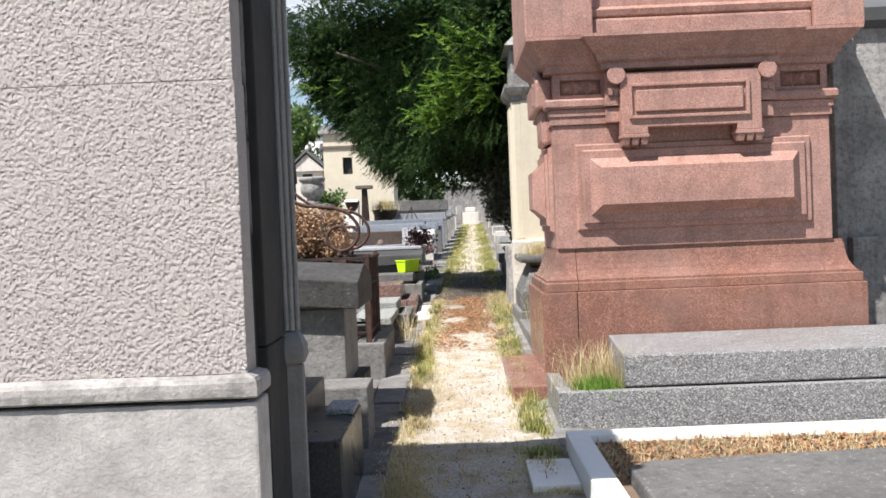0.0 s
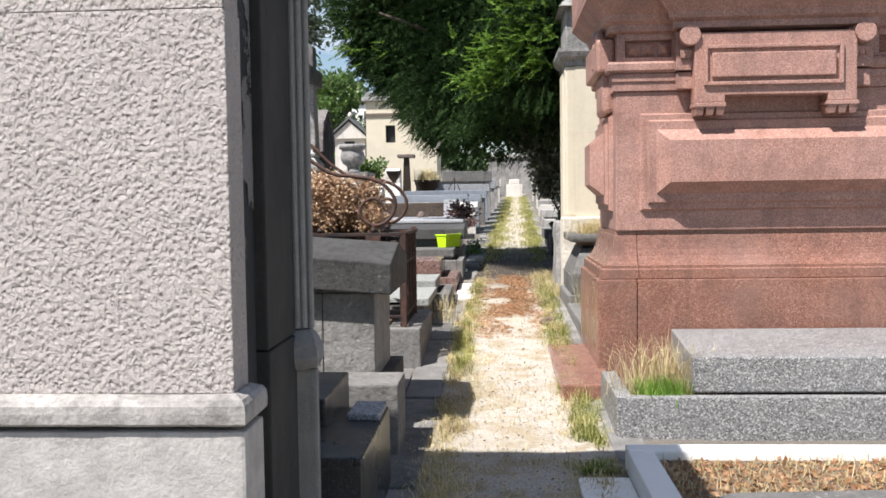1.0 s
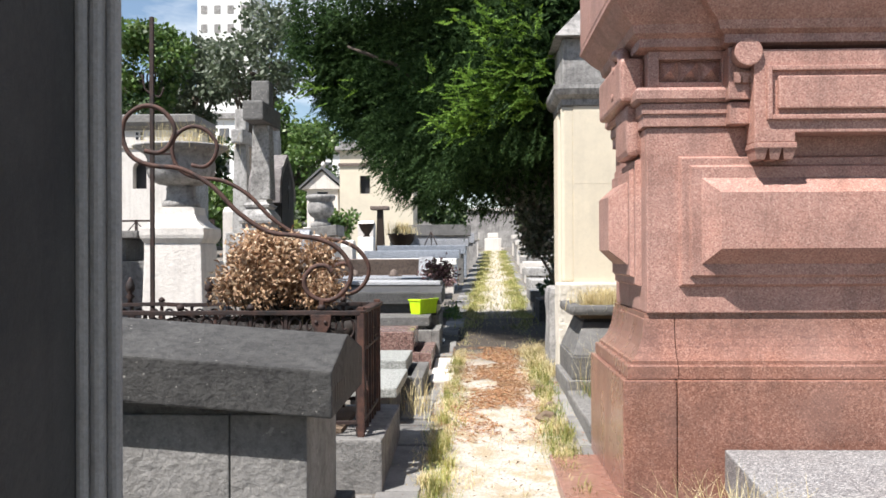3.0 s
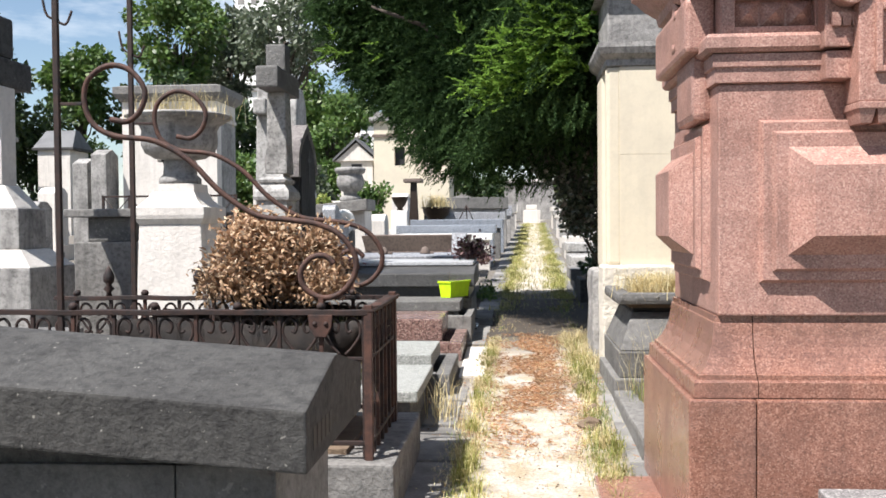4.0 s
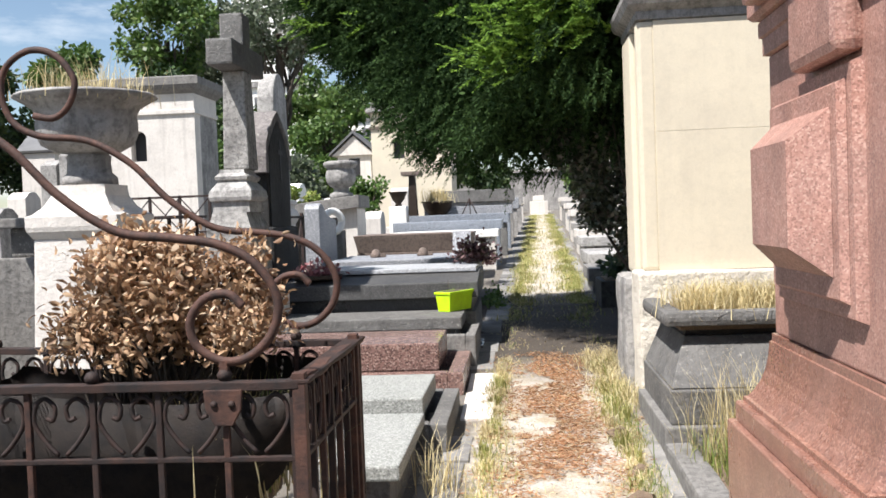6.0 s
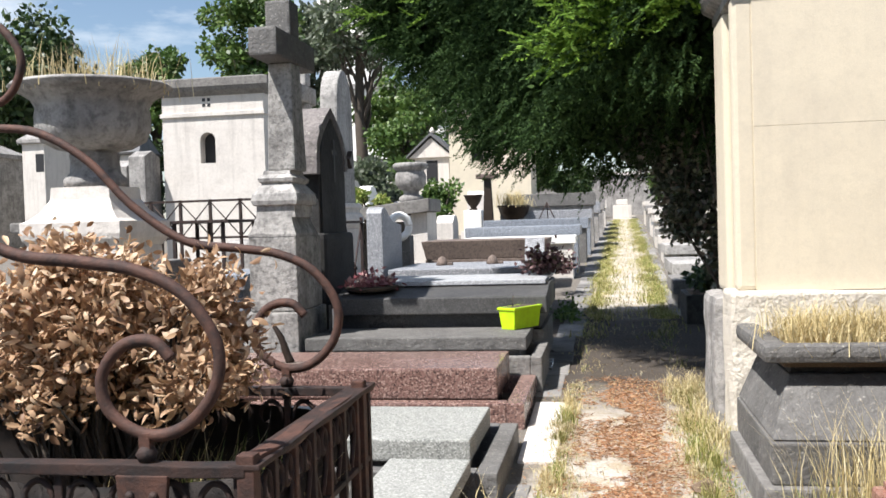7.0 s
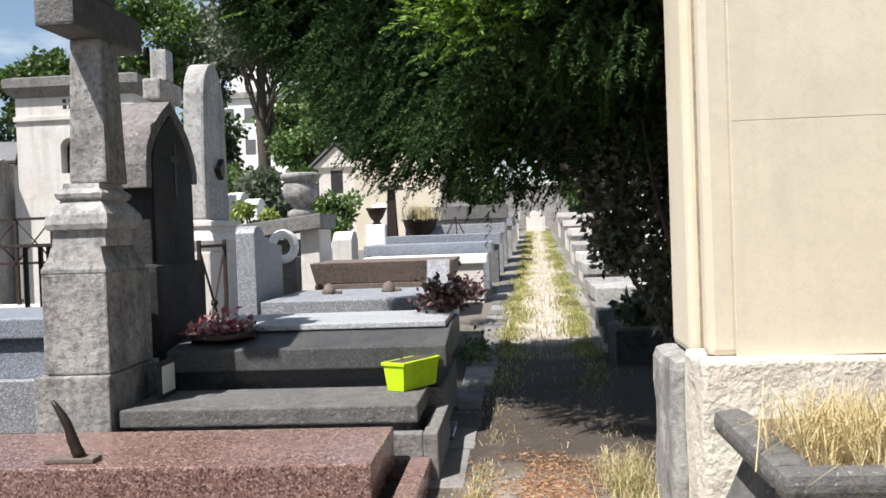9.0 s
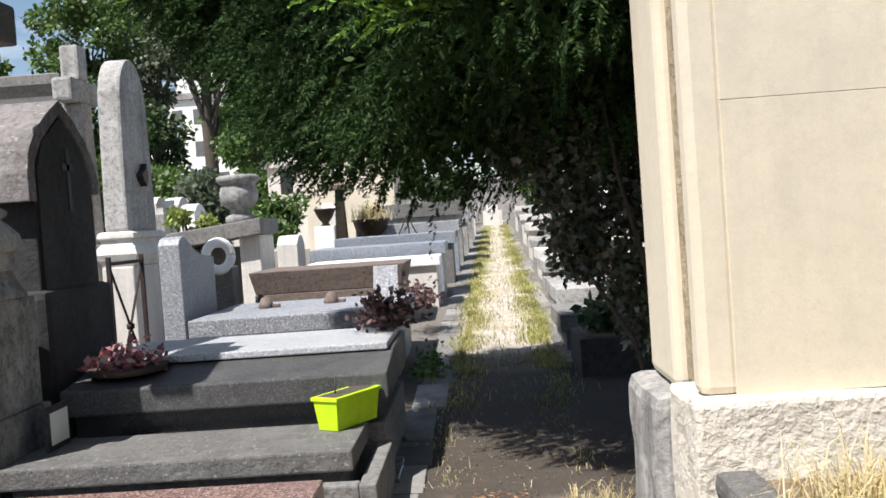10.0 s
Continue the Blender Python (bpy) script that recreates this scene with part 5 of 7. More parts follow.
def block_tomb():
    t = thing("block_tomb", (-3.75, 12.3, level(12.3)), "heavy grey block tomb under a flat cap stone", "tomb")
    part("block", bx(-4.3, -3.3, 11.95, 12.7, 0.45, 1.54, 0.015), M_CONC, t)
    part("top_block", bx(-4.2, -3.75, 12.05, 12.6, 1.54, 1.78, 0.02), M_DARKSLAB, t)
    part("cap", bx(-4.4, -3.6, 11.95, 12.7, 1.78, 1.86, 0.015), M_CONC, t)
    return t


block_tomb()


def stepped_blue_tomb():
    t = thing("stepped_tomb", (-3.9, 13.8, level(13.8)), "blue-grey granite tomb in three steps", "grave")
    part("step", bx(-4.8, -3.15, 13.4, 14.6, 0.45, 0.94, 0.01), M_PALEGR, t)
    part("step", bx(-4.7, -3.2, 13.5, 14.5, 0.94, 1.22, 0.01), M_BLUEGR, t)
    part("lid", bx(-4.75, -3.16, 13.45, 14.55, 1.22, 1.36, 0.012), M_BLUEGR, t, "polished lid")
    return t


stepped_blue_tomb()


def iron_canopy():
    t = thing("grave_canopy", (-4.6, 15.4, level(15.4)), "thin rusty sheet canopy on iron posts", "canopy")
    part("sheet", bx(-5.4, -3.9, 14.9, 16.0, 1.84, 1.87, 0.004), M_IRON, t)
    for x in (-5.3, -4.7, -4.55, -4.0):
        for y in (15.0, 15.9):
            part("post", bx(x - 0.018, x + 0.018, y - 0.018, y + 0.018, 0.6, 1.84, 0.002), M_IRON, t)
    return t


iron_canopy()


def cross_fence():
    t = thing("iron_fence", (-5.4, 17.3, level(17.3)), "low black iron fence with crossed bars", "fence")
    for z in (1.66, 2.15):
        part("rail", bx(-6.4, -4.3, 17.28, 17.32, z - 0.015, z + 0.015, 0.002), M_IRON, t)
    for k in range(6):
        x = -6.4 + 0.42 * k
        part("post", bx(x - 0.018, x + 0.018, 17.28, 17.32, 0.7, 2.17, 0.002), M_IRON, t)
        if k < 5:
            part("brace", tube(B(), [(x, 17.3, 1.67), (x + 0.42, 17.3, 2.14)], 0.009, 5), M_IRON, t)
            part("brace", tube(B(), [(x, 17.3, 2.14), (x + 0.42, 17.3, 1.67)], 0.009, 5), M_IRON, t)
    part("kerb", bx(-6.5, -4.2, 17.15, 17.45, 0.5, 1.2, 0.02), M_PALE, t)
    return t


cross_fence()


def window_chapel():
    t = thing("tomb_chapel", (-7.2, 23, level(23)), "pale stone tomb chapel with a small arched window", "tomb chapel")
    x0, x1, y0, y1 = -8.08, -6.1, 22.0, 23.3
    wx, wz = -7.2, 3.3
    # front wall built round the arched opening
    arch = [(wx + 0.15 * math.cos(a), wz + 0.12 + 0.15 * math.sin(a)) for a in np.linspace(0, math.pi, 13).tolist()]
    part("wall", bx(x0, wx - 0.15, y0, y0 + 0.3, 0.7, 3.86, 0.0), M_PALE, t)
    part("wall", bx(wx + 0.15, x1, y0, y0 + 0.3, 0.7, 3.86, 0.0), M_PALE, t)
    part("wall", bx(wx - 0.15, wx + 0.15, y0, y0 + 0.3, 0.7, 3.0, 0.0), M_PALE, t)
    part("lintel", prism(B(), arch + [(wx - 0.15, 3.86), (wx + 0.15, 3.86)], "y", y0, y0 + 0.3), M_PALE, t)
    part("window_grille", bx(wx - 0.17, wx + 0.17, y0 + 0.22, y0 + 0.26, 2.95, 3.6, 0.0), M_VOID, t, "dark window")
    part("side_wall", bx(x1 - 0.25, x1, y0 + 0.3, y1, 0.7, 3.86, 0.0), M_GREY, t)
    part("side_wall", bx(x0, x0 + 0.25, y0 + 0.3, y1, 0.7, 3.86, 0.0), M_GREY, t)
    part("string_course", bx(x0 - 0.03, x1 + 0.03, y0 - 0.04, y1, 3.86, 3.94, 0.01), M_PALE, t)
    part("frieze", bx(x0, x1, y0, y1, 3.94, 4.24, 0.0), M_PALE, t)
    for dx in (-0.05, 0.05):
        for dz in (-0.05, 0.05):
            part("vent_hole", bx(wx + dx - 0.03, wx + dx + 0.03, y0 - 0.004, y0 + 0.01, 4.12 + dz - 0.03, 4.12 + dz + 0.03, 0.0), M_VOID, t)
    bm = mould(B(), x0, x1, y0, y1, [(0.02, 4.24), (0.05, 4.28), (0.1, 4.32), (0.14, 4.4), (0.14, 4.54), (0.0, 4.58)])
    part("cornice", bm, M_CONC, t, "grey moulded cornice")
    return t


window_chapel()


def slate_tomb():
    t = thing("small_tomb_house", (-17.2, 37.8, level(37.8)), "small tomb house with a grey slate roof", "tomb")
    part("wall", bx(-17.8, -16.55, 37.1, 38.6, 0.9, 4.56, 0.01), M_PALE, t)
    part("eave_slab", bx(-17.98, -16.38, 37.0, 38.7, 4.56, 4.66, 0.02), M_DARK, t)
    part("roof", frustum(B(), (-17.95, -16.4, 37.02, 38.68), (-17.75, -16.6, 37.7, 38.0), 4.66, 5.35, 0.01), M_SLATE, t, "slate roof")
    return t


slate_tomb()
for x, h, y in ((-9.05, 3.13, 22.4), (-8.42, 3.27, 21.9)):
    t = thing("upright_stele", (x, y, level(y)), "grey upright stele with a gabled top", "headstone", "upright steles")
    part("stele", prism(B(), [(y - 0.3, 0.7), (y - 0.3, h - 0.12), (y, h), (y + 0.3, h - 0.12), (y + 0.3, 0.7)], "x", x - 0.16, x + 0.16, 0.01), M_GREY, t)


def white_tomb_house(x, y, w, h, label, mat=None):
    t = thing("white_tomb_house", (x, y, level(y)), label, "tomb", "far tomb houses")
    g = level(y) - 0.1
    part("wall", bx(x - w / 2, x + w / 2, y, y + 2.2, g, h - 0.35, 0.01), mat or M_PALE, t)
    part("cornice", bx(x - w / 2 - 0.12, x + w / 2 + 0.12, y - 0.12, y + 2.3, h - 0.35, h - 0.2, 0.03), M_GREY, t)
    part("roof", frustum(B(), (x - w / 2 - 0.1, x + w / 2 + 0.1, y - 0.1, y + 2.3), (x - w / 4, x + w / 4, y + 0.6, y + 1.6), h - 0.2, h + 0.2), M_GREY, t)
    part("window", bx(x + w * 0.1, x + w * 0.1 + 0.3, y - 0.004, y + 0.1, h - 1.3, h - 0.7, 0.0), M_VOID, t, "dark opening")
    return t


white_tomb_house(-18.6, 34, 0.8, 5.15, "white stone tomb house with a grey cornice")
white_tomb_house(-21.6, 34, 2.4, 4.8, "weathered dark grey tomb house with a flat roof", M_CROSS)


def cream_house():
    t = thing("square_tomb_chapel", (-4.0, 37, level(37)), "cream rendered square tomb chapel with one dark window", "tomb chapel")
    g = level(37) - 0.2
    x0, x1, y0, y1 = -4.95, -2.3, 36.0, 38.5
    wx0, wx1, wz0, wz1 = -4.22, -3.85, 3.75, 4.4
    part("wall", bx(x0, wx0, y0, y0 + 0.3, g, 4.75, 0.0), M_CREAM, t)
    part("wall", bx(wx1, x1, y0, y0 + 0.3, g, 4.75, 0.0), M_CREAM, t)
    part("wall", bx(wx0, wx1, y0, y0 + 0.3, g, wz0, 0.0), M_CREAM, t)
    part("wall", bx(wx0, wx1, y0, y0 + 0.3, wz1, 4.75, 0.0), M_CREAM, t)
    part("window", bx(wx0 - 0.02, wx1 + 0.02, y0 + 0.2, y0 + 0.24, wz0, wz1, 0.0), M_VOID, t, "dark window")
    part("side_wall", bx(x1 - 0.3, x1, y0 + 0.3, y1, g, 4.75, 0.0), M_CREAM, t)
    part("side_wall", bx(x0, x0 + 0.3, y0 + 0.3, y1, g, 4.75, 0.0), M_CREAM, t)
    part("string_course", bx(x0 - 0.05, x1 + 0.05, y0 - 0.06, y1, 4.75, 4.85, 0.01), M_BROWNST, t)
    part("frieze", bx(x0, x1, y0, y1, 4.85, 5.3, 0.0), M_CREAM, t)
    part("cornice", bx(x0 - 0.15, x1 + 0.15, y0 - 0.15, y1 + 0.1, 5.3, 5.45, 0.03), M_GREY, t)
    part("parapet", bx(x0, x1, y0, y1, 5.45, 5.65, 0.02), M_GREY, t)
    return t


cream_house()


def pediment_tomb():
    t = thing("pediment_tomb", (-5.9, 38.6, level(38)), "small white tomb with a gabled pediment", "tomb")
    g = level(38)
    part("wall", bx(-6.5, -5.3, 38.0, 39.5, g, 4.05, 0.0), M_PALE, t)
    part("pediment", prism(B(), [(-6.7, 4.05), (-5.1, 4.05), (-5.9, 4.75)], "y", 37.9, 39.6, 0.02), M_PALE, t)
    part("roof_slope", prism(B(), [(-6.78, 4.05), (-5.9, 4.83), (-5.02, 4.05), (-5.02, 4.13), (-5.9, 4.93), (-6.78, 4.13)], "y", 37.8, 39.7), M_SLATE, t)
    part("niche", bx(-6.1, -5.7, 37.99, 38.1, 3.2, 3.95, 0.0), M_VOID, t, "dark niche")
    part("finial", lathe(B(), [(0.05, 4.9), (0.1, 5.0), (0.05, 5.1), (0.001, 5.15)], -5.9, 38.2, 10), M_PALE, t)
    return t


pediment_tomb()


def far_pillar():
    t = thing("bronze_pillar", (-2.4, 25.1, level(25)), "slim dark bronze pillar with a flat top", "pillar")
    part("shaft", frustum(B(), (-2.52, -2.26, 25, 25.26), (-2.46, -2.32, 25.06, 25.2), 1.0, 2.66, 0.01), M_BRONZE, t)
    part("top", bx(-2.62, -2.18, 24.95, 25.4, 2.66, 2.75, 0.02), M_BROWNST, t)
    return t


far_pillar()
urn("bowl_planter", "dark cast iron bowl planter with dry grass", -1.9, 25.6, 1.66, [(0.18, 0.0), (0.2, 0.03), (0.12, 0.08), (0.2, 0.14), (0.3, 0.26), (0.34, 0.4), (0.37, 0.42), (0.33, 0.43), (0.001, 0.4)], M_BRONZE, "planter")
urn("dark_urn", "dark urn on a white block", -2.85, 26.2, 2.02, [(0.1, 0.0), (0.06, 0.06), (0.14, 0.16), (0.2, 0.3), (0.22, 0.34), (0.001, 0.33)], M_BRONZE)
t = thing("urn_block", (-2.85, 26.2, level(26)), "white stone block under an urn", "pedestal")
part("block", bx(-3.05, -2.65, 26.0, 26.4, 0.9, 2.02, 0.03), M_WHITE, t)
for x, y, h, w, m, lab in ((-3.3, 15.4, 1.35, 0.5, M_PALE, "small pale stone stump"), (-2.9, 22.9, 1.9, 0.4, M_PALE, "short worn stone pedestal"), (-4.4, 22.8, 2.5, 0.3, M_WHITE, "white stone cross stump"),
                           (-5.2, 24.5, 2.7, 0.35, M_PALE, "pale weathered stone stele"), (-5.9, 26.0, 2.6, 0.3, M_GREY, "grey weathered stone stele"), (-5.5, 19.5, 1.6, 0.7, M_GREY, "low grey stone tomb"),
                           (-4.6, 27.0, 2.3, 0.5, M_PALE, "pale low stone tomb"), (-6.8, 28.0, 2.9, 0.4, M_PALE, "pale tall stone stele"), (-3.4, 31.0, 2.6, 0.6, M_PALE, "pale broad stone tomb"), (-9.5, 21.0, 2.2, 0.6, M_GREY, "grey upright stone stele"), (-10.6, 24.0, 2.6, 0.5, M_PALE, "pale upright stone stele")):
    t = thing("memorial_stone", (x, y, level(y)), lab, "headstone", "far memorial stones")
    part("foot", bx(x - w * 0.7, x + w * 0.7, y - 0.45, y + 0.45, level(y) - 0.1, level(y) + 0.35, 0.015), m, t)
    part("stone", prism(B(), [(y - 0.32, level(y) + 0.35), (y - 0.32, h - 0.14), (y - 0.15, h - 0.02), (y, h), (y + 0.15, h - 0.02), (y + 0.32, h - 0.14), (y + 0.32, level(y) + 0.35)], "x", x - w * 0.4, x + w * 0.4, 0.012), m, t)


# ---- right row ----
def granite_tomb():
    t = thing("granite_slab_tomb", (2, 5.9, level(5.8)), "speckled grey granite tomb in two tiers", "grave")
    part("lower_tier", bx(0.575, 4.2, 5.55, 5.62, 0.2, 0.5, 0.006), M_SPECK, t)
    part("lower_side", bx(0.575, 0.66, 5.62, 6.3, 0.2, 0.5, 0.006), M_SPECK, t)
    part("soil", bx(0.66, 1.1, 5.62, 6.3, 0.2, 0.46, 0.0), M_SOIL, t, "dry soil pocket")
    bm = B()
    prism(bm, [(0.985, 5.66), (4.2, 5.66), (4.2, 6.75), (1.07, 6.75)], "z", 0.5, 0.69, 0.01)
    part("slab", bm, M_SPECK, t, "thick speckled granite slab")
    return t


granite_tomb()


def white_kerb_grave():
    t = thing("kerbed_grave", (2, 4.6, level(4.6)), "grave bed in a white kerb with dry litter", "grave")
    part("kerb", bx(0.56, 4.2, 5.02, 5.14, 0.15, 0.365, 0.01), M_WHITE, t, "white stone kerb")
    part("kerb", bx(0.56, 0.68, 3.3, 5.02, 0.15, 0.36, 0.01), M_WHITE, t, "white stone kerb")
    part("soil", bx(0.68, 4.2, 3.3, 5.02, 0.1, 0.32, 0.0), M_SOIL, t, "dry soil")
    bm = B()
    prism(bm, [(0.74, 3.0), (4.2, 3.0), (4.2, 4.55), (0.85, 4.3), (0.74, 4.2)], "z", 0.3, 0.4, 0.012)
    part("slab", bm, M_DARKSLAB, t, "dark weathered slab")
    part("threshold", bx(0.32, 0.555, 4.45, 4.95, 0.1, 0.262, 0.008), M_WHITE, t, "white flagstone")
    return t


white_kerb_grave()


def right_neighbour():
    t = thing("grey_tomb_house", (4.2, 8.3, level(8.3)), "tall grey stone tomb house beside the red monument", "tomb")
    part("wall", bx(3.25, 5.5, 7.75, 9.2, 0.2, 3.0, 0.012), M_GREY, t)
    part("pilaster", bx(3.12, 3.3, 7.7, 8.2, 0.2, 3.0, 0.012), M_GREY, t)
    part("plinth", bx(3.2, 5.6, 7.6, 7.75, 0.2, 1.3, 0.012), M_GREY, t)
    bm = mould(B(), 3.2, 5.5, 7.75, 9.2, [(0.0, 3.0), (0.08, 3.05), (0.1, 3.15), (0.0, 3.25)])
    part("cornice", bm, M_SLATE, t)
    return t


right_neighbour()


def low_pit_grave():
    t = thing("low_kerbed_grave", (1.2, 8.9, level(8.9)), "low overgrown grave in a crumbling stone kerb", "grave")
    bm = bx(0.62, 0.76, 8.2, 9.6, 0.3, 0.55, 0.02)
    bmesh.ops.subdivide_edges(bm, edges=bm.edges[:], cuts=4, use_grid_fill=True)
    part("kerb", weather(bm, 0.012, 7), M_CONC, t)
    part("soil", bx(0.76, 2.4, 8.15, 9.6, 0.3, 0.47, 0.0), M_SOIL, t, "dry soil")
    return t


low_pit_grave()


def box_planter():
    t = thing("box_planter", (1.0, 15.6, level(15.6)), "dark stone box planter with green plants", "planter")
    part("box", bx(0.8, 1.5, 15.4, 16.2, 0.55, 0.95, 0.012), M_DARK, t)
    part("soil", bx(0.86, 1.44, 15.46, 16.14, 0.9, 0.96, 0.0), M_SOIL, t)
    return t


box_planter()
for y0, y1, x0, h, m, lab in ((16.5, 17.6, 0.75, 1.03, M_CONC, "grey stone kerb grave"), (17.9, 19.0, 0.85, 1.15, M_STELE, "streaked pale stone slab tomb"), (19.4, 20.6, 0.9, 1.12, M_GREY, "weathered grey stone slab tomb"), (21.0, 22.3, 0.95, 1.3, M_STELE, "streaked pale stone slab tomb"),
                             (22.8, 24.0, 1.0, 1.4, M_PALE, "pale stone slab tomb"), (24.6, 26, 1.05, 1.5, M_GREY, "weathered grey stone slab tomb"), (26.6, 28.2, 1.1, 1.8, M_PALE, "pale weathered stone tomb"), (29, 30.6, 1.2, 1.7, M_PALEGR, "pale grey granite slab tomb"), (31.5, 33.5, 1.25, 2.0, M_PALE, "pale weathered stone tomb"), (35, 37, 1.3, 2.1, M_GREY, "grey weathered stone tomb"), (39, 41, 1.4, 2.3, M_PALE, "pale weathered stone tomb")):
    slab_tomb("grave_slab", lab, m, y0, y1, x0, x0 + 1.9, h, 0.16, m, group="graves across the path")
for x, y, h, m in ((1.9, 17.3, 1.9, M_STELE), (2.0, 18.6, 2.1, M_STELE), (2.1, 22.0, 2.4, M_PALE), (2.2, 24.0, 2.4, M_WHITE), (2.3, 27.5, 2.9, M_PALE), (2.5, 32.5, 3.2, M_PALE)):
    t = thing("headstone", (x, y, level(y)), "pale upright headstone of a slab tomb", "headstone", "headstones across the path")
    part("stone", prism(B(), [(y - 0.4, level(y)), (y - 0.4, h - 0.2), (y - 0.2, h), (y + 0.2, h), (y + 0.4, h - 0.2), (y + 0.4, level(y))], "x", x, x + 0.16, 0.015), m, t)

# far end of the path: pale steps and walls
t = thing("pale_end_tomb", (1.0, 48, level(48)), "white tomb block closing the far end of the path", "tomb")
part("block", bx(0.4, 1.2, 47.5, 49, 1.6, 2.3, 0.03), M_PALE, t)
part("top", bx(0.55, 1.05, 47.6, 48.8, 2.3, 2.55, 0.05), M_PALE, t)
t = thing("far_wall", (-1, 52, level(50)), "long cream rendered cemetery wall", "wall")
part("wall", bx(-16, 16, 52, 52.5, 1.2, 3.8, 0.02), M_GREY, t)
part("coping", bx(-16, 16, 51.9, 52.6, 3.8, 3.95, 0.03), M_PALE, t)


def apartment(x0, x1, y, h, rows, cols, label, name="apartment_building", pane=None):
    t = thing(name, ((x0 + x1) / 2, y, 0), label, "building", "far buildings")
    part("wall", bx(x0, x1, y, y + 12, 0, h, 0.0), M_WHITE, t)
    part("roof", bx(x0 - 0.3, x1 + 0.3, y - 0.3, y + 12.3, h, h + 0.6, 0.05), M_GREY, t)
    w = (x1 - x0) / cols
    for r in range(rows):
        for c in range(cols):
            a = x0 + w * (c + 0.25)
            part("window", bx(a, a + w * 0.5, y - 0.03, y + 0.1, h - 2.3 - 3 * r, h - 0.9 - 3 * r, 0.0), pane or M_SLATE, t)
    return t


apartment(-30, -20, 95, 15, 4, 5, "white apartment block behind the trees")
apartment(-44, -35.5, 150, 66, 12, 4, "tall white apartment tower far off", "apartment_tower", M_GREY)
apartment(-20, -10, 110, 13, 3, 5, "white apartment block behind the trees")


# ---- trees, shrubs and grass ----
rng = np.random.default_rng(7)


def branch(bm, a, b, r0, r1, wob=0.1):
    a, b = Vector(a), Vector(b)
    pts = []
    for i in range(6):
        f = i / 5
        p = a.lerp(b, f)
        if 0 < i < 5:
            p += Vector(rng.normal(0, wob, 3).tolist()) * (b - a).length * 0.2
        pts.append(p)
    tube(bm, pts, [r0 + (r1 - r0) * i / 5 for i in range(6)], 7)


def yew():
    t = thing("yew_tree", (1.5, 14.0, level(14)), "large dark green yew hanging over the path", "tree")
    bm = B()
    branch(bm, (1.5, 14.1, 0.4), (1.3, 13.9, 2.4), 0.2, 0.16, 0.05)
    for k in range(12):
        e = (rng.uniform(-1.9, 2.6), rng.uniform(12.8, 14.8), rng.uniform(3.2, 4.4))
        branch(bm, (1.3, 13.9, rng.uniform(1.9, 2.6)), e, 0.07, 0.015, 0.15)
    part("trunk", bm, M_BARK, t)

    def low(x, y):
        hem = np.interp(x, [-2.5, -2.29, -2.1, -1.95, -1.68, -1.16, -0.82, -0.46, 0.0, 0.36, 0.8], [4.6, 4.0, 3.55, 3.2, 2.86, 2.46, 2.14, 2.08, 2.06, 1.96, 2.0])
        return hem + 0.45 * np.maximum(0, 13.4 - y) + 0.18 * np.maximum(0, y - 13.4)

    # sprays: short hanging twigs carrying flat needles
    n = 8200
    x = rng.uniform(-2.35, 2.8, n)
    y0 = 11.75 + 2.2 * np.clip((0.15 - x) / 1.6, 0, 1)
    y = y0 + (15.3 - y0) * rng.beta(0.8, 1.3, n)
    z0 = low(x, y) + 0.15 * np.sin(x * 5.1 + y * 2.3) * np.sin(y * 4.3 + 1.0) + 0.1
    z = z0 + (4.9 - z0) * rng.beta(0.75, 1.3, n)
    c = np.stack([x, y, z], 1)
    keep = (np.abs((x - 0.2) / 2.75) ** 2.4 + np.abs((y - 13.5) / 1.9) ** 3 < 1.0) & ~((x > 0.62) & (y < 12.0))
    c = c[keep]
    out = c - np.array([[1.2, 13.8, 3.2]])
    out /= np.linalg.norm(out, axis=1, keepdims=True)
    d = out * 0.8 + rng.normal(0, 0.35, c.shape) + np.array([[0, 0, -0.55]])
    d /= np.linalg.norm(d, axis=1, keepdims=True)
    length = rng.uniform(0.12, 0.3, len(c))
    k = 48
    f = rng.uniform(0, 1, (len(c), k, 1))
    side = np.cross(d, rng.normal(size=d.shape))
    side /= np.linalg.norm(side, axis=1, keepdims=True)
    s = rng.choice([-1.0, 1.0], (len(c), k, 1))
    pos = c[:, None] + d[:, None] * f * length[:, None, None]
    pos[..., 2:] -= 0.1 * f * f * length[:, None, None]
    al = d[:, None] * 0.75 + side[:, None] * s * (1.05 - 0.6 * f) + rng.normal(0, 0.16, pos.shape)
    size = (0.02 + 0.026 * (1 - f[..., 0])) * rng.uniform(0.8, 1.3, f[..., 0].shape)
    pos, al, size = pos.reshape(-1, 3), al.reshape(-1, 3), size.reshape(-1)
    me = leaf_mesh("crown", pos, al, size, 0.16, M_YEW, rng, 0.15)
    ob = new("crown", me)
    ob.parent, ob.matrix_parent_inverse = t, t.matrix_world.inverted()
    # inner mass so that no sky shows between the boughs
    m = 130000
    q = np.stack([rng.uniform(-2.1, 2.5, m), rng.uniform(12.1, 15.2, m), np.zeros(m)], 1)
    zl = low(q[:, 0], q[:, 1]) + 0.22
    q[:, 2] = zl + (4.7 - zl) * rng.uniform(0, 1, m)
    q = q[(np.abs((q[:, 0] - 0.2) / 2.5) ** 2.4 + np.abs((q[:, 1] - 13.7) / 1.6) ** 3 < 1.0) & ~((q[:, 0] > 0.6) & (q[:, 1] < 12.1)) & (q[:, 1] > 12.1 + 2.0 * np.clip((0.15 - q[:, 0]) / 1.6, 0, 1))]
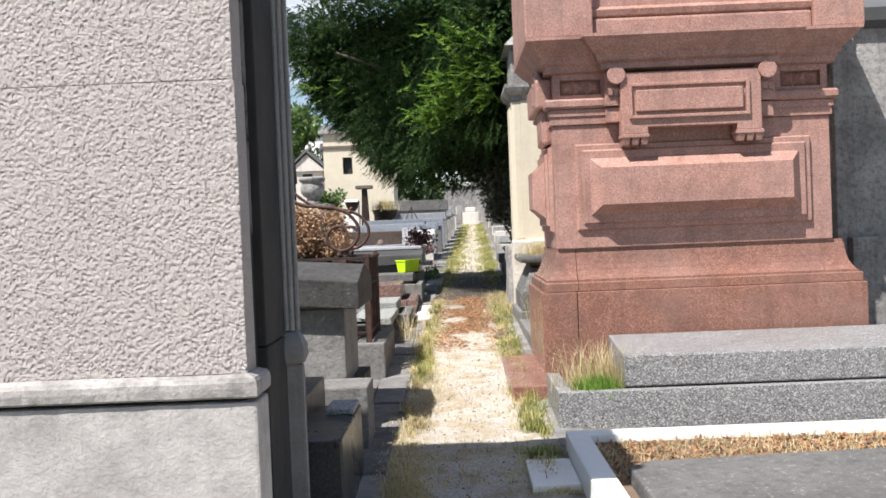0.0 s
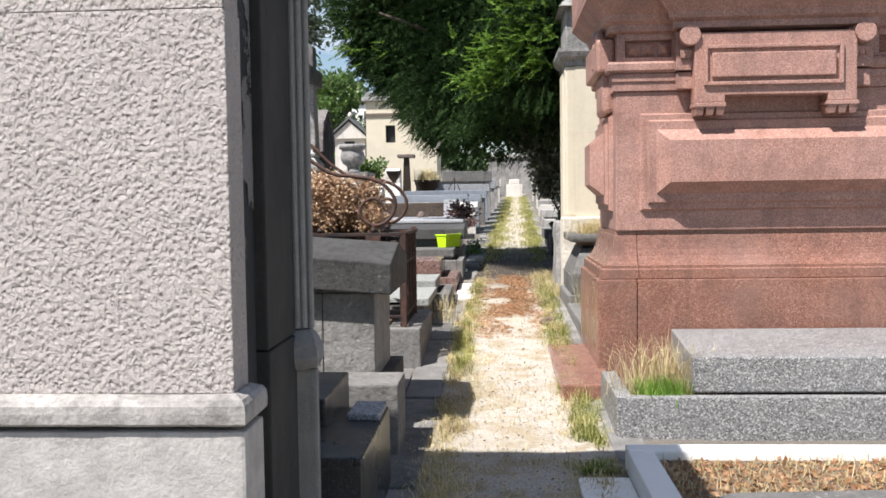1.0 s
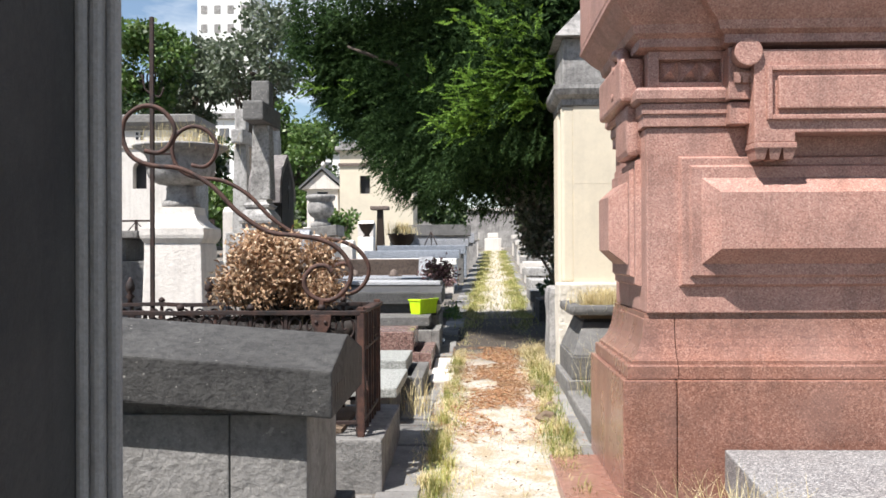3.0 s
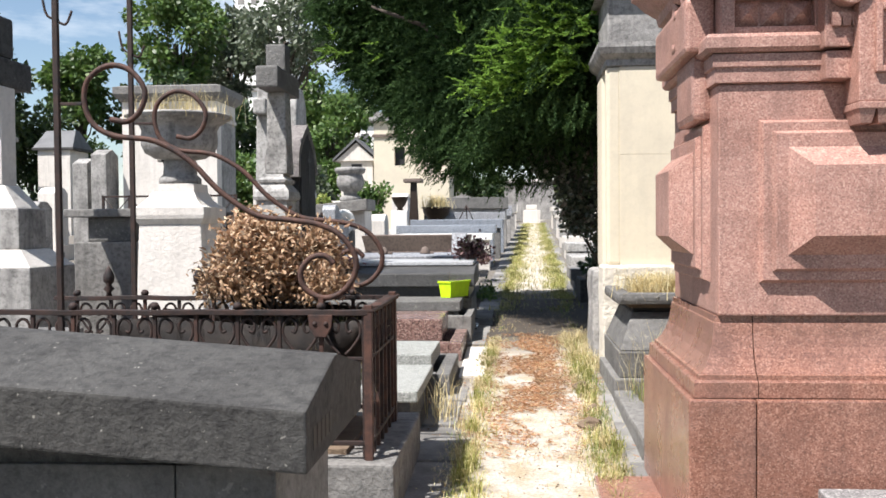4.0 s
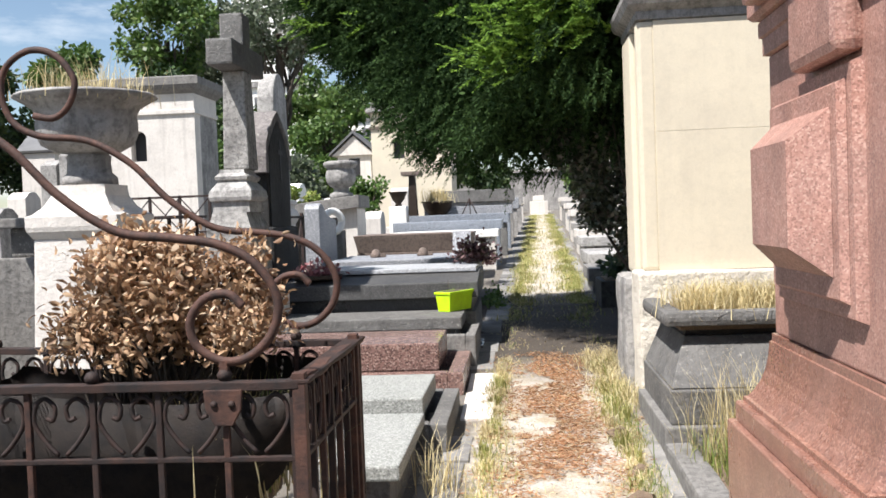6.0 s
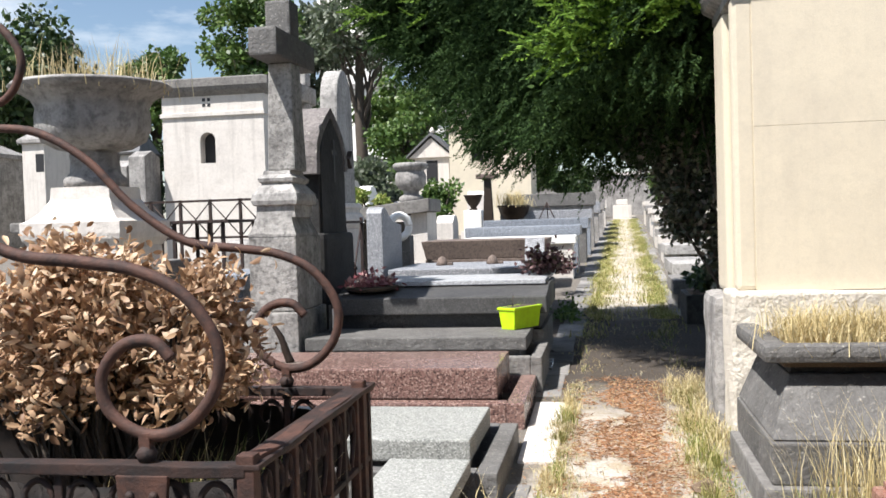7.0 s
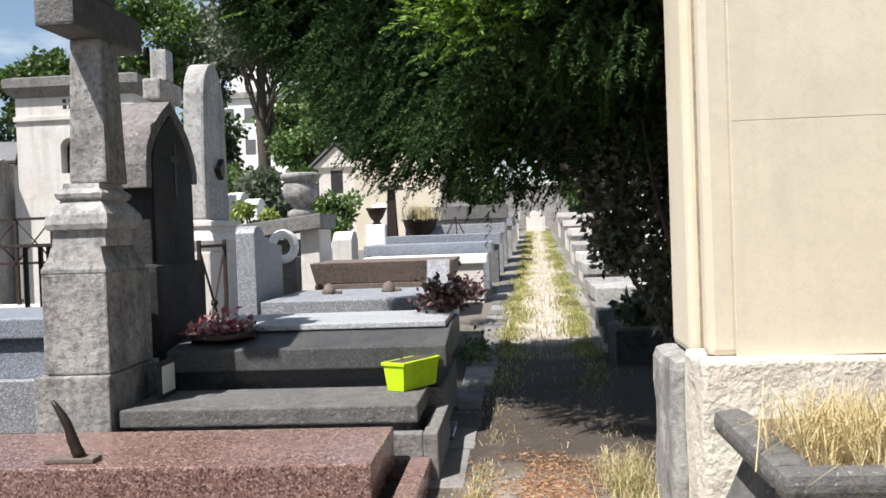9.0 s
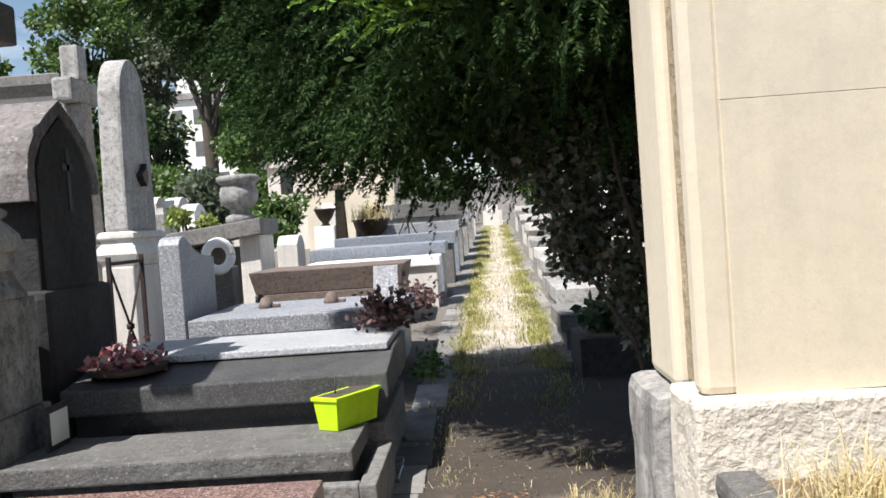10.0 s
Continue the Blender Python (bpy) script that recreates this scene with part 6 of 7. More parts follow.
    me = leaf_mesh("inner_crown", q, rng.normal(size=q.shape) + np.array([[0, 0, -0.5]]), rng.uniform(0.06, 0.12, len(q)), 0.22, M_YEW, rng, 0.2)
    ob = new("inner_crown", me)
    ob.parent, ob.matrix_parent_inverse = t, t.matrix_world.inverted()
    # unseen leaves above the view, added to block sky and shade the path
    m = 32000
    q = np.stack([rng.uniform(-1.9, 2.3, m), rng.uniform(12.1, 14.2, m), rng.uniform(4.4, 6.2, m)], 1)
    me = leaf_mesh("unseen_shade_crown", q, rng.normal(size=q.shape), rng.uniform(0.05, 0.095, m), 0.2, M_YEW, rng, 0.2)
    ob = new("unseen_shade_crown", me)
    ob.parent, ob.matrix_parent_inverse = t, t.matrix_world.inverted()
    # pale tips at the front, with sunlight put into their green
    cs = []
    for cx, cy, cz, sp, num in ((-0.2, 12.15, 2.95, 0.14, 36), (0.0, 12.05, 3.05, 0.16, 46), (0.2, 11.95, 3.25, 0.18, 55), (0.36, 11.85, 3.5, 0.2, 55), (0.28, 11.8, 3.9, 0.24, 40), (-0.1, 12.1, 3.35, 0.2, 24), (-1.9, 13.9, 3.7, 0.2, 14), (0.46, 11.85, 3.1, 0.1, 16)):
        cs.append(np.stack([rng.normal(cx, sp, num), rng.normal(cy, 0.06, num), rng.normal(cz, sp * 0.6, num)], 1))
    c = np.concatenate(cs)
    d = np.array([[-0.55, -0.6, -0.1]]) + rng.normal(0, 0.35, c.shape)
    d /= np.linalg.norm(d, axis=1, keepdims=True)
    f = rng.uniform(0, 1, (len(c), 34, 1))
    side = np.cross(d, np.array([[0, 0, 1.0]]) + rng.normal(0, 0.3, d.shape))
    side /= np.linalg.norm(side, axis=1, keepdims=True)
    s = rng.choice([-1.0, 1.0], f.shape)
    pos = c[:, None] + d[:, None] * f * 0.24
    al = d[:, None] * 0.7 + side[:, None] * s * (1.0 - 0.6 * f) + rng.normal(0, 0.12, pos.shape)
    size = (0.03 + 0.035 * (1 - f[..., 0]))
    me = leaf_mesh("lit_spray", pos.reshape(-1, 3), al.reshape(-1, 3), size.reshape(-1), 0.18, M_YEWLIT, rng, 0.15)
    ob = new("lit_spray", me)
    tagged(ob, "bright green tips with sunlight painted in")
    ob.parent, ob.matrix_parent_inverse = t, t.matrix_world.inverted()


yew()


def clump_tree(name, label, x, y, h, r, mat, n, leaf, trunk_h=0.35, clumps=26, squash=0.9, seed=0, base=None, bark=True, category="tree"):
    """A tapered trunk with limbs, and a crown of leaf clumps with gaps."""
    g = np.random.default_rng(seed)
    z0 = level(min(y, 60)) if base is None else base
    t = thing(name, (x, y, z0), label, category)
    cz = z0 + h - r * squash
    cen = g.normal(size=(clumps, 3))
    cen /= np.linalg.norm(cen, axis=1, keepdims=True)
    cen *= (r * g.uniform(0.35, 0.85, (clumps, 1)))
    cen[:, 2] *= squash
    cen += np.array([[x, y, cz]])
    if bark:
        bm = B()
        top = (x + g.normal(0, 0.1) * r, y, cz - 0.2 * r)
        branch(bm, (x, y, z0 - 0.1), top, 0.045 * h * 0.6 + 0.02, 0.02 * h * 0.5 + 0.015, 0.05)
        for c in cen[:14].tolist():
            branch(bm, (x, y, z0 + h * g.uniform(0.3, 0.55)), c, 0.012 * h * 0.6 + 0.01, 0.012, 0.12)
        part("trunk", bm, M_BARK, t)
    which = g.integers(0, clumps, n)
    cr = r * g.uniform(0.24, 0.42, clumps)
    v = g.normal(size=(n, 3))
    v /= np.linalg.norm(v, axis=1, keepdims=True)
    pos = cen[which] + v * cr[which][:, None] * g.uniform(0.35, 1.05, (n, 1)) * np.array([[1, 1, 0.8]])
    al = v * 0.6 + g.normal(0, 0.6, (n, 3)) + np.array([[0, 0, -0.3]])
    me = leaf_mesh("crown", pos, al, g.uniform(0.7, 1.3, n) * leaf, 0.32, mat, g, 0.25)
    ob = new("crown", me)
    ob.parent, ob.matrix_parent_inverse = t, t.matrix_world.inverted()
    return t


def holly():
    g = np.random.default_rng(3)
    t = thing("evergreen_shrub", (1.1, 13.2, level(13.2)), "dark glossy evergreen shrub under the yew", "shrub")
    bm = B()
    for k in range(7):
        branch(bm, (1.15 + g.normal(0, 0.1), 13.2 + g.normal(0, 0.1), 0.4), (g.uniform(0.4, 1.5), g.uniform(12.6, 13.3), g.uniform(1.6, 2.6)), 0.025, 0.008, 0.12)
    part("woody_stem", bm, M_BARK, t)
    n = 13000
    cen = np.array([[0.3, 13.3, 2.4], [0.5, 13.2, 2.2], [0.58, 13.2, 1.95], [0.75, 13.2, 1.75], [0.92, 13.25, 1.5], [0.72, 13.2, 2.45], [0.98, 13.25, 2.0], [1.15, 13.3, 1.6], [1.25, 13.4, 2.25], [0.42, 13.3, 2.7], [1.4, 13.5, 1.4], [1.5, 13.5, 1.8], [0.95, 13.2, 2.75], [0.62, 13.3, 1.7], [1.0, 13.35, 1.3], [0.8, 13.3, 2.1], [1.25, 13.4, 1.95], [0.6, 13.25, 2.6]])
    rad = np.array([0.2, 0.24, 0.22, 0.22, 0.2, 0.28, 0.28, 0.28, 0.34, 0.24, 0.26, 0.4, 0.3, 0.16, 0.2, 0.26, 0.3, 0.28])
    w = g.integers(0, len(cen), n)
    v = g.normal(size=(n, 3))
    v /= np.linalg.norm(v, axis=1, keepdims=True)
    pos = cen[w] + v * rad[w][:, None] * g.uniform(0.3, 1.1, (n, 1))
    me = leaf_mesh("leaves", pos, v * 0.5 + g.normal(0, 0.6, (n, 3)), g.uniform(0.04, 0.065, n), 0.32, M_HOLLY, g, 0.25)
    ob = new("leaves", me)
    ob.parent, ob.matrix_parent_inverse = t, t.matrix_world.inverted()


holly()

for a in (("broadleaf_tree", "slender grey-green tree with a forked trunk", -10.4, 46, 12.4, 2.9, M_TREE2, 4200, 0.26, 11),
          ("broadleaf_tree", "bright green young broadleaf tree", -7.7, 43, 6.2, 1.9, M_TREE, 4500, 0.2, 12),
          ("broadleaf_tree", "large dark green broadleaf tree", -24.8, 42, 10.4, 3.9, M_TREE3, 13000, 0.3, 13),
          ("broadleaf_tree", "round green tree behind the tombs", -22.3, 50, 9.6, 2.2, M_TREE, 6000, 0.3, 14),
          ("broadleaf_tree", "tall green tree behind the tombs", -19.4, 56, 14.2, 3.0, M_TREE, 6200, 0.32, 15),
          ("broadleaf_tree", "pale grey-green tree behind the tombs", -17.6, 60, 13.5, 3.0, M_TREE2, 7000, 0.3, 16),
          ("broadleaf_tree", "low green tree behind the tombs", -27.5, 48, 7.6, 2.6, M_TREE, 6000, 0.3, 17),
          ("broadleaf_tree", "dark green tree behind the tombs", -19.0, 52, 8.2, 2.6, M_TREE3, 6000, 0.3, 18),
          ("broadleaf_tree", "low dark tree behind the tombs", -14.5, 50, 7.0, 2.6, M_TREE3, 6000, 0.3, 19),
          ("broadleaf_tree", "green tree beyond the far wall", -10.5, 56, 8.5, 2.8, M_TREE, 6000, 0.3, 22),
          ("broadleaf_tree", "dark tree beyond the far wall", 9, 60, 9, 4.0, M_TREE3, 6000, 0.4, 21)):
    nm, lab, x, y, h, r, m, n, lf, sd = a
    clump_tree(nm, lab, x, y, h, r, m, n, lf, seed=sd, squash=1.15)
for a in (("shrub", "green leafy shrub between tombs", -3.2, 24.0, 1.75, 0.55, M_TREE, 2200, 0.1, 31), ("shrub", "yellow-green shrub on a tomb", -4.0, 21.4, 1.6, 0.35, M_GRASS, 900, 0.08, 32),
          ("shrub", "grey-green bush between tombs", -5.6, 27.5, 2.4, 1.0, M_TREE2, 3500, 0.14, 33), ("shrub", "dark bush behind tombs", -8.5, 27, 2.6, 1.3, M_TREE3, 3500, 0.18, 34),
          ("shrub", "green bush behind tombs", -6.9, 41, 3.2, 1.8, M_TREE, 4000, 0.2, 35), ("shrub", "green bush behind tombs", -11.5, 40, 4.5, 2.5, M_TREE, 5000, 0.24, 36), ("shrub", "dark bush behind tombs", -21.5, 46, 5.6, 2.8, M_TREE3, 5000, 0.24, 37),
          ("shrub", "dark bush behind tombs", -22.9, 46, 5.2, 2.2, M_TREE3, 4500, 0.2, 41),
          ("shrub", "green plants in a stone box", 1.1, 15.8, 0.7, 0.3, M_TREE3, 500, 0.1, 38), ("shrub", "dark bush before the far wall", -1.6, 48, 3.4, 1.5, M_TREE3, 4500, 0.2, 40), ("shrub", "green bush before the far wall", -4.2, 49, 3.9, 1.8, M_TREE, 4500, 0.22, 41), ("shrub", "pale bush beside the path", 2.6, 44, 2.4, 1.2, M_TREE, 2500, 0.16, 39)):
    nm, lab, x, y, h, r, m, n, lf, sd = a
    clump_tree(nm, lab, x, y, h, r, m, n, lf, seed=sd, clumps=12, category="shrub")


def dead_bush():
    g = np.random.default_rng(5)
    t = thing("withered_shrub", (-1.3, 7.75, 0.9), "withered shrub with curled brown leaves", "shrub")
    bm = B()
    tips = []
    for k in range(200):
        a, r = g.uniform(0, 2 * math.pi), g.uniform(0.02, 1) ** 0.5
        if noise.noise(Vector((r * math.cos(a) * 2.4, r * math.sin(a) * 2.4, 5.5))) < -0.12:
            continue
        r *= g.choice([1.0, 1.0, 1.0, 1.2])
        e = (-1.25 + 0.27 * r * math.cos(a), 7.76 + 0.24 * r * math.sin(a), 1.36 + 0.34 * g.uniform(0.0, 1) * (1.1 - 0.25 * r * r))
        tips.append(e)
        branch(bm, (-1.3 + g.normal(0, 0.06), 7.75 + g.normal(0, 0.05), 0.88), e, 0.007, 0.0025, 0.12)
    part("woody_stem", bm, M_BARK, t)
    tips = np.array(tips)
    n = 15000
    w = g.integers(0, len(tips), n)
    pos = tips[w] + g.normal(0, 1, (n, 3)) * np.array([[0.042, 0.04, 0.045]]) - np.array([[0, 0, 0.03]])
    al = g.normal(0, 0.7, (n, 3)) + (pos - np.array([[-1.3, 7.75, 1.2]])) * 1.5 + np.array([[0, 0, -0.15]])
    ok = pos[:, 2] > 1.33 + g.uniform(-0.06, 0.03, n)
    pos, al = pos[ok], al[ok]
    me = curled_leaves("leaves", pos, al, g.uniform(0.02, 0.04, len(pos)), 0.21, M_DEAD, g, 1.5)
    ob = new("leaves", me)
    ob.parent, ob.matrix_parent_inverse = t, t.matrix_world.inverted()


dead_bush()


def stuff(name, me, label, category="grass"):
    return tagged(new(name, me), label, category, kind="stuff")


def ground_z(x, y):
    return np.where(y < 8.4, 0.05 * y, 0.42 + 0.033 * (y - 8.4))


M_CRUMB = leafy("leaf_crumbs", (0.07, 0.045, 0.025), (0.26, 0.19, 0.11), (0.5, 0.45, 0.36), 0.85, 0.05)


def path_grass():
    g = np.random.default_rng(9)

    def strip(n, off, spread, y0, y1, power=1.6):
        y = y0 + (y1 - y0) * g.uniform(0, 1, n) ** power
        mid = np.where(y > 9, 0.06 + 0.021 * (y - 9), 0.06)
        patch = np.array([noise.noise(Vector((off * 9, yy * 1.7, 3.0))) for yy in y.tolist()])
        keep = (patch > -0.25) & ((g.uniform(0, 1, n) < 0.22) | (y < 12.3) | (y > 15.8))
        x = mid + off + g.normal(0, spread, n) + 0.05 * np.sin(y * 2.1)
        p = np.stack([x, y, ground_z(x, y) - 0.005], 1)
        return p[keep]
    dry = np.concatenate([strip(16000, -0.35, 0.07, 4.4, 46), strip(15000, 0.38, 0.075, 4.4, 46), strip(5000, 0.0, 0.2, 4.6, 40)])
    stuff("dry_grass", blade_mesh("dry_grass", dry, g.uniform(0.015, 0.06, len(dry)), g.uniform(0.5, 1.8, len(dry)), 0.0018, M_STRAW, g), "short dry straw grass along the path edges")
    gr = np.concatenate([strip(2600, -0.36, 0.05, 7.0, 46), strip(12000, 0.4, 0.05, 5.0, 46)])
    stuff("green_grass", blade_mesh("green_grass", gr, g.uniform(0.02, 0.085, len(gr)), g.uniform(0.3, 1.2, len(gr)), 0.002, M_GRASS, g), "thin green grass tufts along the path edges")
    far = np.concatenate([strip(9000, -0.33, 0.1, 14.5, 46, 1.2), strip(9500, 0.36, 0.1, 14.5, 46, 1.2), strip(1500, 0.0, 0.2, 14.5, 46, 1.2)])
    stuff("far_path_grass", blade_mesh("far_path_grass", far, g.uniform(0.03, 0.09, len(far)), g.uniform(0.3, 1.2, len(far)), 0.005, M_FARGRASS, g), "yellowing grass strips along the far path")
    # clumps that stand up from the strips: green ones beside the right edging, straw on both sides
    for name, lab, mat, runs, hh in (("path_weed_tufts", "upright green weed tufts along the path", M_WEED, ((0.37, 58, 5.3, 12.4), (-0.36, 22, 6.8, 12.0), (0.4, 50, 16.0, 30.0), (-0.36, 50, 15.8, 30.0)), (0.05, 0.17)),
                                     ("path_straw_tufts", "bleached straw tufts along the path edges", M_STRAW, ((0.36, 55, 4.6, 12.6), (-0.38, 75, 4.5, 12.4)), (0.03, 0.12))):
        ps, hs = [], []
        for off, k, y0, y1 in runs:
            for _ in range(k):
                yy = g.uniform(y0, y1)
                xx = 0.06 + 0.021 * max(0.0, yy - 9) + off + g.normal(0, 0.035)
                m = int(g.uniform(18, 60))
                q = np.stack([g.normal(xx, 0.022, m), g.normal(yy, 0.05, m)], 1)
                ps.append(np.concatenate([q, ground_z(q[:, 0], q[:, 1])[:, None] - 0.004], 1))
                hs.append(g.uniform(hh[0], hh[1]) * g.uniform(0.4, 1.0, m))
        ps, hs = np.concatenate(ps), np.concatenate(hs)
        stuff(name, blade_mesh(name, ps, hs, g.uniform(0.2, 1.1, len(ps)), 0.0028, mat, g), lab)
    # twigs, pebbles and leaf crumbs trodden into the path
    n = 5500
    y = 3.2 + 26 * g.uniform(0, 1, n) ** 1.8
    x = 0.06 + 0.021 * np.maximum(0, y - 9) + g.normal(0, 0.26, n)
    p = np.stack([x, y, ground_z(x, y) + 0.004 + g.uniform(0, 0.01, n)], 1)
    stuff("path_crumbs", leaf_mesh("path_crumbs", p, g.normal(0, 1, (n, 3)) * np.array([[1, 1, 0.15]]), g.uniform(0.005, 0.02, n), 0.25, M_CRUMB, g, 0.2), "scattered leaf crumbs and twigs on the path", "litter")
    # needle litter under the yew
    n = 26000
    y = 8.2 + 4.5 * g.beta(1.5, 1.5, n)
    x = 0.06 + 0.021 * np.maximum(0, y - 9) + g.normal(0, 0.2, n)
    p = np.stack([x, y, ground_z(x, y) + 0.006 + g.uniform(0, 0.012, n)], 1)
    p = p[np.array([noise.noise(Vector((a * 3.1, b * 1.6, 7.0))) + 0.5 * noise.noise(Vector((a * 9, b * 7, 2.0))) for a, b in zip(x.tolist(), y.tolist())]) > -0.16]
    n = len(p)
    al = g.normal(0, 1, (n, 3)) * np.array([[1, 1, 0.12]])
    stuff("needle_litter", leaf_mesh("needle_litter", p, al, g.uniform(0.012, 0.045, n), 0.08, M_NEEDLE, g, 0.05), "fallen brown needles on the path", "litter")
    # litter and straw on the grave bed and soils
    n = 5000
    x, y = g.uniform(0.7, 3.2, n), g.uniform(4.2, 5.0, n)
    p = np.stack([x, y, np.full(n, 0.325)], 1)
    stuff("dead_leaf_litter", leaf_mesh("dead_leaf_litter", p, g.normal(0, 1, (n, 3)) * np.array([[1, 1, 0.25]]), g.uniform(0.015, 0.045, n), 0.25, M_NEEDLE, g, 0.3), "dry leaf litter on the grave bed", "litter")
    p2 = np.stack([g.uniform(0.7, 3.2, 2500), g.uniform(4.25, 5.0, 2500), np.full(2500, 0.32)], 1)
    stuff("bed_straw", blade_mesh("bed_straw", p2, g.uniform(0.02, 0.07, 2500), g.uniform(0.6, 1.6, 2500), 0.002, M_STRAW, g), "dry straw on the grave bed")


path_grass()


def tuft(name, label, x, y, z, sx, sy, n, h0, h1, mat, seed, lean=(0.1, 0.7), width=0.0022):
    g = np.random.default_rng(seed)
    p = np.stack([g.normal(x, sx, n), g.normal(y, sy, n), np.full(n, z)], 1)
    ob = new(name, blade_mesh(name, p, g.uniform(h0, h1, n), g.uniform(lean[0], lean[1], n), width, mat, g))
    return tagged(ob, label, "grass", kind="stuff")


tuft("green_grass_tuft", "fresh green grass tuft at the granite tomb", 0.82, 5.68, 0.45, 0.06, 0.04, 800, 0.05, 0.16, M_FRESH, 41, width=0.003)
tuft("straw_tuft", "tall dry straw tuft at the granite tomb", 0.84, 5.78, 0.45, 0.12, 0.06, 420, 0.12, 0.4, M_STRAW, 42, (0.1, 0.9))
for k, (x, w) in enumerate(((0.95, 0.1), (1.15, 0.12), (1.4, 0.14), (1.75, 0.2), (2.1, 0.15))):
    tuft("planter_straw", "drooping dry straw in a stone planter", x, 10.2, 1.14, w, 0.14, 900, 0.08, 0.26, M_STRAW, 50 + k, (0.3, 1.3))
tuft("vase_straw", "dry grass in a stone vase", -2.47, 9.85, 2.44, 0.16, 0.14, 420, 0.06, 0.3, M_STRAW, 60, (0.1, 0.7))
tuft("bowl_straw", "dry grass in a bowl planter", -1.9, 25.6, 2.05, 0.14, 0.14, 400, 0.15, 0.45, M_STRAW, 61, (0.2, 1.0), 0.006)
tuft("wall_foot_straw", "tall dry weeds before the stone planter", 1.02, 9.45, 0.46, 0.14, 0.1, 420, 0.2, 0.62, M_STRAW, 62, (0.1, 0.6))
tuft("wall_foot_grass", "green weeds before the stone planter", 0.9, 9.3, 0.46, 0.12, 0.14, 160, 0.08, 0.28, M_GRASS, 63, (0.2, 0.9), 0.003)
tuft("railed_plot_grass", "dry grass inside the railing", -1.0, 7.7, 0.9, 0.1, 0.12, 350, 0.1, 0.4, M_STRAW, 64, (0.1, 0.8))
tuft("railed_plot_grass", "green weeds inside the railing", -1.0, 7.8, 0.9, 0.08, 0.1, 250, 0.1, 0.35, M_GRASS, 65, (0.1, 0.8), 0.004)
tuft("path_side_straw", "dry bleached weeds beside a kerb", -0.5, 9.1, 0.45, 0.05, 0.1, 70, 0.15, 0.35, M_STRAW, 66, (0.3, 1.2))
for k, (x, y) in enumerate(((0.62, 11.9), (0.5, 11.4), (0.6, 12.3), (0.58, 10.9), (0.45, 12.1))):
    tuft("wall_foot_straw", "dry straw at the foot of the cream tomb", x, y, level(y), 0.07, 0.16, 240, 0.04, 0.17, M_STRAW, 70 + k, (0.4, 1.5))


# ---- small things on the graves ----
def lime_planter():
    t = thing("flower_box", (-0.68, 12.77, 0.93), "lime green plastic flower box on a dark slab", "planter")
    z, corner = 0.932, Vector((-0.695, 12.66, 0))
    along, across = Vector((0.5, 0.866, 0)), Vector((-0.866, 0.5, 0))

    def ring(bm, out, zz, inner=0.0):
        return [bm.verts.new(corner + along * u + across * v + Vector((0, 0, zz))) for u, v in ((-out, -out), (0.36 + out, -out), (0.36 + out, 0.15 + out), (-out, 0.15 + out))]

    def shell(name, levels, material, up, label=""):
        bm = B()
        rings = [ring(bm, o, zz) for o, zz in levels]
        bm.faces.new(rings[0]), bm.faces.new(rings[-1])
        for p, q in zip(rings, rings[1:]):
            for i in range(4):
                bm.faces.new((p[i], p[(i + 1) % 4], q[(i + 1) % 4], q[i]))
        bmesh.ops.recalc_face_normals(bm, faces=bm.faces[:])
        bmesh.ops.bevel(bm, geom=bm.edges[:], offset=0.003, segments=2, profile=0.6, affect="EDGES")
        return part(name, bm, material, up, label)

    trough = shell("box", [(-0.016, z), (0.0, z + 0.15)], M_LIMEPLASTIC, t)
    shell("rim", [(0.004, z + 0.146), (0.009, z + 0.15), (0.009, z + 0.168)], M_LIMEPLASTIC, trough)
    shell("soil", [(-0.012, z + 0.155), (-0.012, z + 0.1695)], M_BARK, t, "dark dry soil")
    part("stick", tube(B(), [(-0.72, 12.8, z + 0.165), (-0.715, 12.8, z + 0.26)], 0.004, 5), M_BARK, t)


lime_planter()


def cross_ornament():
    t = thing("bronze_ornament", (-2.09, 11.45, 0.857), "leaning dark bronze figure on a small wooden base", "ornament")
    part("base", bx(-2.21, -1.975, 11.4, 11.5, 0.857, 0.877, 0.004), M_BROWNST, t)
    part("stem", tube(B(), smooth_line([(-2.06, 11.45, 0.876), (-2.09, 11.45, 0.95), (-2.12, 11.45, 1.04), (-2.18, 11.45, 1.14)], 4), [0.03, 0.03, 0.028, 0.026, 0.027, 0.026, 0.024, 0.022, 0.022, 0.02, 0.017, 0.014, 0.008], 7), M_BRONZE, t)


cross_ornament()


def heap(name, label, x, y, z, sx, sy, sz, n, size, mat, seed, category="flowers"):
    g = np.random.default_rng(seed)
    p = np.stack([g.normal(x, sx, n), g.normal(y, sy, n), z + np.abs(g.normal(0, sz, n))], 1)
    ob = new(name, leaf_mesh(name, p, g.normal(0, 1, (n, 3)) + np.array([[0, 0, 0.4]]), g.uniform(0.6, 1.3, n) * size, 0.35, mat, g, 0.4))
    return tagged(ob, label, category, kind="stuff")


t = thing("flower_basket", (-1.95, 13.25, 1.21), "dark shallow basket of faded silk flowers", "flowers")
part("basket", lathe(B(), [(0.12, 1.205), (0.2, 1.215), (0.23, 1.25), (0.2, 1.25), (0.001, 1.24)], -1.95, 13.25, 20), M_BARK, t)
heap("silk_flowers", "faded pink and cream silk flowers", -1.95, 13.25, 1.24, 0.09, 0.09, 0.045, 420, 0.05, M_CLOTH, 81)
t = thing("flower_pot", (-0.58, 14.1, 1.0), "small dark pot of withered heather", "planter")
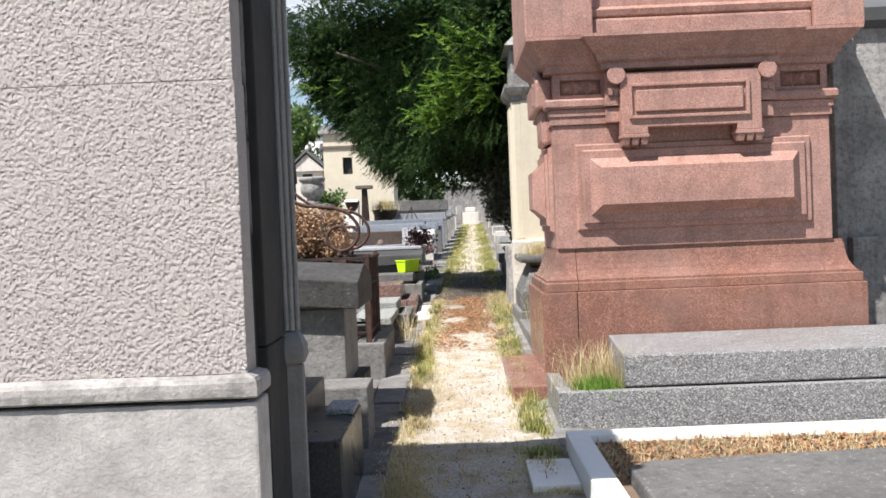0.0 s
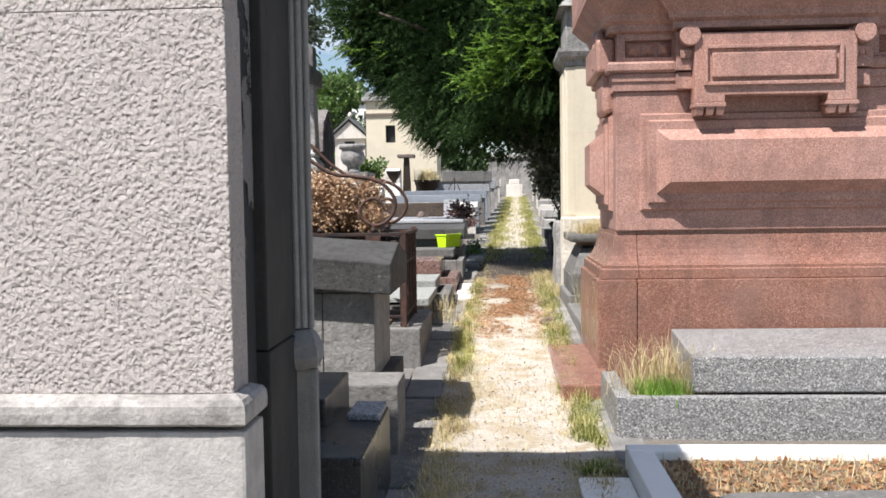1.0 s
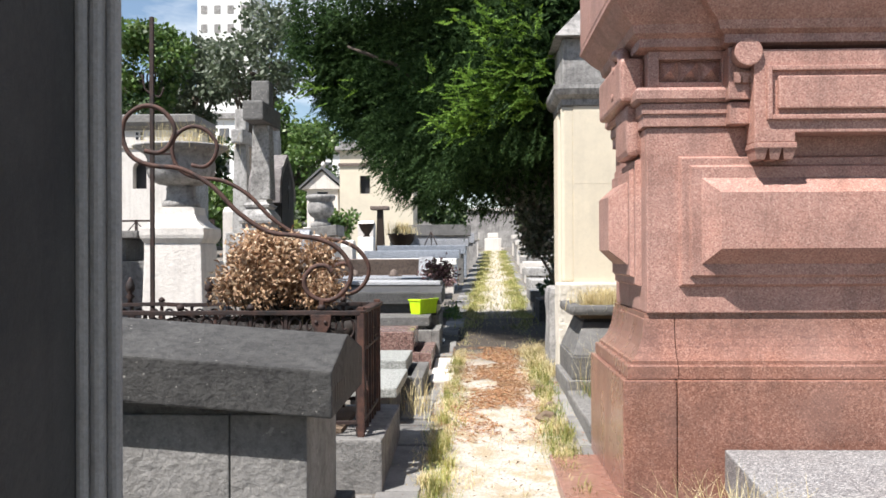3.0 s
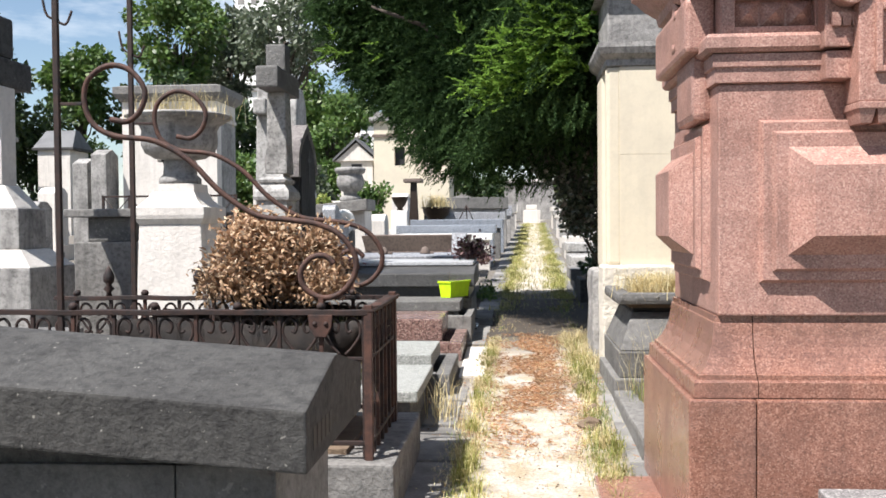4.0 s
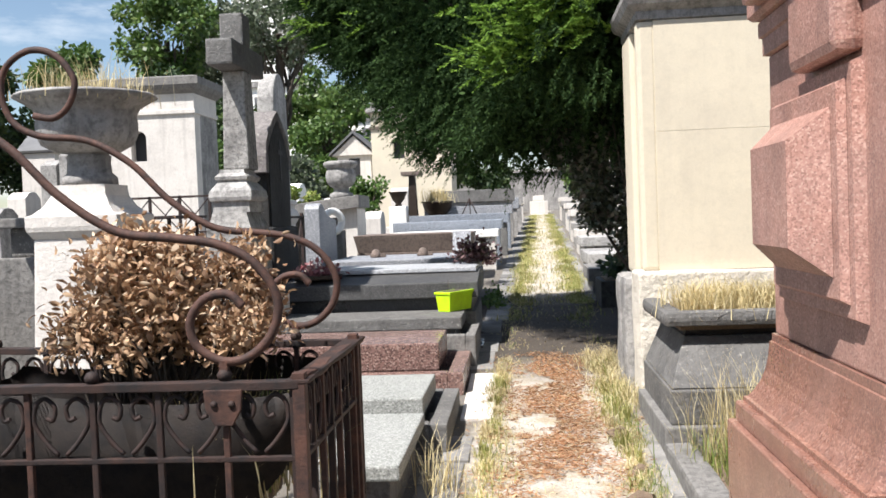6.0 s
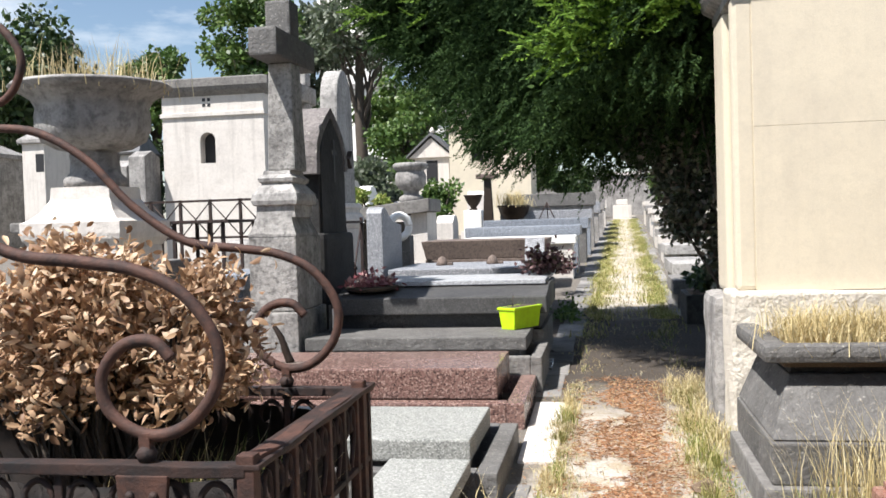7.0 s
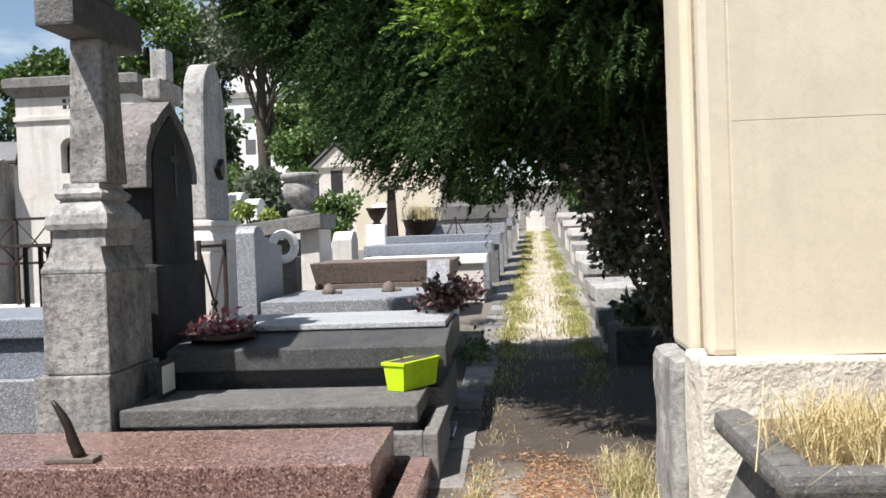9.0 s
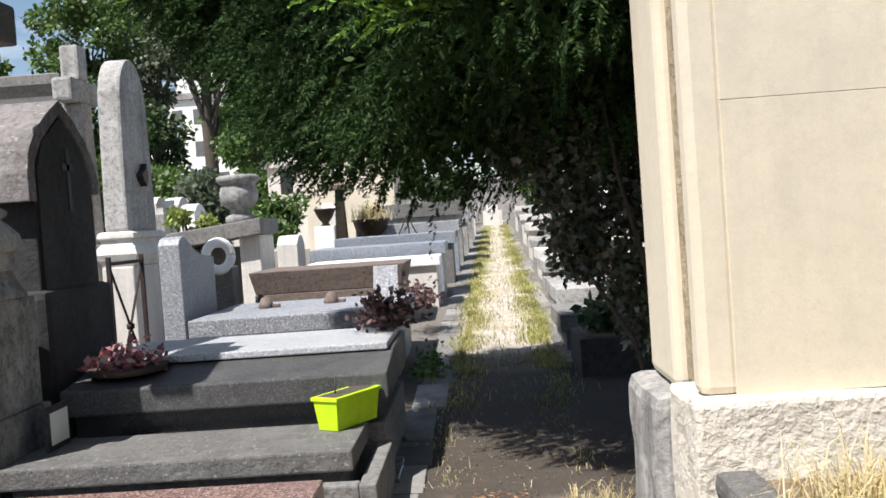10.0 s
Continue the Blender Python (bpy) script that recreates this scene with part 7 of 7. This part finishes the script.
part("pot", lathe(B(), [(0.06, 1.25), (0.08, 1.34), (0.085, 1.35), (0.08, 1.36), (0.001, 1.34)], -0.56, 14.1, 16), M_GREY, t)
g2 = np.random.default_rng(82)
heap("heather", "withered reddish heather in a pot", -0.56, 14.1, 1.3, 0.09, 0.09, 0.09, 700, 0.05, M_HEATHER, 82, "plant")
heap("roadside_plant", "green leafy plant at the foot of a grave", -0.42, 15.9, 0.68, 0.07, 0.2, 0.08, 350, 0.05, M_TREE, 83, "plant")
heap("roadside_heather", "reddish dry plant on a grave edge", -0.62, 18.2, 1.05, 0.1, 0.2, 0.1, 600, 0.05, M_HEATHER, 84, "plant")
for x, y in ((-1.95, 16.75), (-1.35, 16.85)):
    t = thing("grave_ornament", (x, y, 1.25), "small brown ceramic ornament on a granite slab", "ornament", "small ornaments")
    part("body", lathe(B(), [(0.07, 1.25), (0.08, 1.26), (0.06, 1.3), (0.045, 1.34), (0.001, 1.36)], x, y, 10), M_BROWNST, t)
    part("leaf", bx(x + 0.05, x + 0.13, y - 0.03, y + 0.03, 1.25, 1.28, 0.006), M_BROWNST, t)
t = thing("memorial_plaque", (-0.85, 17.2, 1.25), "tilted pale marble plaque on a slab", "plaque")
part("plate", prism(B(), [(17.1, 1.25), (17.22, 1.55), (17.25, 1.55), (17.13, 1.25)], "x", -0.98, -0.74, 0.004), M_PALEGR, t)
t = thing("photo_plaque", (-2.3, 12.5, 0.9), "small white plaque in a dark frame leaning on a pedestal", "plaque")
part("frame", prism(B(), [(12.6, 0.93), (12.85, 0.93), (12.85, 1.15), (12.6, 1.15)], "x", -2.14, -2.12, 0.004), M_DARK, t)
part("plate", prism(B(), [(12.63, 0.96), (12.82, 0.96), (12.82, 1.12), (12.63, 1.12)], "x", -2.12, -2.115), M_WHITE, t)
for x, y, r in ((0.42, 10.05, 0.06), (0.44, 9.75, 0.05), (0.4, 8.9, 0.075), (0.46, 9.35, 0.045)):
    t = thing("fallen_clod", (x, y, level(y)), "dark clump of fallen needles on the path", "clod", "clods on the path")
    bm = B()
    bmesh.ops.create_icosphere(bm, subdivisions=2, radius=r)
    for v in bm.verts:
        v.co.z *= 0.65
        v.co += noise.noise_vector(v.co * 22) * 0.03
    bmesh.ops.translate(bm, verts=bm.verts, vec=(x, y, level(y) + 0.015))
    part("clump", bm, M_SOIL, t)

# flagstones that edge the path, each laid singly
pav = thing("path_edging", (0, 10, level(10)), "rows of worn grey edging stones beside the path", "edging", kind="structure")
ge = np.random.default_rng(11)
for s in (-1, 1):
    y = 4.3 if s < 0 else 5.2
    while y < 44:
        ln = ge.uniform(0.45, 0.95) * (1 if y < 20 else 2)
        mid = path_mid(y + ln / 2)
        x0, x1 = (mid - 0.68, mid - 0.45) if s < 0 else (mid + 0.49, mid + 0.64)
        x0 += ge.uniform(-0.02, 0.02)
        x1 += ge.uniform(-0.03, 0.03)
        top0, top1 = level(y) + 0.01 + ge.uniform(-0.006, 0.01), level(y + ln) + 0.01 + ge.uniform(-0.006, 0.01)
        bm = B()
        prism(bm, [(y + 0.008, top0 - 0.15), (y + 0.008, top0), (y + ln - 0.008, top1), (y + ln - 0.008, top1 - 0.15)], "x", x0, x1, 0.008)
        if (s > 0 and 10.2 < y < 15.5) or (s < 0 and 10.0 < y < 11.7):
            bm.free()
            y += ln
            continue
        part("edging_stone", bm, M_KERB, pav)
        y += ln
bm = B()
prism(bm, [(10.46, level(10.46) - 0.12), (10.46, level(10.46) + 0.015), (11.83, level(11.83) + 0.015), (11.83, level(11.83) - 0.12)], "x", -0.49, -0.29, 0.006)
part("edging_stone", bm, M_PALE, pav, "pale limestone edging slab")
